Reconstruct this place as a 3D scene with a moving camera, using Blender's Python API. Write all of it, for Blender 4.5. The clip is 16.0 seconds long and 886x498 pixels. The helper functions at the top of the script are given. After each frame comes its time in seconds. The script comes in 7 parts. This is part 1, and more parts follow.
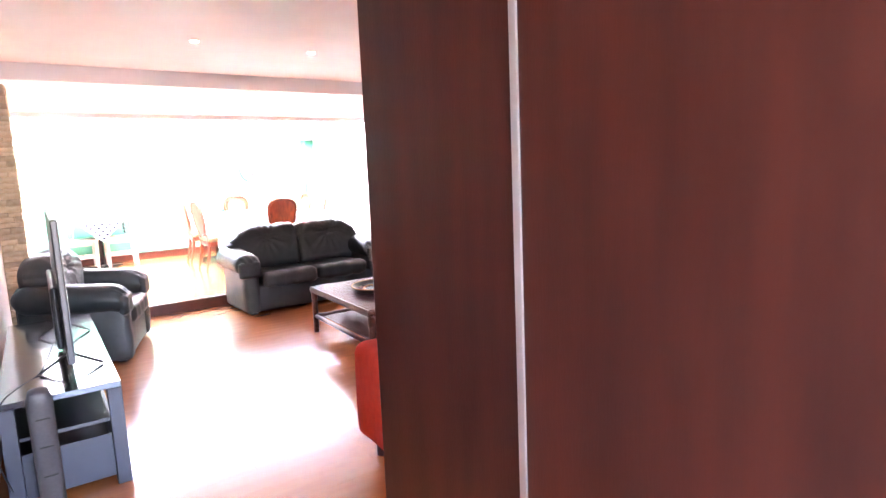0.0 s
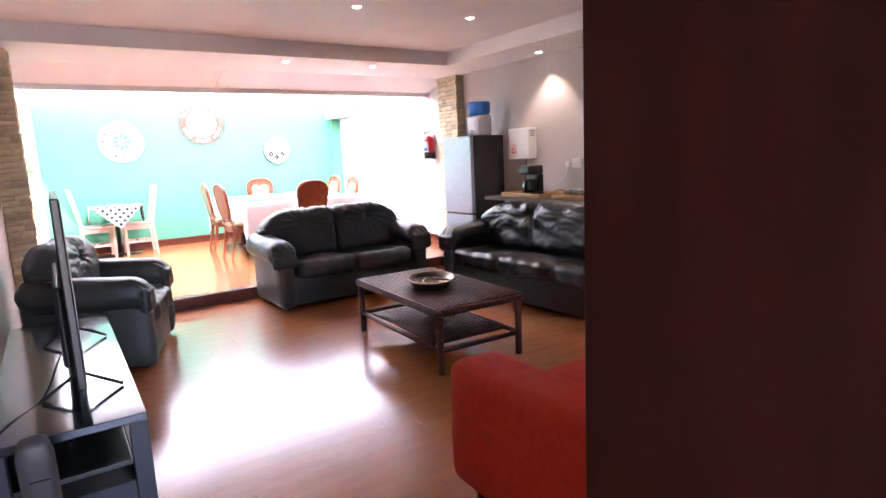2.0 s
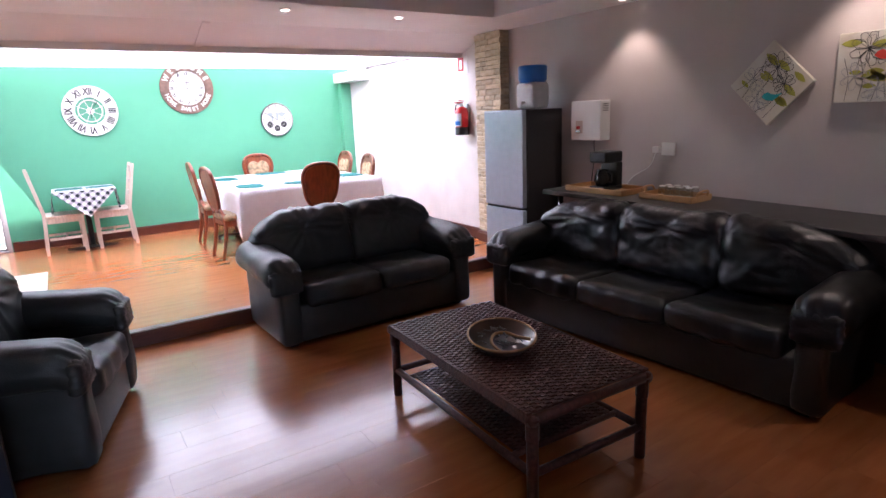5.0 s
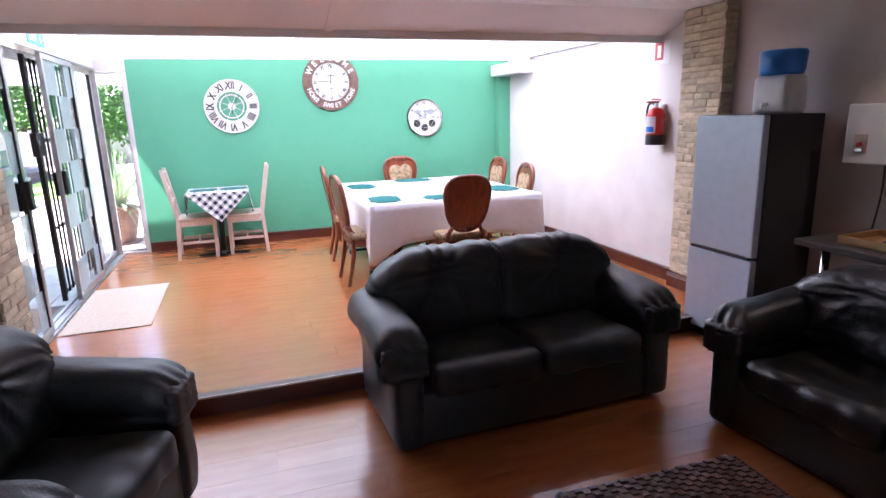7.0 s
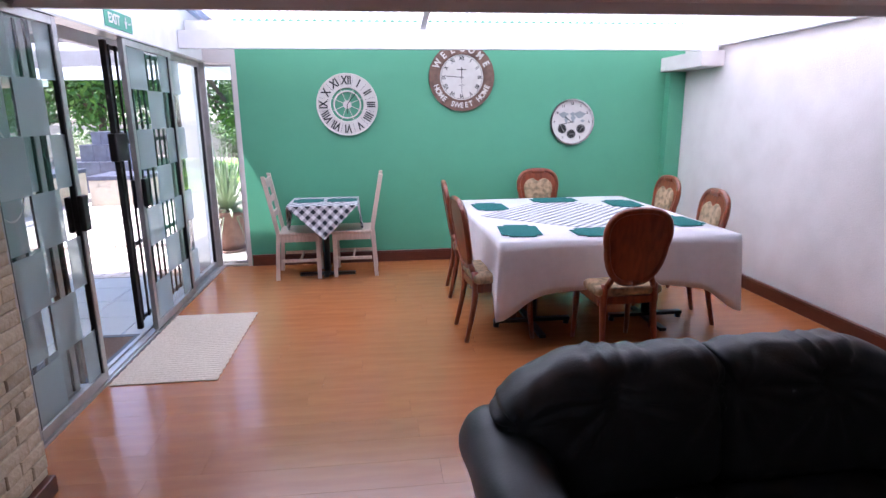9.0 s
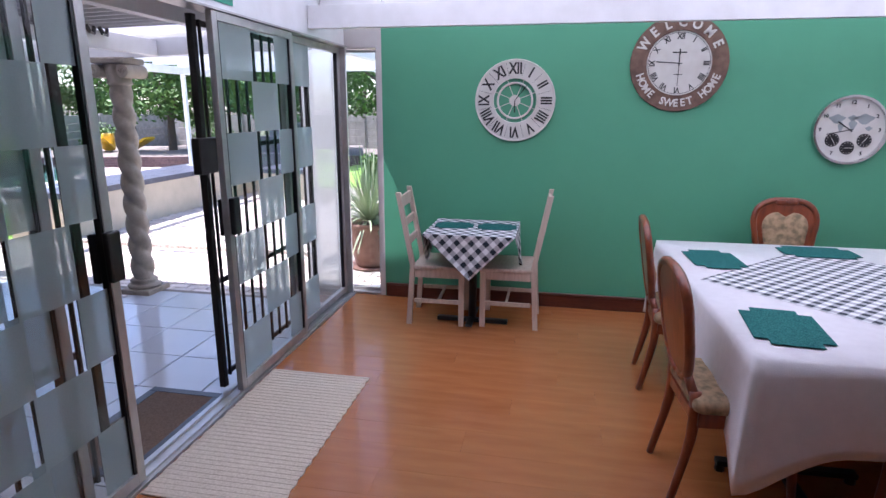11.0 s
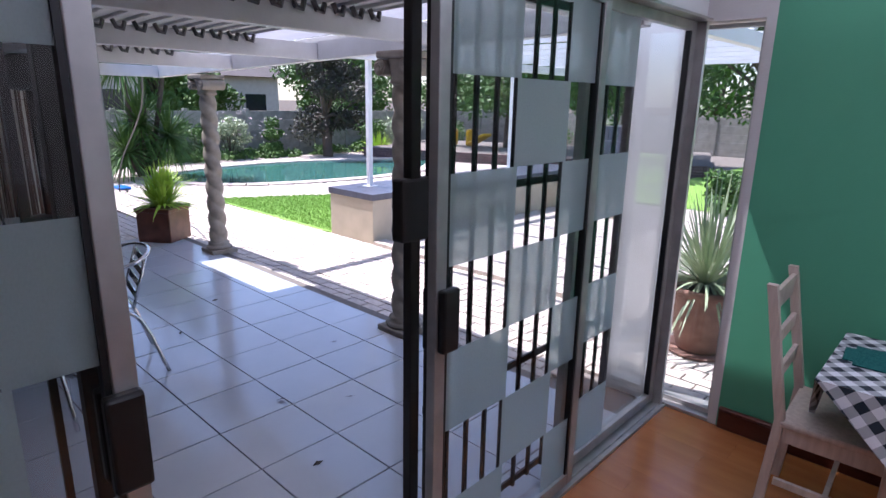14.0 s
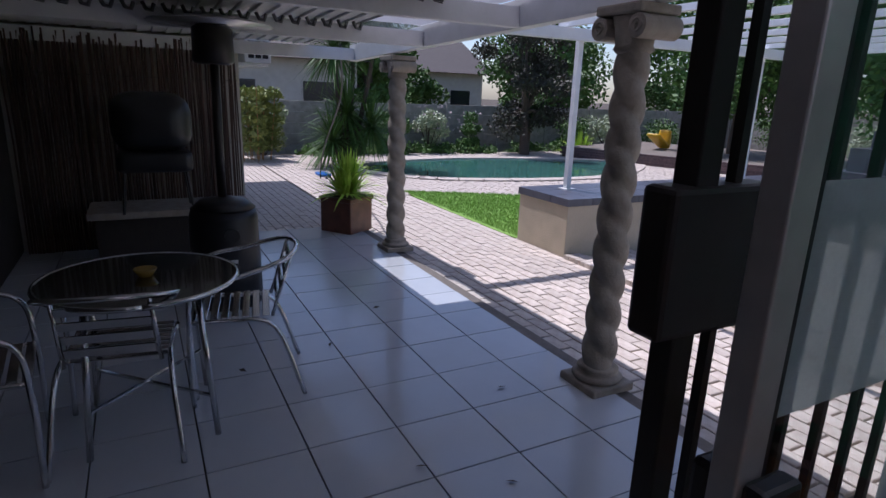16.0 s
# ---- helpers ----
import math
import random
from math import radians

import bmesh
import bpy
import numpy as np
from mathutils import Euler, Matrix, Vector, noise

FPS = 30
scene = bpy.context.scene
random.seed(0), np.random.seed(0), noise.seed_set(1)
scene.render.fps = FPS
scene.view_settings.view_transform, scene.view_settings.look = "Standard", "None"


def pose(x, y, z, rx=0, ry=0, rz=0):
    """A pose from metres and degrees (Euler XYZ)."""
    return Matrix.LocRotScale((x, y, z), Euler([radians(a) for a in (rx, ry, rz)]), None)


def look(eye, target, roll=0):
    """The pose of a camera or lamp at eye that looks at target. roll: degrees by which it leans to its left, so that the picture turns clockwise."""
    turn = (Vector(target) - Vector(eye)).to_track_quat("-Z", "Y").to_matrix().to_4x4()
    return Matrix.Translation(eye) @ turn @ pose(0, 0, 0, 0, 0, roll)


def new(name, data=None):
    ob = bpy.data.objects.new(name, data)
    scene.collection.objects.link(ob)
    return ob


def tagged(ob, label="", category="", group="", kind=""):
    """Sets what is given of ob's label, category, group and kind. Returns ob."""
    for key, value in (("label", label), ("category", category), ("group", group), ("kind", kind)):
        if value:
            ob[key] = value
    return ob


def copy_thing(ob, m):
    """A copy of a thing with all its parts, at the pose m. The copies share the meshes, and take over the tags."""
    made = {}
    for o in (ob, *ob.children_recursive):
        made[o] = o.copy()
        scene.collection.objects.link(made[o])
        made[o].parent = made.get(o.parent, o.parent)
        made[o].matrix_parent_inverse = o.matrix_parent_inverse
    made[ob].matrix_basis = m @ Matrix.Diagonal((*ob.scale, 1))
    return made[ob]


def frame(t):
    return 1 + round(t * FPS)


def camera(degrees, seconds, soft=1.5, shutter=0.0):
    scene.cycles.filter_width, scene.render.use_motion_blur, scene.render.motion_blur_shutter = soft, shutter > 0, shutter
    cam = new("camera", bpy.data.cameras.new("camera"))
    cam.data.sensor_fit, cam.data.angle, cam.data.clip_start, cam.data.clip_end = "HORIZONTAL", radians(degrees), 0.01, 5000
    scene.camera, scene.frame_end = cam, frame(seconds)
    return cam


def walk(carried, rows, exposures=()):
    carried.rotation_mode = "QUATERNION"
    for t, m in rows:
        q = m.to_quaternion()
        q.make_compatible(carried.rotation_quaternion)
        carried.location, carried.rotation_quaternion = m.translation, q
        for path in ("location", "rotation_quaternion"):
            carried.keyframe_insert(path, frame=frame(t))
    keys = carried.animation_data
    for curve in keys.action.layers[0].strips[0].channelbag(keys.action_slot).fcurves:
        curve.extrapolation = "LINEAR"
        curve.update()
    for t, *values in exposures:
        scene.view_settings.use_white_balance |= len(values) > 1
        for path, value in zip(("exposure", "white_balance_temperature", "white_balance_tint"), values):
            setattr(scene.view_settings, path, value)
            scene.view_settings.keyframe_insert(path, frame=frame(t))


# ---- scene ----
cam = camera(75.2, 16.0)
PATH = [
    (0, (0.367, -0.765, 1.302), (1.509, 0.854, 1.028), -2.4),
    (0.5, (0.381, -0.541, 1.281), (1.495, 1.098, 1.01), -2.6),
    (1, (0.409, -0.351, 1.256), (1.487, 1.311, 0.982), -2.5),
    (1.5, (0.413, -0.131, 1.23), (1.498, 1.524, 0.938), -2.5),
    (2, (0.431, 0.052, 1.23), (1.53, 1.693, 0.909), -2.7),
    (2.5, (0.48, 0.213, 1.207), (1.602, 1.826, 0.833), -2.9),
    (3, (0.573, 0.441, 1.25), (1.72, 2.022, 0.819), -2.8),
    (3.2, (0.608, 0.518, 1.269), (1.766, 2.088, 0.829), -2.7),
    (5.3, (1.013, 1.607, 1.421), (2.028, 3.27, 0.965), -2.3),
    (5.5, (1.063, 1.732, 1.422), (2.026, 3.424, 0.967), -2.2),
    (6, (1.189, 2.079, 1.446), (2.062, 3.819, 0.988), -2.0),
    (6.5, (1.366, 2.413, 1.47), (2.129, 4.204, 1.011), -1.9),
    (7, (1.476, 2.692, 1.495), (2.098, 4.537, 1.04), -1.6),
    (7.5, (1.518, 3.019, 1.507), (2.05, 4.894, 1.057), -1.3),
    (8, (1.581, 3.331, 1.491), (2.054, 5.223, 1.045), -1.1),
    (8.5, (1.691, 3.638, 1.51), (2.027, 5.559, 1.068), -1.0),
    (9, (1.692, 3.984, 1.545), (1.906, 5.92, 1.091), -0.5),
    (9.2, (1.699, 4.122, 1.589), (1.863, 6.061, 1.125), -0.3),
    (11.5, (1.718, 5.795, 1.604), (1.177, 7.66, 1.125), 0.3),
    (12, (1.645, 6.077, 1.626), (0.914, 7.875, 1.145), 0.4),
    (12.5, (1.515, 6.352, 1.653), (0.614, 8.071, 1.165), 0.6),
    (13, (1.39, 6.587, 1.668), (0.37, 8.238, 1.186), 0.8),
    (13.5, (1.272, 6.83, 1.67), (0.131, 8.384, 1.157), 1.0),
    (14, (1.14, 7.055, 1.664), (-0.184, 8.471, 1.165), 1.1),
    (14.5, (0.965, 7.25, 1.64), (-0.501, 8.514, 1.137), 1.3),
    (15, (0.759, 7.405, 1.598), (-0.819, 8.526, 1.095), 1.5),
    (15.5, (0.565, 7.54, 1.562), (-1.125, 8.485, 1.059), 1.8),
    (16, (0.372, 7.651, 1.532), (-1.337, 8.553, 1.017), 2.1),
]
EXPO = [(0, 6.3, 6300, 24), (0.8, 5.9, 6300, 24), (1.5, 5.2, 6300, 24), (2.5, 4.8, 6300, 24), (3.2, 4.4, 6200, 24), (5.5, 3.65, 6000, 24), (7, 3.35, 5900, 24), (9, 2.4, 5800, 24), (11.5, 1.6, 5800, 24), (12.5, 1.32, 5800, 24), (14.5, 0.85, 5750, 23), (16, -0.2, 5700, 22)]
walk(cam, [(t, look(eye, target, roll)) for t, eye, target, roll in PATH], EXPO)

# ---- light and exposure ----
LOW = -0.12
world = bpy.data.worlds.new("sky")
scene.world = world
world.use_nodes = True
wn = world.node_tree
sky = wn.nodes.new("ShaderNodeTexSky")
sky.sky_type = "NISHITA"
sky.sun_disc = False
SUN_EL, SUN_FROM = radians(64), Vector((-1.0, -0.26, 0.0)).normalized()
sky.sun_elevation = SUN_EL
sky.sun_rotation = math.atan2(SUN_FROM.x, SUN_FROM.y)
wn.links.new(sky.outputs[0], wn.nodes["Background"].inputs[0])
wn.nodes["Background"].inputs[1].default_value = 0.15
sun = new("sun", bpy.data.lights.new("sun", "SUN"))
sun.data.energy, sun.data.angle, sun.data.color = 5.0, radians(0.5), (1.0, 0.95, 0.88)
sun_dir = Vector((SUN_FROM.x * math.cos(SUN_EL), SUN_FROM.y * math.cos(SUN_EL), math.sin(SUN_EL)))
sun.matrix_world = look(tuple(sun_dir * 30), (0, 0, 0))


def downlight(x, y, z, watts):
    lamp = new("downlight_lamp", bpy.data.lights.new("downlight_lamp", "SPOT"))
    lamp.data.energy, lamp.data.spot_size, lamp.data.spot_blend = watts, radians(95), 0.6
    lamp.data.shadow_soft_size, lamp.data.color = 0.03, (1.0, 0.83, 0.66)
    lamp.matrix_world = pose(x, y, z)


# Area lamp added in an unseen south opening to brighten the lower room.
lamp = new("entrance_daylight", bpy.data.lights.new("entrance_daylight", "AREA"))
lamp.data.shape, lamp.data.size, lamp.data.size_y, lamp.data.energy, lamp.data.color = "RECTANGLE", 0.85, 2.0, 0.7, (0.92, 0.96, 1.0)
lamp.matrix_world = pose(0.685, -1.90, 0.95, 90, 0, 0)

# ---- materials ----
def mat(name, color, rough=0.5, metal=0.0, color2=None, scale=8.0, detail=4.0, bump=0.0, bscale=60.0, spread=0.0, spec=0.5, stretch=(1, 1, 1), coat=0.0, big=0.15):
    m = bpy.data.materials.new(name)
    m.use_nodes = True
    nt = m.node_tree
    b = nt.nodes["Principled BSDF"]
    b.inputs["Roughness"].default_value, b.inputs["Metallic"].default_value = rough, metal
    b.inputs["Specular IOR Level"].default_value = spec
    b.inputs["Coat Weight"].default_value = coat
    b.inputs["Coat Roughness"].default_value = 0.12
    tc = nt.nodes.new("ShaderNodeTexCoord")
    mp = nt.nodes.new("ShaderNodeMapping")
    mp.inputs["Scale"].default_value = stretch
    nt.links.new(tc.outputs["Object"], mp.inputs[0])
    c2 = color2 or tuple(c * 0.82 for c in color)
    n1 = nt.nodes.new("ShaderNodeTexNoise")
    n1.inputs["Scale"].default_value, n1.inputs["Detail"].default_value = scale, detail
    nt.links.new(mp.outputs[0], n1.inputs["Vector"])
    mx = nt.nodes.new("ShaderNodeMix")
    mx.data_type = "RGBA"
    mx.inputs[6].default_value, mx.inputs[7].default_value = (*color, 1), (*c2, 1)
    ramp = nt.nodes.new("ShaderNodeMapRange")
    ramp.inputs[1].default_value, ramp.inputs[2].default_value = 0.35, 0.7
    nt.links.new(n1.outputs[0], ramp.inputs[0])
    nt.links.new(ramp.outputs[0], mx.inputs[0])
    n2 = nt.nodes.new("ShaderNodeTexNoise")
    n2.inputs["Scale"].default_value, n2.inputs["Detail"].default_value = 1.3, 2.0
    nt.links.new(tc.outputs["Object"], n2.inputs["Vector"])
    hv = nt.nodes.new("ShaderNodeHueSaturation")
    nt.links.new(mx.outputs[2], hv.inputs["Color"])
    val = nt.nodes.new("ShaderNodeMapRange")
    val.inputs[3].default_value, val.inputs[4].default_value = 1 - big / 2, 1 + big / 2
    nt.links.new(n2.outputs[0], val.inputs[0])
    last = val.outputs[0]
    if spread:
        oi = nt.nodes.new("ShaderNodeObjectInfo")
        r = nt.nodes.new("ShaderNodeMapRange")
        r.inputs[3].default_value, r.inputs[4].default_value = 1 - spread, 1 + spread
        nt.links.new(oi.outputs["Random"], r.inputs[0])
        mul = nt.nodes.new("ShaderNodeMath")
        mul.operation = "MULTIPLY"
        nt.links.new(last, mul.inputs[0])
        nt.links.new(r.outputs[0], mul.inputs[1])
        last = mul.outputs[0]
    nt.links.new(last, hv.inputs["Value"])
    nt.links.new(hv.outputs[0], b.inputs["Base Color"])
    if bump:
        n3 = nt.nodes.new("ShaderNodeTexNoise")
        n3.inputs["Scale"].default_value, n3.inputs["Detail"].default_value = bscale, 3.0
        nt.links.new(mp.outputs[0], n3.inputs["Vector"])
        bp = nt.nodes.new("ShaderNodeBump")
        bp.inputs["Strength"].default_value, bp.inputs["Distance"].default_value = bump, 0.01
        nt.links.new(n3.outputs[0], bp.inputs["Height"])
        nt.links.new(bp.outputs[0], b.inputs["Normal"])
    return m


GREEN = mat("green paint", (0.088, 0.35, 0.205), 0.55, scale=5, color2=(0.084, 0.338, 0.198), bump=0.12, bscale=180, big=0.05)
WHITE_WALL = mat("off-white plaster", (0.66, 0.62, 0.60), 0.6, scale=4, bump=0.2, bscale=90, color2=(0.60, 0.56, 0.54), big=0.12)
GREY_WALL = mat("grey-mauve wall paint", (0.49, 0.435, 0.415), 0.6, scale=4, bump=0.12, bscale=120, color2=(0.465, 0.41, 0.395), big=0.08)
CEIL = mat("white ceiling paint", (0.83, 0.81, 0.81), 0.7, scale=3, bump=0.08, bscale=100, color2=(0.80, 0.78, 0.78))
WHITE = mat("white gloss paint", (0.78, 0.78, 0.78), 0.35, scale=6, color2=(0.70, 0.70, 0.69), bump=0.1, bscale=40)
FLOORW = mat("orange oak laminate", (0.42, 0.150, 0.048), 0.24, scale=3.0, detail=7, stretch=(0.8, 5.0, 1.0), color2=(0.345, 0.115, 0.036), spread=0.035, bump=0.015, bscale=20, coat=0.35)
SKIRT = mat("red-brown varnished wood", (0.115, 0.030, 0.016), 0.35, scale=6, stretch=(2, 20, 20), color2=(0.08, 0.02, 0.012))
DARKWOOD = mat("dark red mahogany veneer", (0.040, 0.0085, 0.005), 0.3, scale=2.2, detail=9, stretch=(6, 6, 0.7), color2=(0.022, 0.005, 0.003), bump=0.05, bscale=40, spec=0.22)
STEEL = mat("brushed aluminium", (0.60, 0.60, 0.60), 0.35, 0.9, scale=10, stretch=(1, 1, 0.1))
ALU = mat("anodised aluminium frame", (0.52, 0.51, 0.49), 0.4, 0.7, scale=12, color2=(0.42, 0.41, 0.4))
CHROME = mat("polished aluminium tube", (0.75, 0.75, 0.76), 0.15, 1.0, scale=10)
DARKSTEEL = mat("dark bronze steel", (0.03, 0.026, 0.024), 0.4, 0.3, scale=20)
LEATHER = mat("black leather", (0.028, 0.033, 0.035), 0.44, scale=14, color2=(0.036, 0.041, 0.043), bump=0.2, bscale=160, spec=0.5)
LEATHER2 = mat("black glossy leather", (0.013, 0.013, 0.0135), 0.31, scale=14, color2=(0.018, 0.0175, 0.0175), bump=0.22, bscale=130, spec=0.55)
RED = mat("orange-red fabric", (0.55, 0.038, 0.012), 0.85, scale=30, color2=(0.47, 0.03, 0.01), bump=0.3, bscale=500, spec=0.2)
BLACK = mat("black plastic", (0.012, 0.012, 0.013), 0.35, scale=20)
BLUEBLACK = mat("blue-black painted board", (0.012, 0.014, 0.028), 0.4, scale=10)
GLOSSTOP = mat("black gloss board", (0.016, 0.018, 0.025), 0.12, scale=10, coat=0.5)
GREY = mat("charcoal laminate", (0.055, 0.047, 0.045), 0.4, scale=10)
FRIDGE = mat("silver painted steel", (0.40, 0.45, 0.53), 0.32, 0.35, scale=14, color2=(0.37, 0.42, 0.50), bump=0.03, bscale=20)
FRIDGE_SIDE = mat("dark grey textured steel", (0.045, 0.04, 0.042), 0.45, 0.1, scale=60, bump=0.15, bscale=200)
CLOTH = mat("white tablecloth linen", (0.74, 0.72, 0.74), 0.8, scale=20, bump=0.15, bscale=300, color2=(0.70, 0.68, 0.70))
CHAIRWOOD = mat("polished reddish chair wood", (0.25, 0.058, 0.020), 0.28, scale=8, stretch=(4, 4, 1), color2=(0.14, 0.030, 0.012), coat=0.3)
CHAIRCLOTH = mat("beige floral upholstery", (0.42, 0.28, 0.16), 0.8, scale=26, detail=2, color2=(0.17, 0.13, 0.07), bump=0.2, bscale=200)
PALEWOOD = mat("pale bleached pine", (0.62, 0.50, 0.42), 0.5, scale=7, stretch=(8, 8, 1), color2=(0.50, 0.39, 0.32))
WICKER = mat("dark brown cane", (0.125, 0.048, 0.034), 0.40, scale=50, color2=(0.062, 0.023, 0.017), bump=0.3, bscale=120, spread=0.12)
MATT = mat("jute mat weave", (0.68, 0.59, 0.48), 0.9, scale=90, detail=2, color2=(0.56, 0.47, 0.36), bump=0.5, bscale=160)
STONE = mat("split sandstone", (0.62, 0.54, 0.40), 0.8, scale=12, detail=8, color2=(0.46, 0.36, 0.22), bump=0.7, bscale=45, spread=0.22)
TILE = mat("glazed white patio tile", (0.56, 0.57, 0.59), 0.12, scale=3, color2=(0.52, 0.53, 0.55), bump=0.03, bscale=30, spread=0.03)
GROUT = mat("dark grout", (0.07, 0.065, 0.06), 0.9, scale=30)
CLIP = mat("dull grey clip metal", (0.16, 0.16, 0.16), 0.45, 0.6, scale=30)
BRICKP = mat("clay brick paver", (0.60, 0.53, 0.46), 0.85, scale=14, color2=(0.47, 0.39, 0.33), spread=0.15, bump=0.4, bscale=60)
RIMBRICK = mat("purple-brown facing brick", (0.15, 0.095, 0.09), 0.8, scale=14, color2=(0.10, 0.065, 0.065), spread=0.2, bump=0.3, bscale=60)
SAND = mat("sandy joint", (0.20, 0.17, 0.145), 0.95, scale=20, bump=0.3)
GRASS = mat("lawn grass", (0.25, 0.44, 0.075), 0.85, scale=35, color2=(0.18, 0.34, 0.05), bump=0.8, bscale=200)
SOIL = mat("garden soil", (0.10, 0.075, 0.05), 0.95, scale=10, color2=(0.06, 0.045, 0.03), bump=0.6)
CONC = mat("cast concrete column", (0.36, 0.31, 0.25), 0.8, scale=12, color2=(0.26, 0.22, 0.175), bump=0.4, bscale=50)
WALLC = mat("grey precast concrete", (0.34, 0.32, 0.29), 0.85, scale=6, color2=(0.24, 0.225, 0.20), bump=0.5, bscale=35, spread=0.08)
BEIGE = mat("beige plastered wall", (0.50, 0.43, 0.32), 0.75, scale=5, color2=(0.44, 0.38, 0.28), bump=0.3, bscale=70)
SLATE = mat("blue-grey slate tile", (0.085, 0.09, 0.12), 0.35, scale=8, color2=(0.06, 0.06, 0.08), spread=0.1)
WATER = mat("pool water", (0.05, 0.16, 0.13), 0.05, scale=2, color2=(0.04, 0.13, 0.11), bump=0.25, bscale=5)
LEAF = mat("green foliage", (0.095, 0.185, 0.038), 0.6, scale=9, color2=(0.04, 0.095, 0.018), spec=0.3, big=0.6)
LEAF2 = mat("dark purple-green foliage", (0.05, 0.06, 0.03), 0.6, scale=9, color2=(0.045, 0.03, 0.03), spec=0.3, big=0.5)
LEAF3 = mat("fresh yellow-green blades", (0.46, 0.64, 0.08), 0.45, scale=12, color2=(0.30, 0.48, 0.05), spec=0.4)
LEAF4 = mat("grey-green yucca blades", (0.38, 0.44, 0.27), 0.5, scale=12, color2=(0.25, 0.31, 0.18))
BARK = mat("tree bark", (0.10, 0.075, 0.055), 0.9, scale=10, bump=0.6, bscale=40)
POT = mat("glazed brown pot", (0.17, 0.06, 0.035), 0.35, scale=8, color2=(0.10, 0.035, 0.02))
TERRA = mat("weathered terracotta", (0.27, 0.14, 0.10), 0.8, scale=14, color2=(0.18, 0.09, 0.065), bump=0.3)
WHITEP = mat("white plastic", (0.72, 0.71, 0.69), 0.35, scale=10, color2=(0.69, 0.68, 0.66))
TAN = mat("light bamboo wood", (0.48, 0.27, 0.11), 0.5, scale=10, stretch=(8, 1, 8), color2=(0.38, 0.2, 0.08))
CREAMW = mat("cream house wall", (0.62, 0.58, 0.50), 0.8, scale=5, color2=(0.56, 0.52, 0.44), bump=0.2)
ROOFD = mat("dark roof tiles", (0.09, 0.075, 0.07), 0.8, scale=20, bump=0.4)
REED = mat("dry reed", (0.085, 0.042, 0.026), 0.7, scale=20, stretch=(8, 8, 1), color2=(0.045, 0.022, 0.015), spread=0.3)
PLACEMAT = mat("teal woven placemat", (0.010, 0.085, 0.082), 0.9, scale=160, detail=1, color2=(0.035, 0.17, 0.155), bump=0.4, bscale=300, spec=0.15)
REDP = mat("red enamel", (0.5, 0.012, 0.012), 0.3, scale=10)
BLUEP = mat("blue plastic", (0.01, 0.16, 0.55), 0.3, scale=10)
YELLOW = mat("yellow plastic", (0.75, 0.45, 0.02), 0.4, scale=10)


def sheet_mat(name, color, trans):
    m = bpy.data.materials.new(name)
    m.use_nodes = True
    nt = m.node_tree
    nt.nodes.remove(nt.nodes["Principled BSDF"])
    out = nt.nodes["Material Output"]
    t = nt.nodes.new("ShaderNodeBsdfTranslucent")
    d = nt.nodes.new("ShaderNodeBsdfDiffuse")
    no = nt.nodes.new("ShaderNodeTexNoise")
    no.inputs["Scale"].default_value = 3.0
    cr = nt.nodes.new("ShaderNodeMix")
    cr.data_type = "RGBA"
    cr.inputs[6].default_value, cr.inputs[7].default_value = (*color, 1), (*[c * 0.8 for c in color], 1)
    nt.links.new(no.outputs[0], cr.inputs[0])
    nt.links.new(cr.outputs[2], t.inputs[0])
    nt.links.new(cr.outputs[2], d.inputs[0])
    mx = nt.nodes.new("ShaderNodeMixShader")
    mx.inputs[0].default_value = trans
    nt.links.new(d.outputs[0], mx.inputs[1])
    nt.links.new(t.outputs[0], mx.inputs[2])
    nt.links.new(mx.outputs[0], out.inputs[0])
    return m


SHEET = sheet_mat("translucent roof sheet", (0.58, 0.58, 0.60), 0.8)


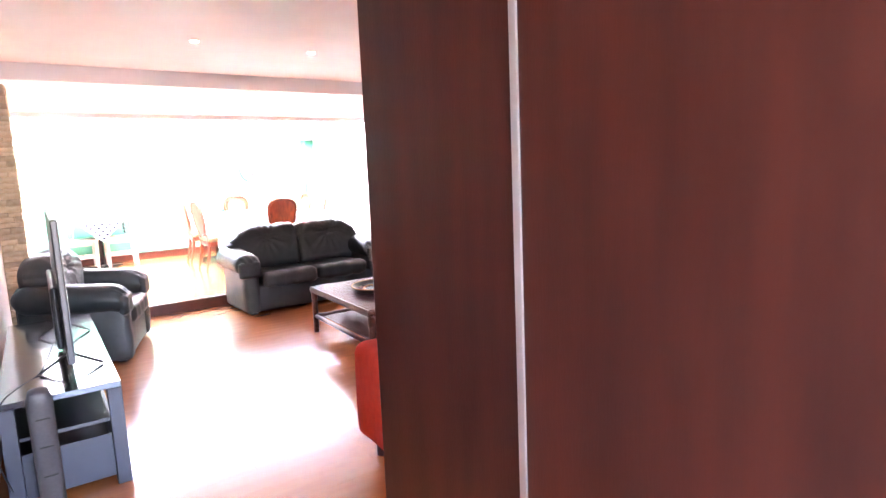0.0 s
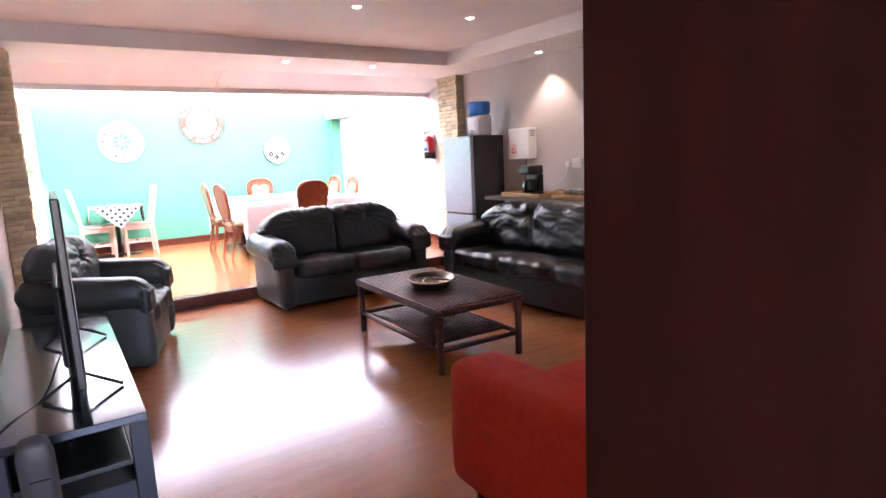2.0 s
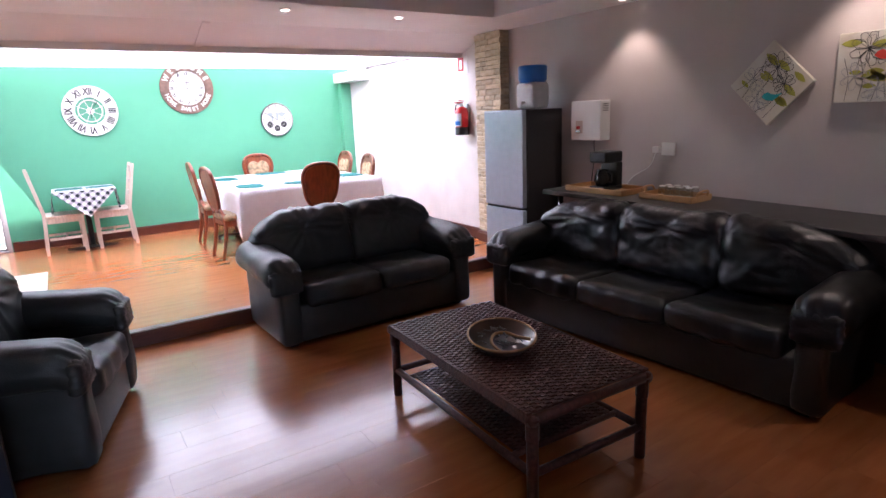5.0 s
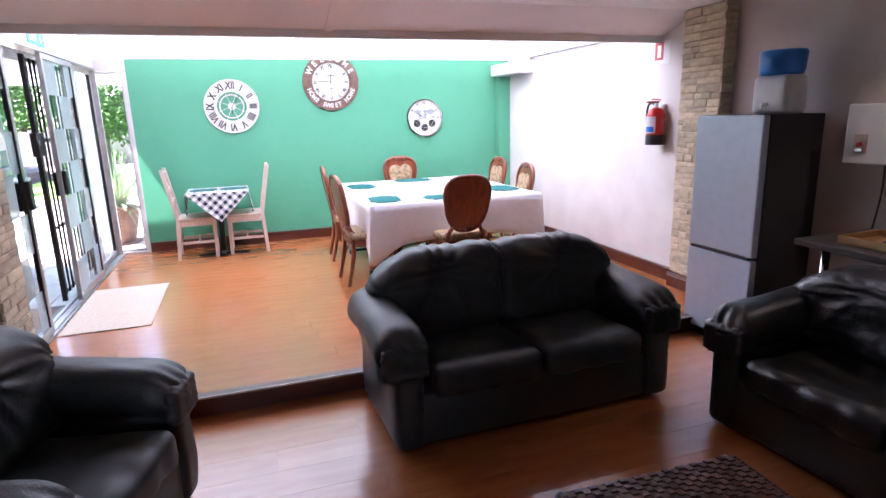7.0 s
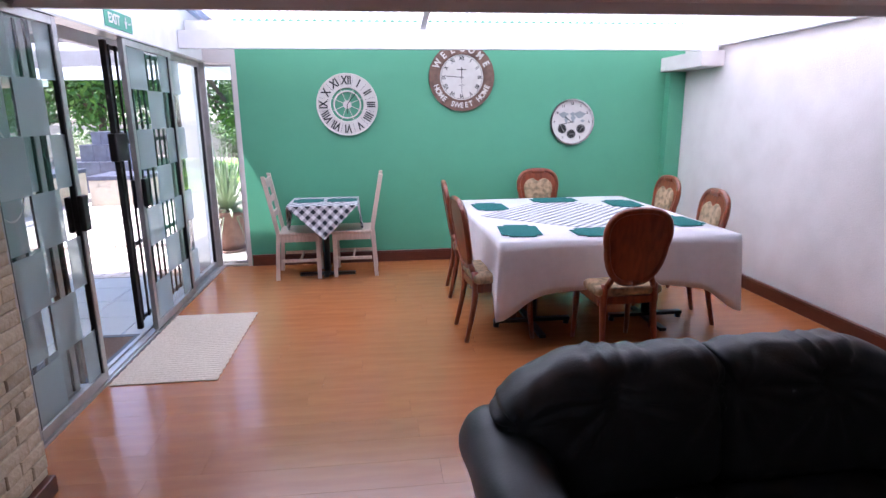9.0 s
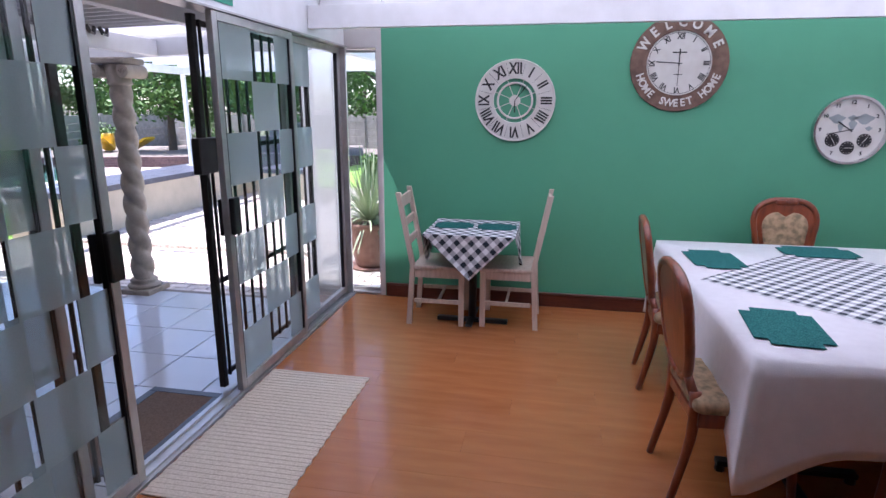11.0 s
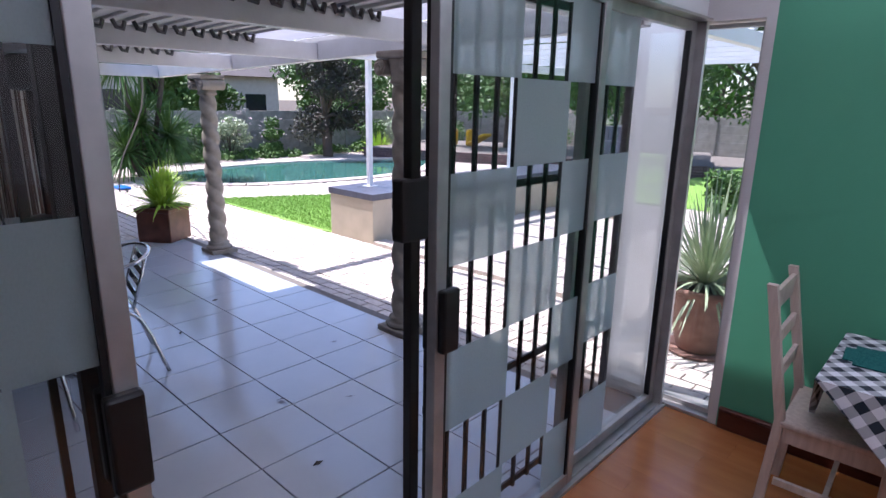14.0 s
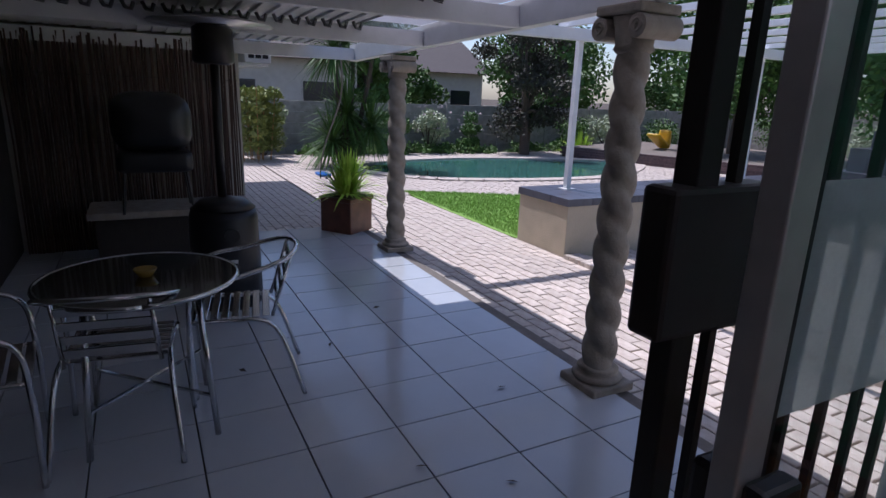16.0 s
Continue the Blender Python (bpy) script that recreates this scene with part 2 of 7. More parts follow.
def glass_mat(name, tint, rough, mixin, frost=0.0):
    m = bpy.data.materials.new(name)
    m.use_nodes = True
    nt = m.node_tree
    nt.nodes.remove(nt.nodes["Principled BSDF"])
    out = nt.nodes["Material Output"]
    tr = nt.nodes.new("ShaderNodeBsdfTransparent")
    tr.inputs[0].default_value = (*tint, 1)
    gl = nt.nodes.new("ShaderNodeBsdfGlossy")
    gl.inputs["Roughness"].default_value = rough
    lw = nt.nodes.new("ShaderNodeLayerWeight")
    lw.inputs[0].default_value = 0.5
    pw = nt.nodes.new("ShaderNodeMath")
    pw.operation = "POWER"
    pw.inputs[1].default_value = 4.0
    nt.links.new(lw.outputs["Facing"], pw.inputs[0])
    fr = nt.nodes.new("ShaderNodeMath")
    fr.operation = "MULTIPLY_ADD"
    fr.inputs[1].default_value, fr.inputs[2].default_value = 0.45, 0.035
    nt.links.new(pw.outputs[0], fr.inputs[0])
    mx = nt.nodes.new("ShaderNodeMixShader")
    nt.links.new(fr.outputs[0], mx.inputs[0])
    base = tr.outputs[0]
    if frost:
        tl = nt.nodes.new("ShaderNodeBsdfTranslucent")
        tl.inputs[0].default_value = (0.88, 0.95, 0.94, 1)
        df = nt.nodes.new("ShaderNodeBsdfDiffuse")
        df.inputs[0].default_value = (0.50, 0.60, 0.59, 1)
        no = nt.nodes.new("ShaderNodeTexNoise")
        no.inputs["Scale"].default_value = 40
        m1 = nt.nodes.new("ShaderNodeMixShader")
        m1.inputs[0].default_value = 0.3
        nt.links.new(tl.outputs[0], m1.inputs[1])
        nt.links.new(df.outputs[0], m1.inputs[2])
        m2 = nt.nodes.new("ShaderNodeMixShader")
        rr = nt.nodes.new("ShaderNodeMapRange")
        rr.inputs[3].default_value, rr.inputs[4].default_value = frost - 0.04, frost + 0.04
        nt.links.new(no.outputs[0], rr.inputs[0])
        nt.links.new(rr.outputs[0], m2.inputs[0])
        nt.links.new(tr.outputs[0], m2.inputs[1])
        nt.links.new(m1.outputs[0], m2.inputs[2])
        base = m2.outputs[0]
    nt.links.new(base, mx.inputs[1])
    nt.links.new(gl.outputs[0], mx.inputs[2])
    nt.links.new(mx.outputs[0], out.inputs[0])
    return m


GLASS = glass_mat("clear glass", (0.93, 0.95, 0.95), 0.0, 0)
FROST = glass_mat("frosted film", (0.8, 0.85, 0.85), 0.25, 0, frost=0.56)


def check_mat(name, ca, cb, size, turn=0):
    """Woven gingham: two sets of stripes, of three tones."""
    m = bpy.data.materials.new(name)
    m.use_nodes = True
    nt = m.node_tree
    b = nt.nodes["Principled BSDF"]
    b.inputs["Roughness"].default_value = 0.85
    tc = nt.nodes.new("ShaderNodeTexCoord")
    mp = nt.nodes.new("ShaderNodeMapping")
    mp.inputs["Rotation"].default_value = (0, 0, radians(turn))
    nt.links.new(tc.outputs["UV"], mp.inputs[0])
    sx = nt.nodes.new("ShaderNodeSeparateXYZ")
    nt.links.new(mp.outputs[0], sx.inputs[0])
    bits = []
    for ax in (0, 1):
        a = nt.nodes.new("ShaderNodeMath")
        a.operation = "DIVIDE"
        a.inputs[1].default_value = size * 2
        nt.links.new(sx.outputs[ax], a.inputs[0])
        c = nt.nodes.new("ShaderNodeMath")
        c.operation = "FRACT"
        nt.links.new(a.outputs[0], c.inputs[0])
        g = nt.nodes.new("ShaderNodeMath")
        g.operation = "GREATER_THAN"
        g.inputs[1].default_value = 0.5
        nt.links.new(c.outputs[0], g.inputs[0])
        bits.append(g)
    s = nt.nodes.new("ShaderNodeMath")
    s.operation = "ADD"
    nt.links.new(bits[0].outputs[0], s.inputs[0])
    nt.links.new(bits[1].outputs[0], s.inputs[1])
    h = nt.nodes.new("ShaderNodeMath")
    h.operation = "MULTIPLY"
    h.inputs[1].default_value = 0.5
    nt.links.new(s.outputs[0], h.inputs[0])
    mx = nt.nodes.new("ShaderNodeMix")
    mx.data_type = "RGBA"
    mx.inputs[6].default_value, mx.inputs[7].default_value = (*ca, 1), (*cb, 1)
    nt.links.new(h.outputs[0], mx.inputs[0])
    nt.links.new(mx.outputs[2], b.inputs["Base Color"])
    return m


CHECK = check_mat("black and white gingham", (0.72, 0.72, 0.74), (0.012, 0.02, 0.03), 0.032)


# ---- building blocks ----
def finish(name, bm, material, smooth=False):
    me = bpy.data.meshes.new(name)
    bmesh.ops.recalc_face_normals(bm, faces=bm.faces)
    bm.to_mesh(me)
    bm.free()
    for m in material if isinstance(material, (list, tuple)) else [material]:
        me.materials.append(m)
    if smooth:
        me.shade_smooth()
    return me


def part(name, bm, material, parent=None, label="", smooth=False, kind=""):
    ob = new(name, finish(name, bm, material, smooth))
    ob.parent = parent
    return tagged(ob, label=label, kind=kind)


def thing(name, m, label, category, group=""):
    ob = new(name)
    ob.matrix_world = m
    ob.empty_display_size = 0.1
    return tagged(ob, label, category, group)


def add_box(bm, x0, x1, y0, y1, z0, z1, m=None):
    vs = [bm.verts.new((x, y, z)) for z in (z0, z1) for y in (y0, y1) for x in (x0, x1)]
    if m:
        for v in vs:
            v.co = m @ v.co
    fs = [(0, 2, 3, 1), (4, 5, 7, 6), (0, 1, 5, 4), (2, 6, 7, 3), (0, 4, 6, 2), (1, 3, 7, 5)]
    return [bm.faces.new([vs[i] for i in f]) for f in fs]


def box(x0, x1, y0, y1, z0, z1, bevel=0.0, seg=2, m=None):
    bm = bmesh.new()
    add_box(bm, x0, x1, y0, y1, z0, z1, m)
    if bevel:
        bmesh.ops.bevel(bm, geom=list(bm.edges), offset=bevel, segments=seg, affect="EDGES", profile=0.5)
    return bm


def boxes(rows, bevel=0.0):
    bm = bmesh.new()
    for r in rows:
        add_box(bm, *r)
    if bevel:
        bmesh.ops.bevel(bm, geom=list(bm.edges), offset=bevel, segments=1, affect="EDGES")
    return bm


def structure(name, bm, material, label=""):
    ob = new(name, finish(name, bm, material))
    return tagged(ob, label, kind="structure")


def add_tube(bm, pts, r, seg=8, caps=True):
    """A tube through points; r is one radius or one for each point."""
    pts = [Vector(p) for p in pts]
    rs = r if isinstance(r, (list, tuple)) else [r] * len(pts)
    rings = []
    side = None
    for i, p in enumerate(pts):
        d = (pts[min(i + 1, len(pts) - 1)] - pts[max(i - 1, 0)]).normalized()
        if side is None:
            side = d.orthogonal().normalized()
        side = (side - d * side.dot(d)).normalized()
        up = d.cross(side)
        rings.append([bm.verts.new(p + (side * math.cos(a) + up * math.sin(a)) * rs[i]) for a in [2 * math.pi * k / seg for k in range(seg)]])
    for a, b in zip(rings, rings[1:]):
        for k in range(seg):
            bm.faces.new((a[k], a[(k + 1) % seg], b[(k + 1) % seg], b[k]))
    if caps:
        bm.faces.new(rings[0][::-1])
        bm.faces.new(rings[-1])


def tube(pts, r, seg=8):
    bm = bmesh.new()
    add_tube(bm, pts, r, seg)
    return bm


def smooth_path(pts, n=6):
    """Points on a soft curve through the given ones."""
    p = [Vector(q) for q in pts]
    p = [2 * p[0] - p[1]] + p + [2 * p[-1] - p[-2]]
    out = []
    for i in range(1, len(p) - 2):
        for k in range(n):
            t = k / n
            out.append(0.5 * ((2 * p[i]) + (p[i + 1] - p[i - 1]) * t + (2 * p[i - 1] - 5 * p[i] + 4 * p[i + 1] - p[i + 2]) * t * t + (3 * p[i] - p[i - 1] - 3 * p[i + 1] + p[i + 2]) * t ** 3))
    out.append(p[-2])
    return out


def add_lathe(bm, prof, seg=24, m=None):
    rings = []
    for r, z in prof:
        ring = [bm.verts.new((r * math.cos(2 * math.pi * k / seg), r * math.sin(2 * math.pi * k / seg), z)) for k in range(seg)]
        if m:
            for v in ring:
                v.co = m @ v.co
        rings.append(ring)
    for a, b in zip(rings, rings[1:]):
        for k in range(seg):
            bm.faces.new((a[k], a[(k + 1) % seg], b[(k + 1) % seg], b[k]))
    bm.faces.new(rings[0][::-1])
    bm.faces.new(rings[-1])


def lathe(prof, seg=24, m=None):
    bm = bmesh.new()
    add_lathe(bm, prof, seg, m)
    return bm


def soft_box(sx, sy, sz, r, n=8, m=None, dent=None):
    """A rounded, stuffed block about the origin; dent(p, normal) gives how far a point is pushed out."""
    bm = bmesh.new()
    bmesh.ops.create_cube(bm, size=2)
    bmesh.ops.subdivide_edges(bm, edges=list(bm.edges), cuts=n, use_grid_fill=True)
    h = Vector((sx / 2, sy / 2, sz / 2))
    for v in bm.verts:
        c = Vector([math.sin(v.co[i] * math.pi / 2) * 0.35 + v.co[i] * 0.65 for i in range(3)])
        p = Vector((c.x * h.x, c.y * h.y, c.z * h.z))
        rr = [min(r, h[i]) for i in range(3)]
        inner = Vector([max(-h[i] + rr[i], min(h[i] - rr[i], p[i])) for i in range(3)])
        d = Vector([(p[i] - inner[i]) / rr[i] for i in range(3)])
        if d.length > 1e-6:
            d.normalize()
            p = inner + Vector([d[i] * rr[i] for i in range(3)])
        if dent:
            p += d * dent(p, d)
        v.co = m @ p if m else p
    return bm


def merge(*bms):
    out = bmesh.new()
    for b in bms:
        me = bpy.data.meshes.new("tmp")
        b.to_mesh(me)
        b.free()
        out.from_mesh(me)
        bpy.data.meshes.remove(me)
    return out

# ---- large structure ----
WX, EX, NY, STEP_Y = 0.0, 4.98, 10.1, 5.93      # west and east walls, north wall, step
CEIL_LOW, CEIL_TRAY = 2.24, 2.39
structure("ground", boxes([(-400, 400, -400, 400, -0.9, -0.17)]), SOIL, "bare garden soil running to the horizon")
structure("floor_lower_base", box(-0.3, 5.2, -1.7, STEP_Y, -0.3, LOW - 0.012), SAND)
structure("floor_upper_base", box(-0.06, 5.1, STEP_Y, 10.35, -0.3, -0.012), SAND)
structure("step_riser", box(-0.06, 5.1, STEP_Y - 0.02, STEP_Y - 0.001, LOW, -0.022, 0.003), SKIRT, "red-brown varnished wooden step riser")
structure("step_nosing", box(-0.06, 5.1, STEP_Y - 0.035, STEP_Y + 0.03, -0.02, 0.004, 0.004), SKIRT, "red-brown wooden step edge")
# Bright metal line modelled in place of the sun glint on the nosing.
structure("step_edge_strip", box(-0.05, 4.97, STEP_Y - 0.0385, STEP_Y - 0.0315, -0.006, 0.005), ALU, "thin pale strip imitating a sun glint along the step edge")
structure("wall_north", box(0.33, 5.25, NY, NY + 0.22, -0.3, 2.9), GREEN, "bright green painted wall")
structure("wall_east_upper", box(4.95, 5.2, 6.62, NY, -0.3, 2.06), WHITE_WALL, "off-white plastered wall with a ledge along its top")
structure("wall_east_above", box(4.985, 5.2, 6.62, NY, 2.06, 2.95), WHITE_WALL)
structure("wall_east_lower", box(EX, 5.2, -1.7, 6.2, -0.3, 2.7), GREY_WALL, "grey-mauve painted wall lit by downlights")
structure("wall_west", box(-0.2, 0.08, -1.7, 5.95, -0.3, 2.7), GREY_WALL, "grey-mauve painted wall")
# The gap in this unseen wall is assumed, to let light in.
structure("wall_south", boxes([(-0.2, 0.25, -1.95, -1.7, -0.3, 2.7), (1.12, 5.2, -1.95, -1.7, -0.3, 2.7), (0.25, 1.12, -1.95, -1.7, 1.98, 2.7), (0.25, 1.12, -1.95, -1.7, -0.3, LOW - 0.005)]), GREY_WALL)
structure("pillar_east_core", box(4.875, 5.2, 6.215, 6.605, -0.3, 2.7), STONE)
structure("pillar_west_core", box(-0.2, 0.262, 5.965, 6.275, -0.3, 2.7), STONE)
structure("lintel_door", boxes([(-0.09, 0.02, 6.30, NY, 2.075, 2.75)]), WHITE, "white painted beam over the sliding doors")
structure("wall_north_strip", box(-0.09, 0.33, NY, NY + 0.22, 2.06, 2.9), WHITE_WALL)
structure("window_jamb", box(0.285, 0.33, NY, NY + 0.2, -0.3, 2.06), WHITE_WALL)
# ceiling of the lower room: a ring with a raised tray
structure("ceiling_band", boxes([(-0.2, 5.2, 5.65, 6.6, CEIL_LOW, 2.6), (4.35, 5.2, -1.9, 5.65, CEIL_LOW, 2.6), (-0.2, 0.2, -1.9, 5.65, CEIL_LOW, 2.6),
                                 (0.2, 4.35, -1.9, -1.0, CEIL_LOW, 2.6)]), CEIL, "white painted lower ceiling band")
structure("ceiling_tray", box(0.2, 4.35, -1.0, 5.65, CEIL_TRAY, 2.6), CEIL, "white painted raised ceiling")
bm = bmesh.new()
add_box(bm, -0.09, 4.985, 6.6, 7.02, 0, 0.03)
for v in bm.verts:
    v.co.z += 2.24 - (v.co.y - 6.6) / 0.42 * 0.14
structure("ceiling_slope", bm, CEIL, "sloping white ceiling panel")
structure("ceiling_slope_trim", box(-0.09, 4.985, 7.02, 7.05, 2.045, 2.14, 0.004), CEIL)
structure("ceiling_slope_back", box(-0.09, 4.985, 6.9, 7.019, 2.27, 2.9), CEIL)


def corrugated(x0, x1, y0, y1, za, zb, pitch, amp, n=6):
    bm = bmesh.new()
    cols = int((x1 - x0) / pitch * n)
    rows = []
    for y, z in ((y0, za), ((y0 + y1) / 2, (za + zb) / 2), (y1, zb)):
        rows.append([bm.verts.new((x0 + (x1 - x0) * i / cols, y, z + amp * math.cos(2 * math.pi * i / n))) for i in range(cols + 1)])
    for a, b in zip(rows, rows[1:]):
        for i in range(cols):
            bm.faces.new((a[i], a[i + 1], b[i + 1], b[i]))
    return bm


structure("roof_sheet", corrugated(-0.1, 5.25, 6.98, 10.6, 2.72, 2.42, 0.076, 0.012), SHEET, "translucent corrugated roof sheeting")
for y, z0, z1 in ((9.40, 2.12, 2.27), (9.62, 2.30, 2.38), (8.3, 2.42, 2.54)):
    structure("roof_beam", box(0.025, 4.94, y, y + 0.05, z0, z1, 0.003), WHITE, "white painted timber roof beam")
for x in (0.5, 1.4, 2.3, 3.2, 4.1, 4.8):
    structure("roof_batten_post", box(x, x + 0.03, 9.45, 9.62, 2.27, 2.30), WHITE)
bm = bmesh.new()
add_box(bm, 2.1, 2.15, 7.06, 9.4, 0, 0.09)
for v in bm.verts:
    v.co.z += 2.60 - (v.co.y - 7.06) * 0.135
structure("roof_rafter", bm, WHITE, "white painted rafter")
structure("fascia_east", box(4.93, 4.984, 7.06, 9.9, 2.16, 2.6, 0.003), WHITE)
structure("ledge_north_east", box(4.72, 4.948, 9.3, NY - 0.002, 1.97, 2.11, 0.004), WHITE_WALL)
structure("corner_pier", box(4.78, 4.948, 9.98, NY - 0.002, 0, 1.965, 0.003), GREEN)
structure("baseboard", boxes([(0.34, 4.77, NY - 0.022, NY - 0.001, 0, 0.10), (4.925, 4.949, 6.64, 9.97, 0, 0.10), (4.955, 4.979, -1.6, 6.18, LOW, LOW + 0.1), (4.835, 4.859, 6.2, 6.62, 0, 0.1)], 0.004), SKIRT, "red-brown varnished skirting board")
structure("baseboard_top", boxes([(0.34, 4.77, NY - 0.03, NY - 0.001, 0.102, 0.12), (4.915, 4.949, 6.64, 9.97, 0.102, 0.12)], 0.004), SKIRT)
# Unseen ground outside the assumed south opening.
structure("paving_entrance", box(-3, 5, -6, -1.95, -0.3, -0.14), SAND)
for x in (2.1,):
    bm = bmesh.new()
    add_box(bm, x, x + 0.06, 6.602, 7.018, -0.012, -0.001)
    for v in bm.verts:
        v.co.z += 2.24 - (v.co.y - 6.6) / 0.42 * 0.14
    structure("ceiling_cover_strip", bm, CEIL)

# ---- lower room furniture ----
def pinch(cx, cz, wide=0.16, deep=0.03, ripples=11, front=-1):
    """A gathered point on the front or top of a cushion."""
    def f(p, d):
        dx, dz = p.x - cx, p.z - cz
        r = math.hypot(dx, dz)
        a = math.atan2(dz, dx)
        return -deep * math.exp(-(r / (wide * 0.45)) ** 2) + 0.019 * (math.cos(ripples * a) + 0.5 * math.cos((ripples + 6) * a + 1.3)) * math.exp(-r / wide) * min(1, r / 0.05)
    return f


def wrinkle(p, s, amp):
    return amp * (noise.noise(Vector((p.x * s, p.y * s, p.z * s * 1.6))) + 0.5 * noise.noise(p * s * 2.3))


def sofa(m, width, seats, leather, label, group="", seed=0.0, loose=False):
    """Front towards -y, floor at z 0, depth 0.82."""
    D = 0.80
    t = thing("sofa" if seats > 1 else "armchair", m, label, "sofa" if seats > 1 else "armchair", group)
    aw = 0.24
    inner = width - 2 * aw
    part("base", box(-width / 2 + 0.07, width / 2 - 0.07, -D / 2 + 0.05, D / 2 - 0.02, 0.03, 0.30, 0.02), leather, t, smooth=True)
    for s in (-1, 1):
        x = s * (width / 2 - aw / 2)
        part("arm_panel", soft_box(aw - 0.08, D - 0.05, 0.50, 0.05, 10, pose(x, 0.0, 0.27), lambda p, d: wrinkle(p + Vector((seed, s, 0)), 5, 0.008)), leather, t, smooth=True)
        sw = seed + s * 3.1

        def arm_dent(p, d, sw=sw):
            g = abs(p.y + D / 2 - 0.05)
            rip = 0.005 * math.cos(p.x * 95 + p.z * 60) * math.exp(-(g / 0.05) ** 2)
            return rip + wrinkle(p + Vector((sw, 0, 0)), 6, 0.008)
        roll = soft_box(aw + 0.035, D - 0.02, 0.22, 0.11, 22, pose(0, 0, 0), arm_dent)
        for v in roll.verts:
            k = (v.co.y + D / 2) / D
            v.co.z += 0.525 + 0.05 * k - 0.05 * max(0, 0.16 - k) / 0.16 * 0.5
            v.co.x += x + s * 0.015
        part("arm_roll", roll, leather, t, smooth=True)
        lip = soft_box(aw - 0.01, 0.07, 0.17, 0.035, 18, pose(x + s * 0.015, -D / 2 + 0.045, 0.48), lambda p, d, sw=sw: 0.003 * math.cos(math.atan2(p.z, p.x) * 22) + wrinkle(p, 9, 0.003))
        part("arm_front", lip, leather, t, smooth=True)
    w = inner / seats
    for i in range(seats):
        cx = -inner / 2 + w * (i + 0.5)

        def seat_dent(p, d, i=i):
            sag = -0.018 * math.exp(-((p.x / w) ** 2 + (p.y / 0.3) ** 2) * 6) if d.z > 0.2 else 0
            edge = 0.006 * math.sin(p.x * 38 + i) * math.exp(-((p.y + 0.27) / 0.07) ** 2)
            return sag + edge + wrinkle(p + Vector((i + seed, 0, 0)), 5, 0.007 if not loose else 0.012)
        part("seat_cushion", soft_box(w - 0.004, 0.60, 0.17, 0.06, 20, pose(cx, -0.10, 0.345, -2), seat_dent), leather, t, smooth=True)
    backs = seats
    span = inner + 0.30
    bw = span / backs
    for i in range(backs):
        cx = -span / 2 + bw * (i + 0.5)
        u = abs(cx) / (width / 2)
        top = 0.50 if not loose else 0.47

        def back_dent(p, d, i=i):
            v = wrinkle(p + Vector((0, i * 3 + seed, 0)), 5, 0.007 if not loose else 0.010) + (0.006 * noise.noise(p * 22) if loose else 0)
            if d.y < 0.5:
                v += (0.3 if loose else 1.0) * pinch(0, 0.12, 0.13, 0.040, 13)(p, d) + (0.25 if loose else 0.6) * (pinch(bw * 0.46, 0.12, 0.10, 0.03, 11)(p, d) + pinch(-bw * 0.46, 0.12, 0.10, 0.03, 11)(p, d))
                if loose:
                    v += 0.012 * math.sin(p.z * 30 + 6 * p.x + i) * math.exp(-((abs(p.x) - bw * 0.4) / 0.06) ** 2)
            return v
        bmb = soft_box(bw + 0.05, 0.26, top, 0.11, 46, pose(0, 0, 0), back_dent)
        for v in bmb.verts:
            xx = v.co.x + cx
            e = max(0, abs(xx) / (span / 2) - 0.55) / 0.45
            v.co.z -= 0.13 * e * e * (v.co.z + top / 2) / top
            v.co.x, v.co.y, v.co.z = xx, v.co.y + 0.20 + 0.16 * (v.co.z + top / 2) * 0.6, v.co.z + 0.64
        part("back_cushion", bmb, leather, t, smooth=True)
    part("back_panel", soft_box(width - 0.16, 0.16, 0.62, 0.06, 8, pose(0, D / 2 - 0.08, 0.36)), leather, t, smooth=True)
    for sx in (-1, 1):
        for sy in (-1, 1):
            part("foot", box(sx * (width / 2 - 0.14) - 0.03, sx * (width / 2 - 0.14) + 0.03, sy * (D / 2 - 0.12) - 0.03, sy * (D / 2 - 0.12) + 0.03, 0, 0.032, 0.004), BLACK, t)
    return t


sofa(pose(2.83, 5.50, LOW, 0, 0, 1.5), 1.70, 2, LEATHER, "matte black leather two-seat sofa with gathered back beside the step", "black leather lounge suite", 1.7)
sofa(pose(4.08, 3.72, LOW, 0, 0, -86.5), 2.42, 3, LEATHER2, "glossy black leather three-seat sofa with crumpled cushions along the counter", "black leather lounge suite", 4.3, True)
sofa(pose(0.66, 4.86, LOW, 0, 0, 73.5), 1.06, 1, LEATHER, "matte black leather armchair with rolled arms beside the wall bench", "black leather lounge suite", 8.8)


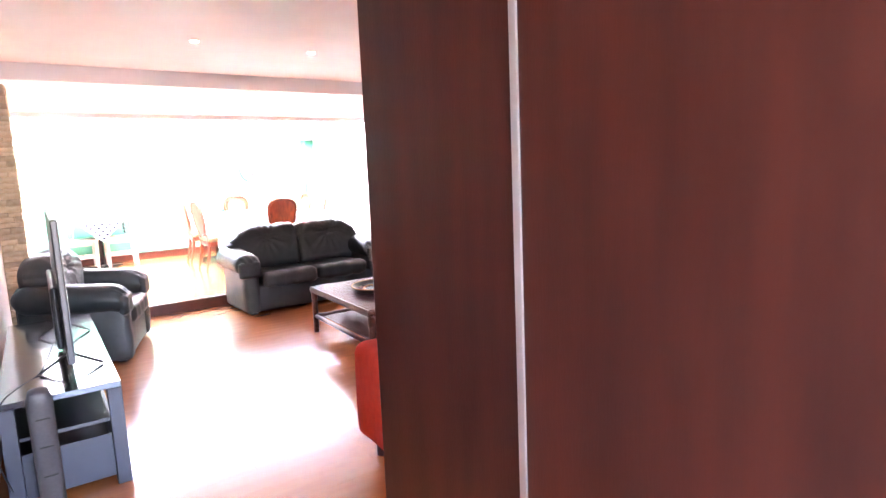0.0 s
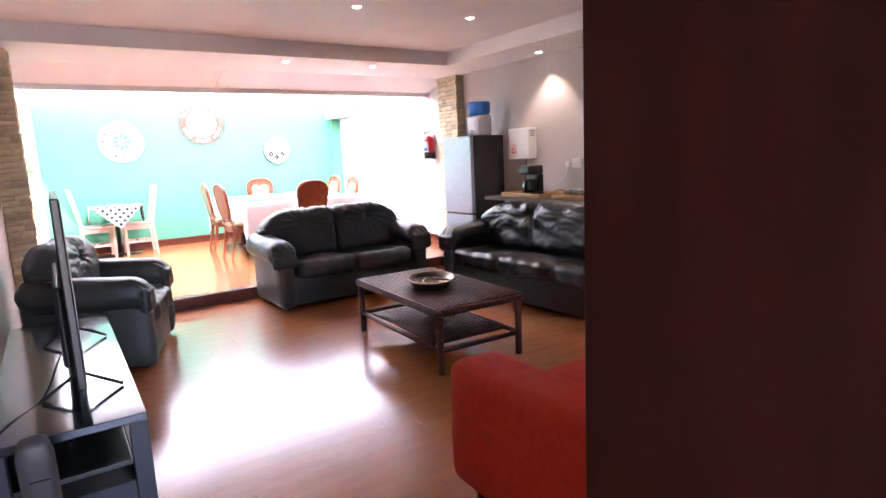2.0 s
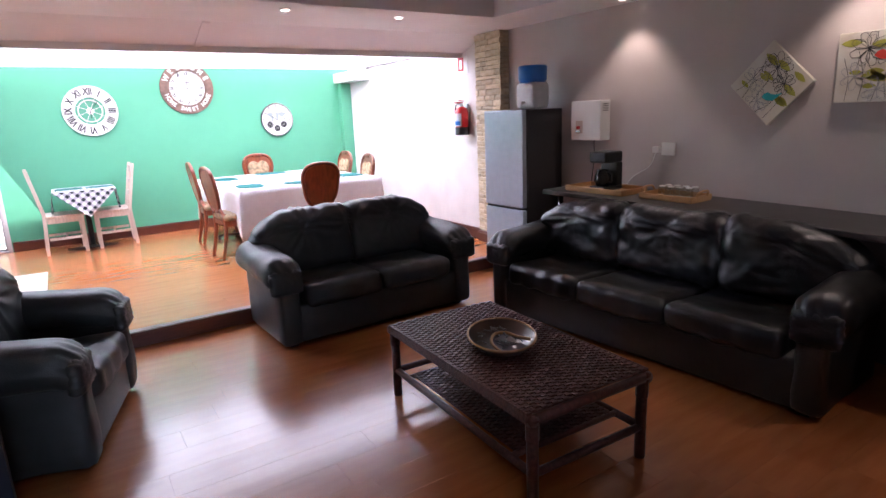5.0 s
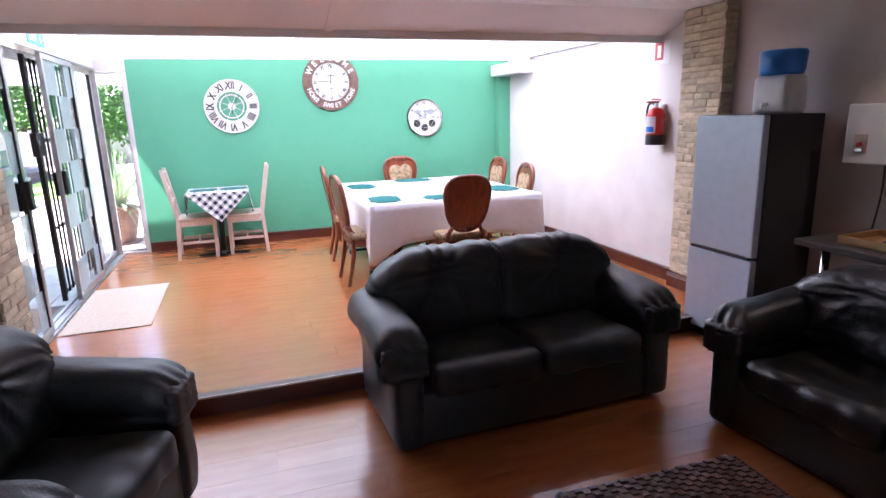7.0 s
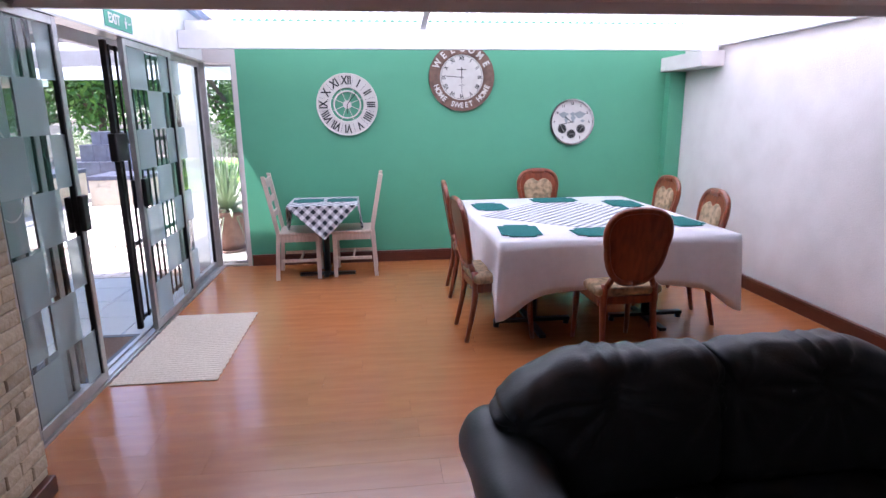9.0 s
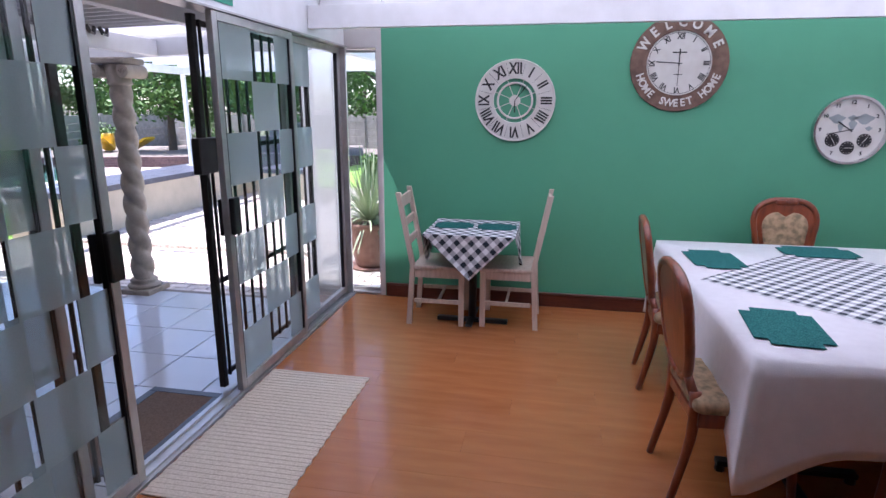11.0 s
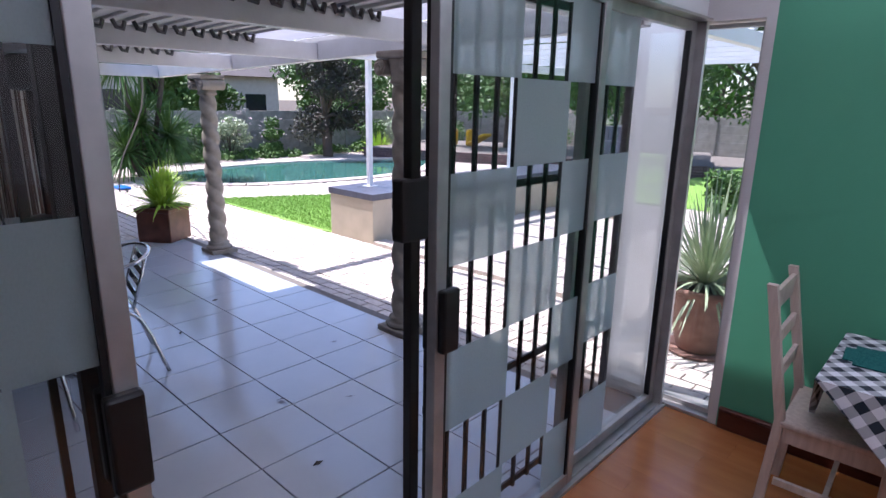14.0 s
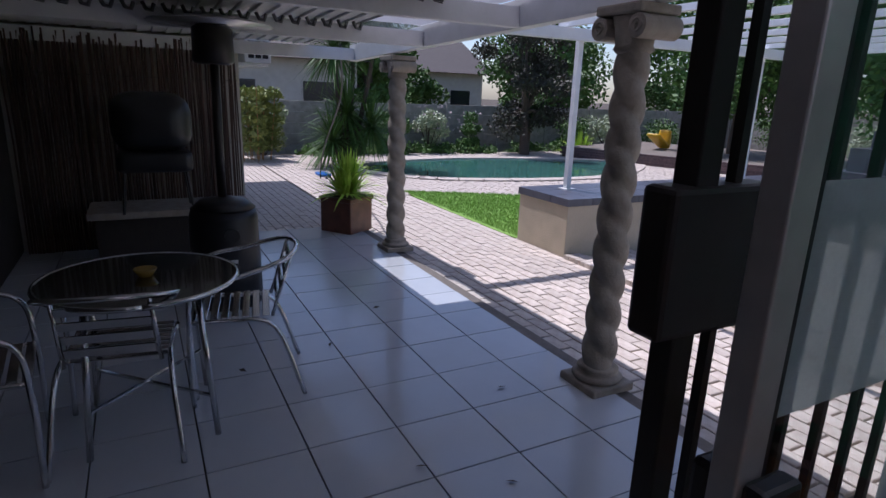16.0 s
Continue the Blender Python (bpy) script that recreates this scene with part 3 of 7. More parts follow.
def red_sofa():
    t = thing("sofa", pose(1.58, 1.80, LOW, 0, 0, -2), "bright orange-red fabric sofa with boxy arms behind the cane table", "sofa")
    dd = lambda p, d: wrinkle(p, 4, 0.008)
    part("arm", soft_box(0.26, 0.92, 0.50, 0.06, 14, pose(0.13, -0.46, 0.34), dd), RED, t, smooth=True)
    part("arm", soft_box(0.30, 0.90, 0.74, 0.07, 14, pose(1.80, -0.45, 0.46), dd), RED, t, smooth=True)
    part("base", soft_box(1.5, 0.78, 0.22, 0.03, 6, pose(0.95, -0.47, 0.18)), RED, t, smooth=True)
    for i in range(2):
        part("seat_cushion", soft_box(0.69, 0.72, 0.17, 0.05, 16, pose(0.605 + i * 0.695, -0.38, 0.36), lambda p, d: wrinkle(p + Vector((i, 0, 0)), 5, 0.018) + 0.005 * math.sin(p.x * 60) * math.exp(-((p.y - 0.3) / 0.05) ** 2)), RED, t, smooth=True)
        part("back_cushion", soft_box(0.69, 0.20, 0.30, 0.07, 14, pose(0.605 + i * 0.695, -0.72, 0.52, -12), dd), RED, t, smooth=True)
    part("back", soft_box(1.9, 0.16, 0.50, 0.05, 6, pose(0.98, -0.86, 0.34)), RED, t, smooth=True)
    for x in (0.1, 1.85):
        for y in (-0.1, -0.84):
            part("foot", lathe([(0.03, 0), (0.03, 0.085)], 12, pose(x, y, 0)), BLACK, t)


red_sofa()


def coffee_table():
    L, W, H = 1.24, 0.68, 0.42
    t = thing("coffee_table", pose(2.635, 3.50, LOW, 0, 0, 87.5), "dark brown woven cane coffee table with a lower shelf", "table")
    for sx in (-1, 1):
        for sy in (-1, 1):
            x, y = sx * (L / 2 - 0.03), sy * (W / 2 - 0.03)
            leg = part("leg", tube([(x, y, 0), (x, y, H - 0.02)], 0.024, 10), WICKER, t, smooth=True)
            bm = bmesh.new()
            for z in (0.02,):
                add_tube(bm, [(x, y, 0.30), (x, y, 0.375)], 0.028, 10)
            part("cane_wrap", bm, WICKER, leg)
    for sy in (-1, 1):
        part("side_rail", tube([(-L / 2, sy * (W / 2 - 0.02), H - 0.03), (L / 2, sy * (W / 2 - 0.02), H - 0.03)], 0.022), WICKER, t, smooth=True)
        part("stretcher", tube([(-L / 2 + 0.02, sy * (W / 2 - 0.03), 0.15), (L / 2 - 0.02, sy * (W / 2 - 0.03), 0.15)], 0.018), WICKER, t, smooth=True)
    for sx in (-1, 1):
        part("end_rail", tube([(sx * (L / 2 - 0.02), -W / 2, H - 0.03), (sx * (L / 2 - 0.02), W / 2, H - 0.03)], 0.022), WICKER, t, smooth=True)
        part("end_stretcher", tube([(sx * (L / 2 - 0.03), -W / 2 + 0.03, 0.15), (sx * (L / 2 - 0.03), W / 2 - 0.03, 0.15)], 0.018), WICKER, t, smooth=True)

    def weave(z, l, w, name):
        n = int(l / 0.0165)
        bm = bmesh.new()
        for i in range(n):
            x = -l / 2 + (i + 0.5) * l / n
            add_box(bm, x - 0.0068, x + 0.0068, -w / 2, w / 2, z - 0.006, z + 0.002 * (i % 2))
            k = int(w / 0.055)
            for j in range(k):
                y = -w / 2 + (j + 0.5 * (i % 2) + 0.25) * w / k
                if y + 0.02 < w / 2:
                    add_box(bm, x - 0.0074, x + 0.0074, y, y + 0.026, z + 0.001, z + 0.0065)
            if name == "woven_top":
                for s in (-1, 1):
                    add_box(bm, x - 0.0068, x + 0.0068, s * (w / 2 + 0.003) - 0.004, s * (w / 2 + 0.003) + 0.004, z - 0.045, z + 0.003)
        ob = part(name, bm, WICKER, t)
    weave(H, L - 0.05, W - 0.01, "woven_top")
    weave(0.165, L - 0.34, W - 0.12, "woven_shelf")
    for x in (-L / 2 + 0.17, L / 2 - 0.17):
        part("shelf_bar", tube([(x, -W / 2 + 0.04, 0.155), (x, W / 2 - 0.04, 0.155)], 0.014), WICKER, t, smooth=True)


coffee_table()


def bowl():
    t = thing("wooden_bowl", pose(2.615, 3.49, LOW + 0.428, 0, 0, 60), "carved two-part wooden snack bowl on the cane table", "bowl")
    prof = [(0.07, 0.0), (0.13, 0.012), (0.165, 0.05), (0.17, 0.056), (0.16, 0.056), (0.125, 0.02), (0.03, 0.014)]
    bm = lathe(prof, 32)
    for v in bm.verts:
        v.co.x *= 1.35
    part("shell", bm, mat("dark bowl wood", (0.05, 0.022, 0.012), 0.3, scale=10, coat=0.3), t, smooth=True)
    rim = [(1.35 * 0.165 * math.cos(a), 0.165 * math.sin(a), 0.056) for a in [2 * math.pi * k / 32 for k in range(33)]]
    part("rim", tube(rim, 0.006, 6), TAN, t, smooth=True)
    part("divider", tube(smooth_path([(-0.2, 0.03, 0.045), (-0.08, 0.06, 0.045), (0.03, 0.03, 0.045), (0.04, -0.03, 0.045), (-0.02, -0.075, 0.045), (-0.06, -0.13, 0.045)]), 0.008, 6), TAN, t, smooth=True)
    bm = bmesh.new()
    r = random.Random(5)
    for i in range(34):
        a, d = r.uniform(0, 6.28), r.uniform(0.02, 0.10)
        c = Vector((d * math.cos(a) * 1.3, d * math.sin(a), 0.03 + r.uniform(0, 0.012)))
        b = r.uniform(0, 3.14)
        add_tube(bm, [c, c + Vector((0.04 * math.cos(b), 0.04 * math.sin(b), 0.008))], 0.0035, 5)
    tagged(part("sachets", bm, mat("foil sachet", (0.2, 0.2, 0.2), 0.3, 0.4), t), kind="")


bowl()


def tv_bench():
    t = thing("tv_bench", pose(0.375, 3.12, LOW), "blue-black television bench with a glossy top and an open shelf", "cabinet")
    a, b = 0.235, 0.87
    part("top", box(-a, a, -b, b, 0.475, 0.505, 0.003), GLOSSTOP, t)
    part("shelf", box(-a + 0.03, a - 0.06, -b + 0.06, b - 0.06, 0.30, 0.318, 0.002), BLACK, t)
    part("bottom_board", box(-a + 0.02, a - 0.03, -b + 0.05, b - 0.05, 0.03, 0.06, 0.002), BLUEBLACK, t)
    part("back_board", box(-a + 0.01, -a + 0.02, -b + 0.05, b - 0.05, 0.06, 0.475), BLUEBLACK, t)
    part("drawer_front", box(a - 0.045, a - 0.028, -b + 0.065, b - 0.065, 0.065, 0.22, 0.003), BLUEBLACK, t)
    for sx in (-1, 1):
        for sy in (-1, 1):
            part("leg", box(sx * (a - 0.03) - 0.03, sx * (a - 0.03) + 0.03, sy * (b - 0.032) - 0.03, sy * (b - 0.032) + 0.03, 0, 0.474, 0.003), BLUEBLACK, t)
        part("end_panel", box(-a + 0.06, a - 0.06, sx * (b - 0.04) - 0.008, sx * (b - 0.04) + 0.008, 0.06, 0.25), BLUEBLACK, t)


tv_bench()


def television():
    t = thing("television", pose(0.43, 3.02, LOW + 0.506, 0, 0, 0), "thin black flat-screen television standing on the bench", "television")
    part("screen_housing", box(-0.012, 0.018, -0.60, 0.60, 0.07, 0.76, 0.006), BLACK, t)
    part("screen", box(0.0185, 0.020, -0.59, 0.59, 0.085, 0.75), mat("dark screen glass", (0.01, 0.012, 0.02), 0.08, coat=0.5), t)
    part("rear_bulge", box(-0.045, -0.0125, -0.40, 0.40, 0.10, 0.42, 0.015), BLACK, t)
    for y in (-0.42, 0.42):
        part("foot", tube([(-0.13, y, 0.006), (0, y * 0.97, 0.085), (0.14, y, 0.006)], 0.008, 6), BLACK, t)


television()


def soundbar():
    t = thing("soundbar", pose(0.30, 2.06, LOW, 0, 0, 0), "long black soundbar leaning against the end of the bench", "soundbar")
    m = pose(0, 0, 0, 0) @ pose(0, 0, 0.0, 14, 0, 0)
    bm = soft_box(0.09, 0.08, 0.66, 0.035, 8, m @ pose(0, 0, 0.335) )
    part("body", bm, mat("charcoal speaker mesh", (0.06, 0.06, 0.065), 0.5, scale=80), t, smooth=True)
    for z in (0.15, 0.28, 0.42, 0.55):
        part("mark", box(-0.02, 0.03, -0.043, -0.040, z, z + 0.004, m=m), BLACK, t)


soundbar()
cab = thing("television_cable", pose(0.2, 2.6, LOW + 0.52), "thin black cable trailing from the television down the bench end", "cable")
part("cord", tube(smooth_path([(0.18, 0.15, 0.12), (0.10, 0.02, -0.008), (-0.02, -0.2, -0.008), (-0.06, -0.36, -0.01), (-0.07, -0.46, -0.2), (-0.04, -0.42, -0.38)]), 0.0035, 6), BLACK, cab)


def entrance_door():
    t = thing("wardrobe_door", pose(1.15, 0, LOW), "open dark mahogany veneered door leaf with a steel edge strip", "door")
    part("leaf", box(0, 0.036, 0.092, 0.705, 0, 2.1, 0.002), DARKWOOD, t)
    part("side_leaf", box(0, 0.036, -0.75, 0.072, 0, 2.1, 0.002), DARKWOOD, t)
    part("edge_strip", box(-0.004, 0.036, 0.0725, 0.0915, 0, 2.1), STEEL, t, "bare steel strip")
    h = part("handle", tube(smooth_path([(0.036, 0.655, 0.97), (0.085, 0.655, 0.97), (0.095, 0.60, 0.97), (0.095, 0.54, 0.965)]), 0.009, 8), DARKSTEEL, t, "dark lever handle")
    part("rose", lathe([(0.026, 0), (0.026, 0.008)], 16, pose(0.037, 0.655, 0.97, 0, 90)), DARKSTEEL, h)


entrance_door()
structure("wall_over_door", box(1.15, 1.19, -1.7, 0.72, LOW + 2.102, 2.38), CEIL)


# ---- counter side ----
def counter_z(y):
    return 0.765 - (5.05 - y) * 0.015


def counter():
    t = thing("counter", pose(0, 0, 0), "long charcoal laminate breakfast counter on steel legs along the wall", "counter")
    bm = box(4.36, 4.972, 0.75, 5.05, 0, 0.035, 0.004)
    for v in bm.verts:
        v.co.z += counter_z(v.co.y) - 0.035
    part("worktop", bm, GREY, t)
    bm = box(4.80, 4.816, 0.8, 4.6, LOW, 0.6)
    part("support_panel", bm, GREY, t)
    for y in (4.93, 3.05, 1.2):
        part("leg", tube([(4.46, y, LOW), (4.46, y, counter_z(y) - 0.036)], 0.022, 12), CHROME, t, smooth=True)


counter()


def fridge():
    t = thing("fridge", pose(4.475, 5.43, LOW, 0, 0, 0), "silver two-door fridge-freezer with dark grey sides beside the stone pillar", "fridge")
    part("cabinet", box(0.055, 0.50, 0, 0.56, 0.03, 1.56, 0.01), FRIDGE_SIDE, t)
    part("upper_door", box(0, 0.052, 0, 0.56, 0.66, 1.56, 0.012, 3), FRIDGE, t)
    part("lower_door", box(0, 0.052, 0, 0.56, 0.06, 0.64, 0.012, 3), FRIDGE, t)
    part("handle_groove", box(-0.002, 0.05, 0.03, 0.53, 0.642, 0.658), BLACK, t)
    part("plinth", box(0.03, 0.5, 0.02, 0.54, 0, 0.03), BLACK, t)


fridge()


def water_filter():
    t = thing("water_filter", pose(4.72, 5.56, LOW + 1.562), "countertop water filter with a blue upper tank standing on the fridge", "water filter")
    part("lower_tank", soft_box(0.20, 0.26, 0.24, 0.04, 6, pose(0, 0, 0.12)), mat("translucent white plastic", (0.6, 0.62, 0.65), 0.3), t, smooth=True)
    part("upper_tank", lathe([(0.115, 0.235), (0.13, 0.26), (0.135, 0.37), (0.125, 0.385)], 28), BLUEP, t, smooth=True)
    part("tap", tube([(-0.10, 0, 0.06), (-0.14, 0, 0.06), (-0.14, 0, 0.035)], 0.012), WHITEP, t)


water_filter()


def dispenser():
    t = thing("water_heater", pose(4.978, 5.03, 1.32), "white wall-mounted hot water dispenser with a small red tap", "water heater")
    part("case", box(-0.125, 0, -0.17, 0.17, -0.17, 0.17, 0.008), WHITEP, t)
    part("tap_plate", box(-0.129, -0.1255, 0.03, 0.11, -0.11, 0.0, 0.001), mat("beige plate", (0.6, 0.48, 0.40), 0.4), t)
    part("tap", box(-0.155, -0.1295, 0.055, 0.08, -0.07, -0.045, 0.004), REDP, t)
    part("lever", box(-0.15, -0.1295, 0.045, 0.09, -0.1, -0.08, 0.003), CHROME, t)
    for k in range(4):
        part("vent_slot", box(-0.10, -0.03, -0.1725, -0.1705, 0.08 + k * 0.018, 0.086 + k * 0.018), GREY, t)
    part("pipe", tube(smooth_path([(-0.03, -0.02, -0.17), (-0.03, -0.02, -0.35), (-0.035, 0.0, -0.55)]), 0.006, 6), GREY, t)


dispenser()


def tray(x, y, l, w, label, handles=False):
    t = thing("tray", pose(x, y, counter_z(y) + 0.001, 0.8, 0, 3), label, "tray", "bamboo trays on the counter")
    part("base", box(-w / 2, w / 2, -l / 2, l / 2, 0, 0.01, 0.002), TAN, t)
    for s in (-1, 1):
        part("side", box(s * w / 2 - 0.006, s * w / 2 + 0.006, -l / 2, l / 2, 0.0101, 0.045, 0.003), TAN, t)
        part("end", box(-w / 2 + 0.007, w / 2 - 0.007, s * (l / 2 - 0.007) - 0.006, s * (l / 2 - 0.007) + 0.006, 0.0101, 0.045, 0.003), TAN, t)
        if handles:
            part("handle", tube(smooth_path([(-0.07, s * l / 2, 0.04), (-0.05, s * (l / 2 + 0.012), 0.075), (0.05, s * (l / 2 + 0.012), 0.075), (0.07, s * l / 2, 0.04)]), 0.008, 6), TAN, t)


tray(4.63, 4.60, 0.56, 0.32, "light bamboo tray holding the coffee machine on the counter")
tray(4.66, 3.98, 0.42, 0.26, "light bamboo tray with end handles holding drinking glasses", True)


def coffee_machine():
    t = thing("coffee_machine", pose(4.66, 4.62, counter_z(4.6) + 0.013), "black filter coffee machine with a glass jug on a bamboo tray", "coffee machine")
    part("base", box(-0.11, 0.10, -0.085, 0.085, 0, 0.03, 0.008), BLACK, t)
    part("tower", box(0.03, 0.10, -0.085, 0.085, 0.0305, 0.22, 0.01), BLACK, t)
    part("head", box(-0.11, 0.10, -0.085, 0.085, 0.2205, 0.31, 0.015), BLACK, t)
    j = part("jug", lathe([(0.05, 0.031), (0.068, 0.07), (0.066, 0.11), (0.045, 0.15), (0.05, 0.165)], 20, pose(-0.04, 0, 0)), mat("smoked jug glass", (0.02, 0.018, 0.016), 0.08), t, smooth=True)
    part("jug_handle", tube(smooth_path([(-0.04, -0.05, 0.15), (-0.05, -0.10, 0.13), (-0.05, -0.10, 0.08), (-0.045, -0.066, 0.06)]), 0.008, 6), BLACK, j)
    part("switch", box(-0.113, -0.1105, -0.02, 0.02, 0.008, 0.02), WHITEP, t)


coffee_machine()


def drinking_glasses():
    g = thing("drinking_glass", pose(4.62, 3.84, counter_z(3.98) + 0.013), "clear drinking glass upside down on a bamboo tray", "glass", "drinking glasses on the tray")
    bm = bmesh.new()
    prof = [(0.031, 0), (0.026, 0.085), (0.024, 0.085), (0.029, 0.003)]
    add_lathe(bm, prof, 16)
    part("body", bm, mat("thin clear glassware", (0.55, 0.55, 0.56), 0.05, spec=0.8), g, smooth=True)
    g.children[0].data.materials[0] = GLASS
    part("glass_base", lathe([(0.024, 0.078), (0.024, 0.085)], 16), WHITEP, g)
    part("glass_rim", tube([(0.031 * math.cos(a), 0.031 * math.sin(a), 0.003) for a in [math.pi * k / 8 for k in range(17)]], 0.002, 4), WHITEP, g)
    for i in range(1, 8):
        copy_thing(g, pose(4.62 + 0.075 * (i % 2), 3.84 + 0.072 * (i // 2) , counter_z(3.98) + 0.013))


drinking_glasses()


def microwave():
    t = thing("microwave", pose(4.68, 1.98, counter_z(1.9) + 0.001), "silver microwave oven with a black door on the counter", "microwave")
    part("case", box(-0.17, 0.17, -0.24, 0.24, 0.012, 0.27, 0.006), STEEL, t)
    part("door", box(-0.195, -0.171, -0.13, 0.24, 0.03, 0.265, 0.005), mat("black oven glass", (0.01, 0.01, 0.011), 0.08), t)
    part("control_panel", box(-0.19, -0.171, -0.24, -0.132, 0.03, 0.265, 0.004), BLACK, t)
    for x in (-0.14, 0.14):
        for y in (-0.2, 0.2):
            part("foot", box(x - 0.015, x + 0.015, y - 0.015, y + 0.015, 0, 0.0118), BLACK, t)
    part("plug_lead", tube(smooth_path([(-0.05, 0.16, 0.30), (-0.05, 0.13, 0.274), (0.0, -0.05, 0.275), (0.02, -0.2, 0.275)]), 0.004, 6), BLACK, t)
    part("plug", box(-0.07, -0.03, 0.14, 0.18, 0.271, 0.30, 0.005), BLACK, t)


microwave()
sock = thing("wall_socket", pose(4.979, 4.27, 1.085), "white double wall socket with a plugged-in adaptor", "socket")
part("plate", box(-0.012, 0, -0.06, 0.06, -0.05, 0.05, 0.003), WHITEP, sock)
part("adaptor", box(-0.05, -0.0125, 0.06, 0.12, -0.03, 0.02, 0.006), WHITEP, sock)
part("switch", box(-0.016, -0.0125, -0.04, -0.02, 0.01, 0.035, 0.001), WHITEP, sock)
part("cord", tube(smooth_path([(-0.04, 0.09, -0.03), (-0.05, 0.14, -0.14), (-0.08, 0.26, -0.22), (-0.12, 0.30, -0.285)]), 0.004, 6), WHITEP, sock)


def canvas(y, z, size, turned, bird, label, seed):
    """A printed canvas: flower line drawing and a bird as flat raised shapes."""
    t = thing("canvas_picture", pose(4.977, y, z, 0, 0, -90) @ pose(0, 0, 0, 0, 45 if turned else 0, 0), label, "picture", "canvas pictures in a row")
    h = size / 2
    part("canvas", box(-h, h, -0.035, -0.002, -h, h, 0.003), mat("printed canvas", (0.62, 0.60, 0.55), 0.8, scale=6, color2=(0.55, 0.50, 0.40), bump=0.1, bscale=400), t)
    r = random.Random(seed)
    ink = mat("dark ink", (0.06, 0.06, 0.065), 0.8)
    olive = mat("olive ink", (0.36, 0.36, 0.06), 0.8)
    pale = mat("grey wash ink", (0.33, 0.33, 0.34), 0.8)
    birdm = mat("bird ink", bird, 0.8)

    def petals(cx, cz, rad, n, m2, name, yy):
        bm = bmesh.new()
        for k in range(n):
            a = 2 * math.pi * k / n + r.uniform(-0.2, 0.2)
            pts = [Vector((cx, yy, cz))]
            for s, w in ((0.5, 0.28), (0.95, 0.16), (1.0, 0), (0.95, -0.16), (0.5, -0.28)):
                q = rad * s
                pts.append(Vector((cx + q * math.cos(a) - w * rad * math.sin(a), yy, cz + q * math.sin(a) + w * rad * math.cos(a))))
            for p in pts:
                p.x, p.z = max(-h * .96, min(h * .96, p.x)), max(-h * .96, min(h * .96, p.z))
            add_tube(bm, pts + [pts[0]], 0.0016, 4, False)
            if k % 2 == 0:
                inner = [Vector((p.x * 0.8 + cx * 0.2, yy, p.z * 0.8 + cz * 0.2)) for p in pts]
                add_tube(bm, inner, 0.001, 4, False)
        part(name, bm, m2, t)
    petals(-0.04, 0.10, 0.10, 9, ink, "flower_print", -0.036)
    petals(0.07, 0.06, 0.07, 8, ink, "flower_print", -0.036)
    petals(-0.10, -0.05, 0.08, 7, pale, "flower_print", -0.036)
    petals(0.02, -0.13, 0.08, 7, pale, "flower_print", -0.036)
    bm = bmesh.new()
    for k in range(9):
        x, z, w = r.uniform(-h * .8, h * .8), r.uniform(-h * .8, h * .8), r.uniform(0.02, 0.04)
        bm.faces.new([bm.verts.new((x + w * math.cos(a) * (1 + 0.5 * math.cos(2 * a)), -0.0362, z + w * 0.6 * math.sin(a))) for a in [2 * math.pi * q / 10 for q in range(10)]])
    part("leaf_print", bm, olive, t)
    bm = bmesh.new()
    for k in range(5):
        x = -h * 0.7 + k * h * 0.35
        add_tube(bm, smooth_path([(x, -0.036, -h * .95), (x + r.uniform(-.03, .03), -0.036, -h * .3), (x + r.uniform(-.05, .05), -0.036, h * r.uniform(0, .8))]), 0.0014, 4, False)
    part("stem_print", bm, ink, t)
    m2 = pose(0.07, 0, -0.05) if turned else pose(0.05, 0, 0.06)
    turn = pose(0, 0, 0, 0, -45 if turned else 0, 0)
    bm = bmesh.new()
    ol = [(-0.06, 0.0), (-0.045, 0.022), (-0.02, 0.03), (0.0, 0.018), (0.03, 0.012), (0.075, 0.022), (0.04, -0.008), (0.01, -0.026), (-0.03, -0.022)]
    bm.faces.new([bm.verts.new(m2 @ (turn @ Vector((x, -0.0385, z)))) for x, z in ol])
    part("bird_print", bm, birdm, t)


canvas(3.505, 1.532, 0.385, True, (0.02, 0.36, 0.40), "square flower canvas hung on its corner with a teal bird", 3)
canvas(2.915, 1.59, 0.40, False, (0.55, 0.05, 0.03), "square flower canvas hung straight with a red bird", 4)
canvas(2.335, 1.505, 0.385, True, (0.02, 0.36, 0.40), "square flower canvas hung on its corner with a larger teal bird", 6)


def spot_fitting(x, y, z):
    t = thing("ceiling_spotlight", pose(x, y, z), "small recessed ceiling spotlight with a white trim ring", "spotlight", "ceiling spotlights")
    part("ring", lathe([(0.045, -0.006), (0.042, 0.0), (0.03, 0.0)], 20), WHITE, t)
    em = bpy.data.materials.get("lamp glow")
    if not em:
        em = bpy.data.materials.new("lamp glow")
        em.use_nodes = True
        b = em.node_tree.nodes["Principled BSDF"]
        b.inputs["Emission Color"].default_value, b.inputs["Emission Strength"].default_value = (1, 0.86, 0.7, 1), 1.5
    part("lamp_glass", lathe([(0.028, -0.008), (0.028, -0.0065)], 16), em, t)


for x, y in ((4.78, 4.6), (4.78, 3.0), (4.78, 1.5), (3.54, 5.92), (2.55, 5.90)):
    spot_fitting(x, y, CEIL_LOW)
for x, y in ((4.78, 4.6), (4.78, 3.0), (4.78, 1.5)):
    downlight(x, y, CEIL_LOW - 0.03, 1.5)
for x, y in ((1.55, 4.2), (2.55, 4.25), (3.6, 4.2)):
    spot_fitting(x, y, CEIL_TRAY)

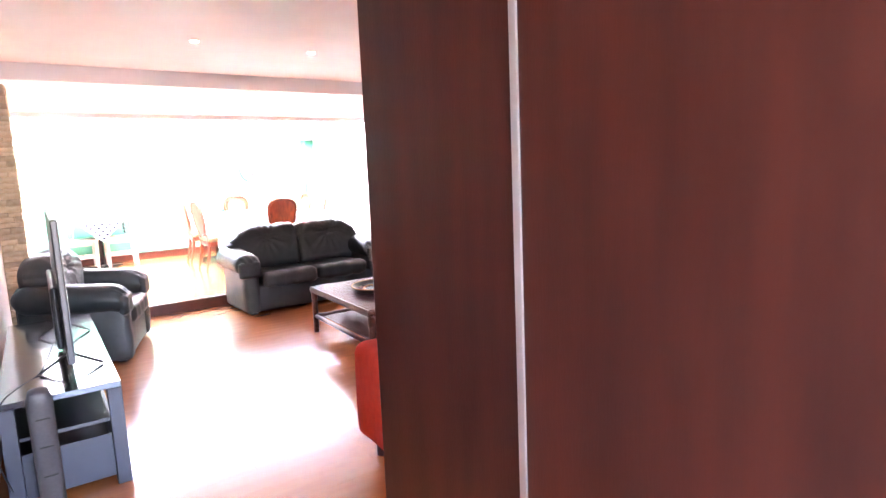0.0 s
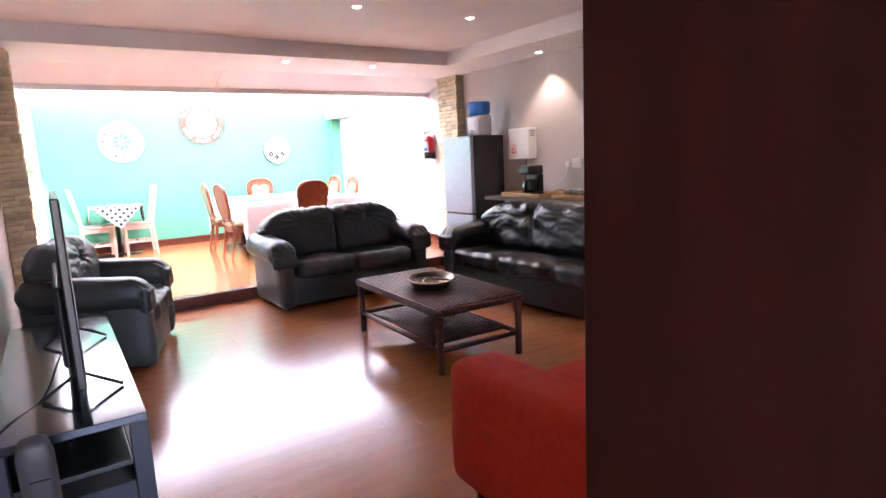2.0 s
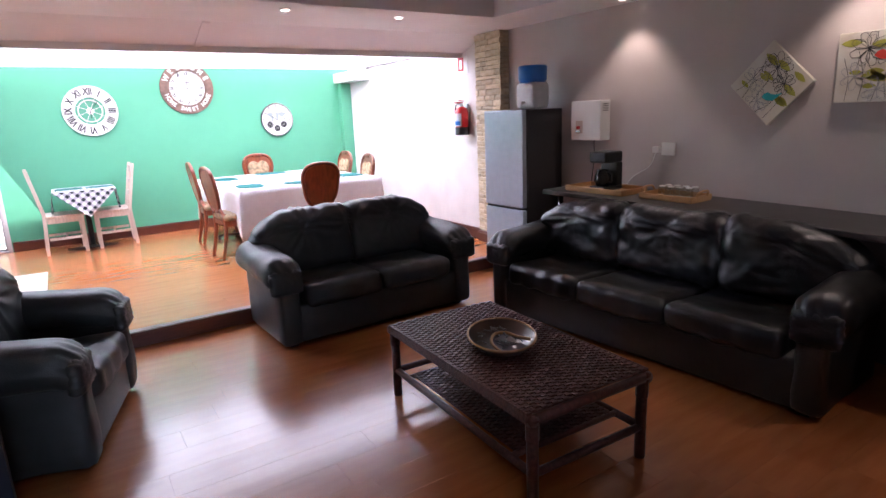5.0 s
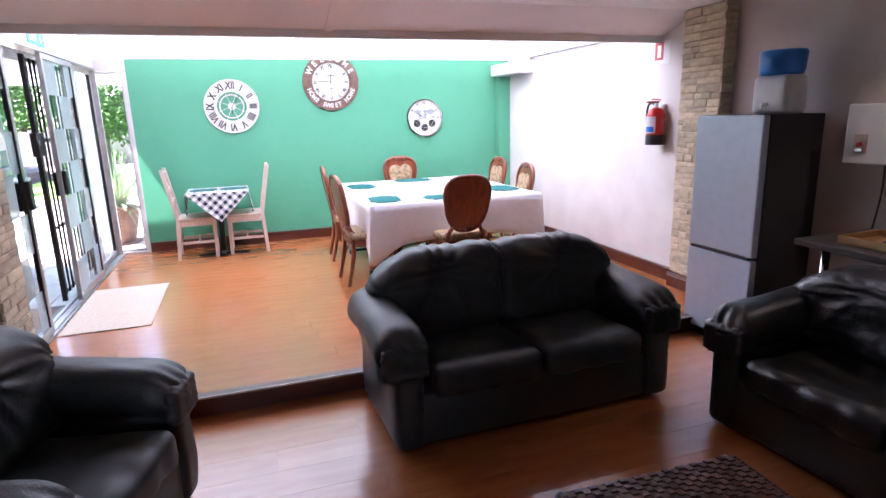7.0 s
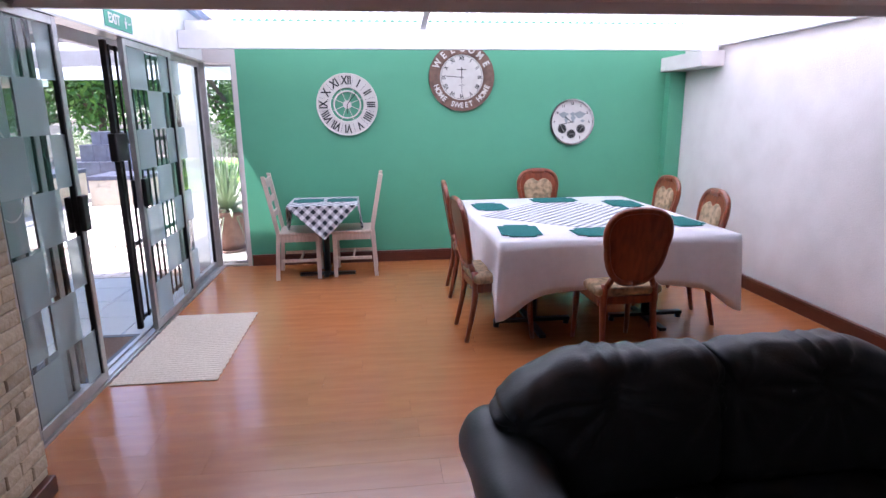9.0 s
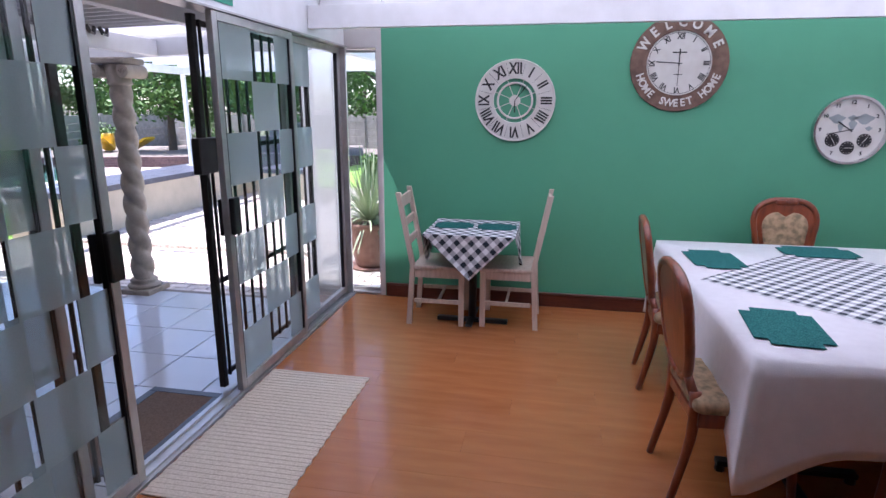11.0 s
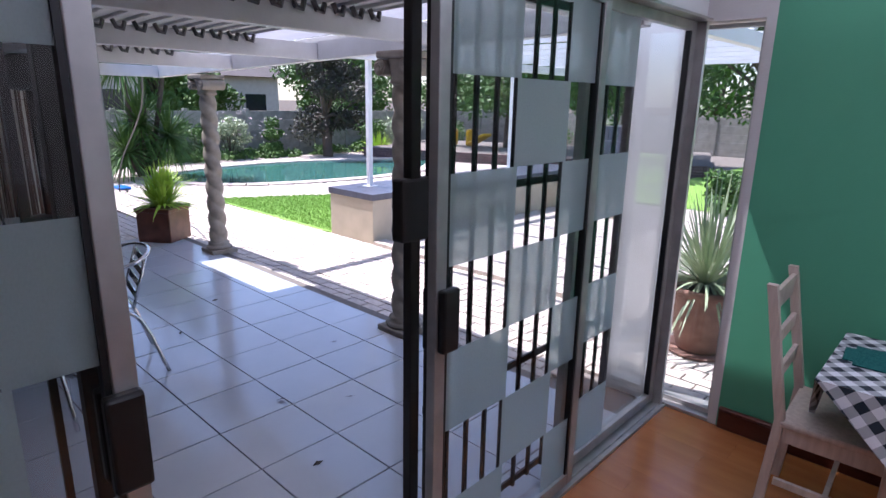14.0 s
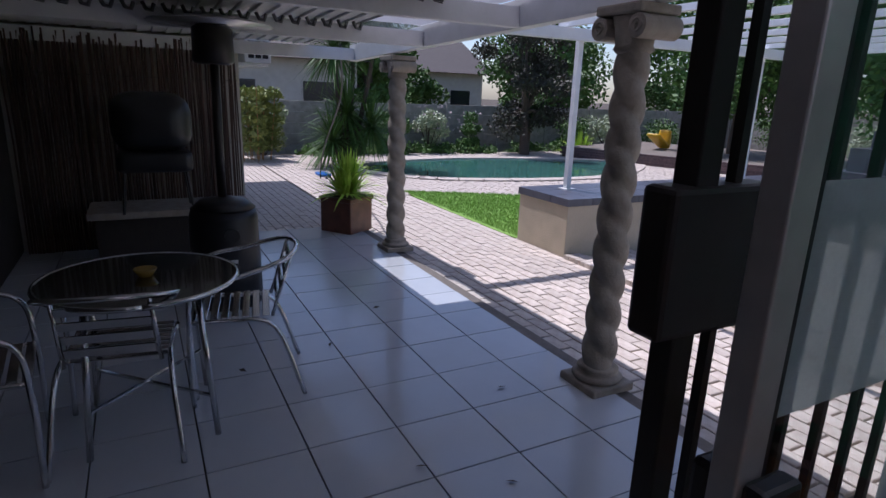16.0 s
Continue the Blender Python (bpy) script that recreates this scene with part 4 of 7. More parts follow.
# ---- dining room ----
def chair_wood(m, label, turned_cloth=True):
    """Seat 0.45 high, back 1.0; front towards +y, back at -y."""
    t = thing("dining_chair", m, label, "chair", "chairs round the dining table")
    for sx in (-1, 1):
        part("front_leg", tube(smooth_path([(sx * 0.19, 0.19, 0.43), (sx * 0.195, 0.20, 0.22), (sx * 0.20, 0.22, 0)], 3), [0.024, 0.023, 0.022, 0.020, 0.019, 0.017, 0.015], 8), CHAIRWOOD, t, smooth=True)
        part("rear_leg", tube(smooth_path([(sx * 0.165, -0.19, 0.50), (sx * 0.17, -0.19, 0.30), (sx * 0.18, -0.25, 0)], 3), [0.024, 0.024, 0.024, 0.022, 0.02, 0.018, 0.016], 8), CHAIRWOOD, t, smooth=True)
        part("side_rail", box(sx * 0.19 - 0.012, sx * 0.19 + 0.012, -0.18, 0.18, 0.36, 0.42, 0.003), CHAIRWOOD, t)
    part("front_rail", box(-0.18, 0.18, 0.185, 0.21, 0.36, 0.42, 0.003), CHAIRWOOD, t)
    part("rear_rail", box(-0.15, 0.15, -0.20, -0.18, 0.37, 0.42, 0.003), CHAIRWOOD, t)
    part("seat", soft_box(0.45, 0.43, 0.075, 0.035, 8, pose(0, 0.01, 0.455)), CHAIRCLOTH, t, smooth=True)
    # balloon back: outline half-widths by height
    outline = []
    for k in range(41):
        a = -math.pi * 0.5 + 2 * math.pi * (k / 40)
        c, s = math.cos(a), math.sin(a)
        z = 0.745 + 0.235 * s
        w = 0.190 + 0.055 * max(0, s) + 0.012 * s
        x = w * (abs(c) ** 0.72) * (1 if c > 0 else -1)
        outline.append((x, z))
    back_y = lambda z: -0.20 - (z - 0.45) * 0.16
    part("back_frame", tube([(x, back_y(z), z) for x, z in outline], 0.021, 8), CHAIRWOOD, t, smooth=True)
    bm = bmesh.new()
    for off, flip in ((-0.012, 1), (0.006, -1)):
        rings = []
        for s in (0.92, 0.6, 0.25):
            rings.append([bm.verts.new((x * s, back_y(0.745 + (z - 0.745) * s) + off - (0.008 * (1 - s) if off < 0 else -0.01 * (1 - s)), 0.745 + (z - 0.745) * s)) for x, z in outline[:-1]])
        for a, b in zip(rings, rings[1:]):
            for i in range(40):
                bm.faces.new((a[i], a[(i + 1) % 40], b[(i + 1) % 40], b[i]))
        bm.faces.new(rings[-1])
    part("back_panel", bm, CHAIRWOOD, t, smooth=True)
    bm = bmesh.new()
    ring0 = []
    for x, z in outline[:-1]:
        s = 0.70
        zz = 0.735 + (z - 0.745) * s
        if z > 0.9:
            zz -= 0.035 * math.exp(-(x / 0.04) ** 2)
        ring0.append((x * 0.74, zz))
    rings = []
    for s, o in ((1.0, 0.010), (0.93, 0.026), (0.5, 0.033)):
        rings.append([bm.verts.new((x * s, back_y(z) + o, 0.735 + (z - 0.735) * s)) for x, z in ring0])
    for a, b in zip(rings, rings[1:]):
        for i in range(40):
            bm.faces.new((a[i], a[(i + 1) % 40], b[(i + 1) % 40], b[i]))
    bm.faces.new(rings[-1])
    part("back_upholstery", bm, CHAIRCLOTH, t, "beige floral back pad", smooth=True)
    part("crest", soft_box(0.14, 0.012, 0.035, 0.012, 4, pose(0, back_y(0.965) + 0.018, 0.962)), CHAIRWOOD, t, smooth=True)
    for sx in (-1, 1):
        part("back_post", tube([(sx * 0.165, -0.19, 0.47), (sx * 0.12, back_y(0.56), 0.56)], 0.02, 8), CHAIRWOOD, t, smooth=True)
    return t


proto = chair_wood(pose(3.235, 7.50, 0, 0, 0, 2), "reddish wooden dining chair with dark balloon back at table end")
for x, y, rz, lab in ((2.50, 7.90, -86, "reddish wooden dining chair with beige upholstery at the table side"),
                      (2.53, 8.88, -93, "reddish wooden dining chair with beige upholstery near the table corner"),
                      (3.90, 8.00, 84, "reddish wooden dining chair with floral back facing the windows"),
                      (4.02, 8.92, 90, "reddish wooden dining chair with floral back near the corner"),
                      (3.34, 9.58, 180, "reddish wooden dining chair with floral back before the green wall")):
    c = copy_thing(proto, pose(x, y, 0, 0, 0, rz))
    tagged(c, label=lab)


def dining_table():
    t = thing("dining_table", pose(3.27, 8.49, 0, 0, 0, 1), "large square dining table on two black steel pedestals", "table")
    part("tabletop", box(-0.80, 0.80, -0.93, 0.93, 0.705, 0.74, 0.004), CHAIRWOOD, t)
    for x in (-0.48, 0.42):
        for y in (-0.5, 0.5):
            part("pedestal", tube([(x, y, 0.055), (x, y, 0.704)], 0.035, 12), BLACK, t, smooth=True)
            part("foot_bar", box(x - 0.29, x + 0.29, y - 0.025, y + 0.025, 0.03, 0.055, 0.004), BLACK, t)
            part("cross_bar", box(x - 0.025, x + 0.025, y - 0.29, y + 0.29, 0.004, 0.0295, 0.004), BLACK, t)
            for sx in (-0.27, 0.27):
                part("foot_pad", lathe([(0.022, 0), (0.022, 0.0295)], 10, pose(x + sx, y, 0)), BLACK, t)


dining_table()


def drape(bm, corners, z0, drop, amp, n=34, seed=0):
    """Top sheet and a hanging, folded skirt round a rectangle; drop(u) of the way round."""
    rnd = random.Random(seed)
    pts = []
    per = 0
    for i in range(4):
        a, b = Vector(corners[i]), Vector(corners[(i + 1) % 4])
        for k in range(n):
            pts.append((a.lerp(b, k / n), i, k / n))
    c = sum((Vector(p) for p in corners), Vector((0, 0, 0))) / 4
    top = bm.faces.new([bm.verts.new((p.x, p.y, z0)) for p, _, _ in pts])
    prev = list(top.verts)
    ph = [rnd.uniform(0, 6) for _ in range(8)]
    for lev in range(1, 9):
        f = lev / 8
        row = []
        for (p, i, u) in pts:
            a, b = Vector(corners[i]), Vector(corners[(i + 1) % 4])
            nrm = (b - a).cross(Vector((0, 0, 1))).normalized()
            if nrm.dot(p - c) < 0:
                nrm = -nrm
            e = min(u, 1 - u)
            near = math.exp(-(e / 0.10) ** 2)
            if near > 0.02:
                nrm = nrm.lerp((p - c).normalized(), near).normalized()
            d = drop(i, u) * f
            s = i + u
            wav = amp * f * (math.sin(s * 17 + ph[0]) + 0.7 * math.sin(s * 29 + ph[1]) + 0.4 * math.sin(s * 47 + ph[2]))
            q = p + nrm * (0.006 + wav + amp * 1.2 * f + near * 0.03 * f)
            row.append(bm.verts.new((q.x, q.y, z0 - d)))
        for k in range(len(pts)):
            bm.faces.new((prev[k], prev[(k + 1) % len(pts)], row[(k + 1) % len(pts)], row[k]))
        prev = row


def tablecloth():
    bm = bmesh.new()
    x0, x1, y0, y1 = -0.83, 0.83, -0.96, 0.96

    def drop(i, u):
        e = min(u, 1 - u)
        d = 0.33 + 0.19 * math.exp(-(e / 0.10) ** 2) + 0.02 * math.sin(9 * u + i)
        return d
    drape(bm, [(x0, y0, 0), (x1, y0, 0), (x1, y1, 0), (x0, y1, 0)], 0.0, drop, 0.010, 40, 3)
    t = thing("tablecloth", pose(3.27, 8.49, 0.742, 0, 0, 1), "white linen tablecloth hanging in folds over the dining table", "tablecloth")
    ob = part("cloth", bm, CLOTH, t, smooth=True)
    s = ob.modifiers.new("thick", "SOLIDIFY")
    s.thickness, s.offset = 0.002, 1


tablecloth()


def uv_xy(bm):
    uv = bm.loops.layers.uv.new("UVMap")
    for f in bm.faces:
        for l in f.loops:
            l[uv].uv = (l.vert.co.x, l.vert.co.y)


def gingham_runner():
    bm = bmesh.new()
    h = 0.56
    n = 12
    g = [[bm.verts.new((-h + 2 * h * i / n, -h + 2 * h * j / n, 0.0008 + 0.0012 * abs(math.sin(i * 1.7) * math.cos(j * 1.3)))) for i in range(n + 1)] for j in range(n + 1)]
    for j in range(n):
        for i in range(n):
            bm.faces.new((g[j][i], g[j][i + 1], g[j + 1][i + 1], g[j + 1][i]))
    uv_xy(bm)
    t = thing("overlay_cloth", pose(3.28, 8.52, 0.7455, 0, 0, 46), "black and white gingham overlay laid cornerwise on the white tablecloth", "tablecloth")
    ob = part("cloth", bm, CHECK, t)


gingham_runner()


def placemat(m, label, group="teal placemats"):
    t = thing("placemat", m, label, "placemat", group)
    bm = box(-0.21, 0.21, -0.14, 0.14, 0, 0.004)
    bmesh.ops.bevel(bm, geom=[e for e in bm.edges if abs(e.verts[0].co.z - e.verts[1].co.z) > 0.001], offset=0.05, segments=4, affect="EDGES")
    part("mat", bm, PLACEMAT, t)
    return t


pm = placemat(pose(2.66, 7.86, 0.749, 0, 0, 84), "teal woven placemat with rounded corners on the white tablecloth")
for x, y, r in ((2.66, 8.95, 92), (3.22, 7.74, 2), (3.33, 9.25, 0), (3.92, 8.05, 93), (3.88, 8.95, 88)):
    copy_thing(pm, pose(x, y, 0.749, 0, 0, r))


# small table for two
def chair_pale(m, label):
    """Seat 0.46, back 1.0; front towards +y."""
    t = thing("side_chair", m, label, "chair", "pale chairs at the small table")
    for sx in (-1, 1):
        bm = bmesh.new()
        add_box(bm, sx * 0.185 - 0.018, sx * 0.185 + 0.018, -0.20, -0.165, 0, 0.46)
        add_box(bm, sx * 0.185 - 0.018, sx * 0.185 + 0.018, -0.20, -0.165, 0.4601, 1.0)
        for v in bm.verts:
            if v.co.z > 0.461:
                v.co.y -= (v.co.z - 0.46) * 0.19
            elif v.co.z < 0.1:
                v.co.y -= 0.03
        part("back_post", bm, PALEWOOD, t)
        part("front_leg", box(sx * 0.185 - 0.019, sx * 0.185 + 0.019, 0.165, 0.203, 0, 0.43, 0.003), PALEWOOD, t)
        part("side_stretcher", box(sx * 0.185 - 0.009, sx * 0.185 + 0.009, -0.17, 0.17, 0.17, 0.20, 0.002), PALEWOOD, t)
        part("side_rail", box(sx * 0.185 - 0.01, sx * 0.185 + 0.01, -0.165, 0.165, 0.37, 0.43, 0.002), PALEWOOD, t)
    part("front_rail", box(-0.165, 0.165, 0.17, 0.19, 0.37, 0.43, 0.002), PALEWOOD, t)
    part("cross_stretcher", box(-0.175, 0.175, 0.0, 0.018, 0.175, 0.195, 0.002), PALEWOOD, t)
    part("seat", box(-0.21, 0.21, -0.18, 0.225, 0.432, 0.462, 0.01), PALEWOOD, t)
    for k in range(3):
        z = 0.60 + k * 0.14
        part("back_slat", box(-0.168, 0.168, -0.20 - (z - 0.46) * 0.19 - 0.004, -0.20 - (z - 0.46) * 0.19 + 0.014, z, z + 0.06 + 0.03 * (k == 2), 0.003), PALEWOOD, t)
    return t


cp = chair_pale(pose(0.90, 9.68, 0, 0, 0, -88), "pale bleached pine chair with a slatted back at the small table")
tagged(copy_thing(cp, pose(1.43, 9.72, 0, 0, 0, 90)), label="pale bleached pine chair with a slatted back beside the green wall")


def small_table():
    t = thing("cafe_table", pose(1.16, 9.62, 0), "small square cafe table on a black four-toed pedestal", "table")
    part("tabletop", box(-0.31, 0.31, -0.29, 0.29, 0.71, 0.735, 0.004), CHAIRWOOD, t)
    part("column", tube([(0, 0, 0.03), (0, 0, 0.709)], 0.03, 12), BLACK, t, smooth=True)
    part("foot_bar", box(-0.27, 0.27, -0.025, 0.025, 0.0, 0.03, 0.005), BLACK, t)
    part("foot_bar", box(-0.025, 0.025, -0.21, 0.21, 0.0305, 0.05, 0.005), BLACK, t)
    bm = bmesh.new()
    uvs = []
    a, b = 0.325, 0.305

    def flap(p, q, apex, out, n=12):
        """A hanging triangle from the edge p-q."""
        rows = []
        for j in range(n + 1):
            f = j / n
            l, r = Vector(p).lerp(Vector(apex), f), Vector(q).lerp(Vector(apex), f)
            row = []
            for i in range(n + 1):
                g = i / n
                co = l.lerp(r, g)
                co += Vector(out) * (0.012 * f * math.sin(g * 9 + j * 0.2) + 0.03 * f)
                row.append(bm.verts.new(co))
            rows.append(row)
        return rows
    top = [[bm.verts.new((-a + 2 * a * i / 8, -b + 2 * b * j / 8, 0.7375)) for i in range(9)] for j in range(9)]
    uv = bm.loops.layers.uv.new("UVMap")

    def quad(vs, f2):
        try:
            f = bm.faces.new(vs)
        except ValueError:
            return
        for l in f.loops:
            l[uv].uv = f2(l.vert.co)
    for j in range(8):
        for i in range(8):
            quad((top[j][i], top[j][i + 1], top[j + 1][i + 1], top[j + 1][i]), lambda c: (c.x, c.y))
    z = 0.737
    for p, q, apex, out, fn in (((-a, -b, z), (a, -b, z), (0.02, -b, z - 0.31), (0, -1, 0), lambda c: (c.x, -b - (z - c.z))),
                                ((-a, b, z), (a, b, z), (0, b, z - 0.25), (0, 1, 0), lambda c: (c.x, b + (z - c.z))),
                                ((-a, -b, z), (-a, b, z), (-a, 0, z - 0.27), (-1, 0, 0), lambda c: (-a - (z - c.z), c.y)),
                                ((a, -b, z), (a, b, z), (a, 0, z - 0.27), (1, 0, 0), lambda c: (a + (z - c.z), c.y))):
        rows = flap(p, q, apex, out)
        for j in range(12):
            for i in range(12):
                quad((rows[j][i], rows[j][i + 1], rows[j + 1][i + 1], rows[j + 1][i]), fn)
    cl = thing("gingham_cloth", pose(1.16, 9.62, 0.0), "black and white gingham cloth hanging in points over the cafe table", "tablecloth")
    part("cloth", bm, CHECK45, cl)


CHECK45 = check_mat("black and white gingham laid cornerwise", (0.72, 0.72, 0.74), (0.012, 0.02, 0.03), 0.036, 45)
small_table()
for x in (1.01, 1.33):
    copy_thing(pm, pose(x, 9.66, 0.7395, 0, 0, 4) @ Matrix.Diagonal((0.68, 0.8, 1, 1)))


# clocks
ROMAN = ["XII", "I", "II", "III", "IIII", "V", "VI", "VII", "VIII", "IX", "X", "XI"]


def add_text(bm, text, size, m, depth=0.0015, width=1.0):
    cu = bpy.data.curves.new("text", "FONT")
    cu.body, cu.size, cu.align_x, cu.align_y, cu.extrude = text, size, "CENTER", "CENTER", depth
    cu.resolution_u, cu.offset = 3, size * 0.03
    ob = bpy.data.objects.new("text", cu)
    scene.collection.objects.link(ob)
    me = bpy.data.meshes.new_from_object(ob)
    me.transform(m @ Matrix.Diagonal((width, 1, 1, 1)))
    bm.from_mesh(me)
    bpy.data.objects.remove(ob)
    bpy.data.curves.remove(cu)
    bpy.data.meshes.remove(me)


def ring(r0, r1, d, seg=56):
    """A flat ring facing +z, d thick."""
    bm = bmesh.new()
    a = [[bm.verts.new((r * math.cos(2 * math.pi * k / seg), r * math.sin(2 * math.pi * k / seg), z)) for k in range(seg)] for r, z in ((r0, 0), (r1, 0), (r1, d * 0.8), (r1 - 0.003, d), (r0 + 0.003, d), (r0, d * 0.8))]
    for i in range(6):
        p, q = a[i], a[(i + 1) % 6]
        for k in range(seg):
            bm.faces.new((p[k], p[(k + 1) % seg], q[(k + 1) % seg], q[k]))
    return bm


def disc(r, z0, z1, seg=48):
    return lathe([(r, z0), (r, z1)], seg)


def numerals(clock, r, size, z, bold=1.0):
    for h, word in enumerate(ROMAN):
        a = math.pi / 2 - h * math.pi / 6
        bm = bmesh.new()
        add_text(bm, word, size, pose(r * math.cos(a), r * math.sin(a), z, 0, 0, math.degrees(a) - 90), 0.001, bold)
        part("numeral", bm, INK, clock)


def spokes(r0, r1, n, w, z, m0=0):
    bm = bmesh.new()
    for k in range(n):
        add_box(bm, r0, r1, -w / 2, w / 2, z, z + 0.003, pose(0, 0, 0, 0, 0, 360 * k / n + m0))
    return bm


def at_wall(x, z):
    return pose(x, NY - 0.002, z, 90, 0, 0)


def shifted(bm, z):
    for v in bm.verts:
        v.co.z += z
    return bm


FACE = mat("aged white clock face", (0.66, 0.64, 0.60), 0.5, scale=10, color2=(0.60, 0.57, 0.52))
INK = mat("black clock print", (0.012, 0.012, 0.012), 0.5)
RIMB = mat("distressed brown wood rim", (0.20, 0.115, 0.08), 0.7, scale=14, color2=(0.10, 0.055, 0.04), bump=0.3)

c = thing("wall_clock", at_wall(1.40, 1.655), "white skeleton wall clock with Roman numerals on the green wall", "clock", "wall clocks")
part("outer_ring", ring(0.165, 0.305, 0.02), FACE, c, smooth=False)
part("inner_ring", ring(0.125, 0.14, 0.018), FACE, c)
numerals(c, 0.235, 0.115, 0.022, 0.72)
part("spokes", spokes(0.04, 0.165, 8, 0.006, 0.008, 22), FACE, c)
part("hub", disc(0.042, 0.004, 0.026), FACE, c)
for k in range(12):
    part("minute_mark", box(0.185, 0.285, -0.001, 0.001, 0.0202, 0.0225, m=pose(0, 0, 0, 0, 0, 15 + 30 * k)), INK, c)
part("edge_bead", ring(0.296, 0.309, 0.024), FACE, c)
part("hour_hand", box(-0.004, 0.004, -0.09, 0, 0.028, 0.030), INK, c)
part("minute_hand", box(-0.003, 0.003, 0, 0.15, 0.031, 0.033, m=pose(0, 0, 0, 0, 0, -38)), INK, c)

c = thing("wall_clock", at_wall(2.575, 1.92), "round brown-rimmed wall clock lettered welcome home sweet home", "clock", "wall clocks")
part("rim", ring(0.225, 0.34, 0.022), RIMB, c)
part("face", disc(0.228, 0.002, 0.012), FACE, c)
numerals(c, 0.185, 0.055, 0.014, 0.8)
part("minute_ring", ring(0.212, 0.215, 0.0135), INK, c)
for text, a0, a1, flip in (("WELCOME", 152, 28, 1), ("HOME SWEET HOME", 200, 340, -1)):
    for i, ch in enumerate(text):
        if ch != " ":
            a = radians(a0 + (a1 - a0) * i / (len(text) - 1))
            bm = bmesh.new()
            add_text(bm, ch, 0.095 if flip > 0 else 0.075, pose(0.281 * math.cos(a), 0.281 * math.sin(a), 0.0235, 0, 0, math.degrees(a) - 90 * flip), 0.001, 0.9)
            part("letter", bm, FACE, c)
part("name_bar", box(-0.05, 0.05, 0.072, 0.080, 0.0125, 0.0135), INK, c)
part("maker_bar", box(-0.03, 0.03, -0.080, -0.075, 0.0125, 0.0135), INK, c)
part("hour_hand", box(-0.004, 0.004, -0.02, 0.10, 0.017, 0.019), INK, c)
part("minute_hand", box(-0.0035, 0.0035, -0.02, 0.16, 0.0195, 0.0215, m=pose(0, 0, 0, 0, 0, 86)), INK, c)
part("second_hand", box(-0.002, 0.002, -0.16, 0.02, 0.022, 0.023), INK, c)

c = thing("wall_clock", at_wall(3.76, 1.46), "chrome-rimmed white wall clock with a world map and three small dials", "clock", "wall clocks")
part("rim", ring(0.222, 0.243, 0.04), CHROME, c)
part("face", disc(0.224, 0.002, 0.014), FACE, c)
bm = bmesh.new()
for h in range(12):
    if h in (4, 6, 8):
        continue
    a = math.pi / 2 - h * math.pi / 6
    add_text(bm, ["12", "1", "2", "3", "4", "5", "6", "7", "8", "9", "10", "11"][h], 0.035, pose(0.19 * math.cos(a), 0.19 * math.sin(a), 0.016))
part("numbers", bm, INK, c)
bm = bmesh.new()
for x, y, rx, ry in ((-0.09, 0.075, 0.05, 0.028), (-0.06, 0.02, 0.018, 0.035), (0.01, 0.08, 0.03, 0.02), (0.015, 0.035, 0.025, 0.035), (0.085, 0.075, 0.06, 0.032), (0.12, 0.01, 0.022, 0.014)):
    bm.faces.new([bm.verts.new((x + rx * math.cos(a) * (1 + 0.25 * math.sin(3 * a)), y + ry * math.sin(a) * (1 + 0.2 * math.cos(4 * a)), 0.0155)) for a in [2 * math.pi * k / 18 for k in range(18)]])
part("world_map", bm, mat("grey map print", (0.34, 0.38, 0.38), 0.6), c)
for a in (215, 270, 325):
    x, y = 0.125 * math.cos(radians(a)), 0.125 * math.sin(radians(a))
    d = part("small_dial", shifted(disc(0.047, 0.015, 0.020, 28), 0), INK, c)
    d.location = (x, y, 0)
    part("dial_marks", spokes(0.034, 0.042, 12, 0.003, 0.0205), FACE, d)
    part("dial_hand", box(-0.002, 0.002, -0.02, 0.028, 0.0235, 0.025, m=pose(0, 0, 0, 0, 0, a)), FACE, d)
part("hour_hand", box(-0.004, 0.004, -0.02, 0.10, 0.020, 0.022, m=pose(0, 0, 0, 0, 0, 55)), INK, c)
part("minute_hand", box(-0.003, 0.003, -0.02, 0.15, 0.0225, 0.0245, m=pose(0, 0, 0, 0, 0, 102)), INK, c)


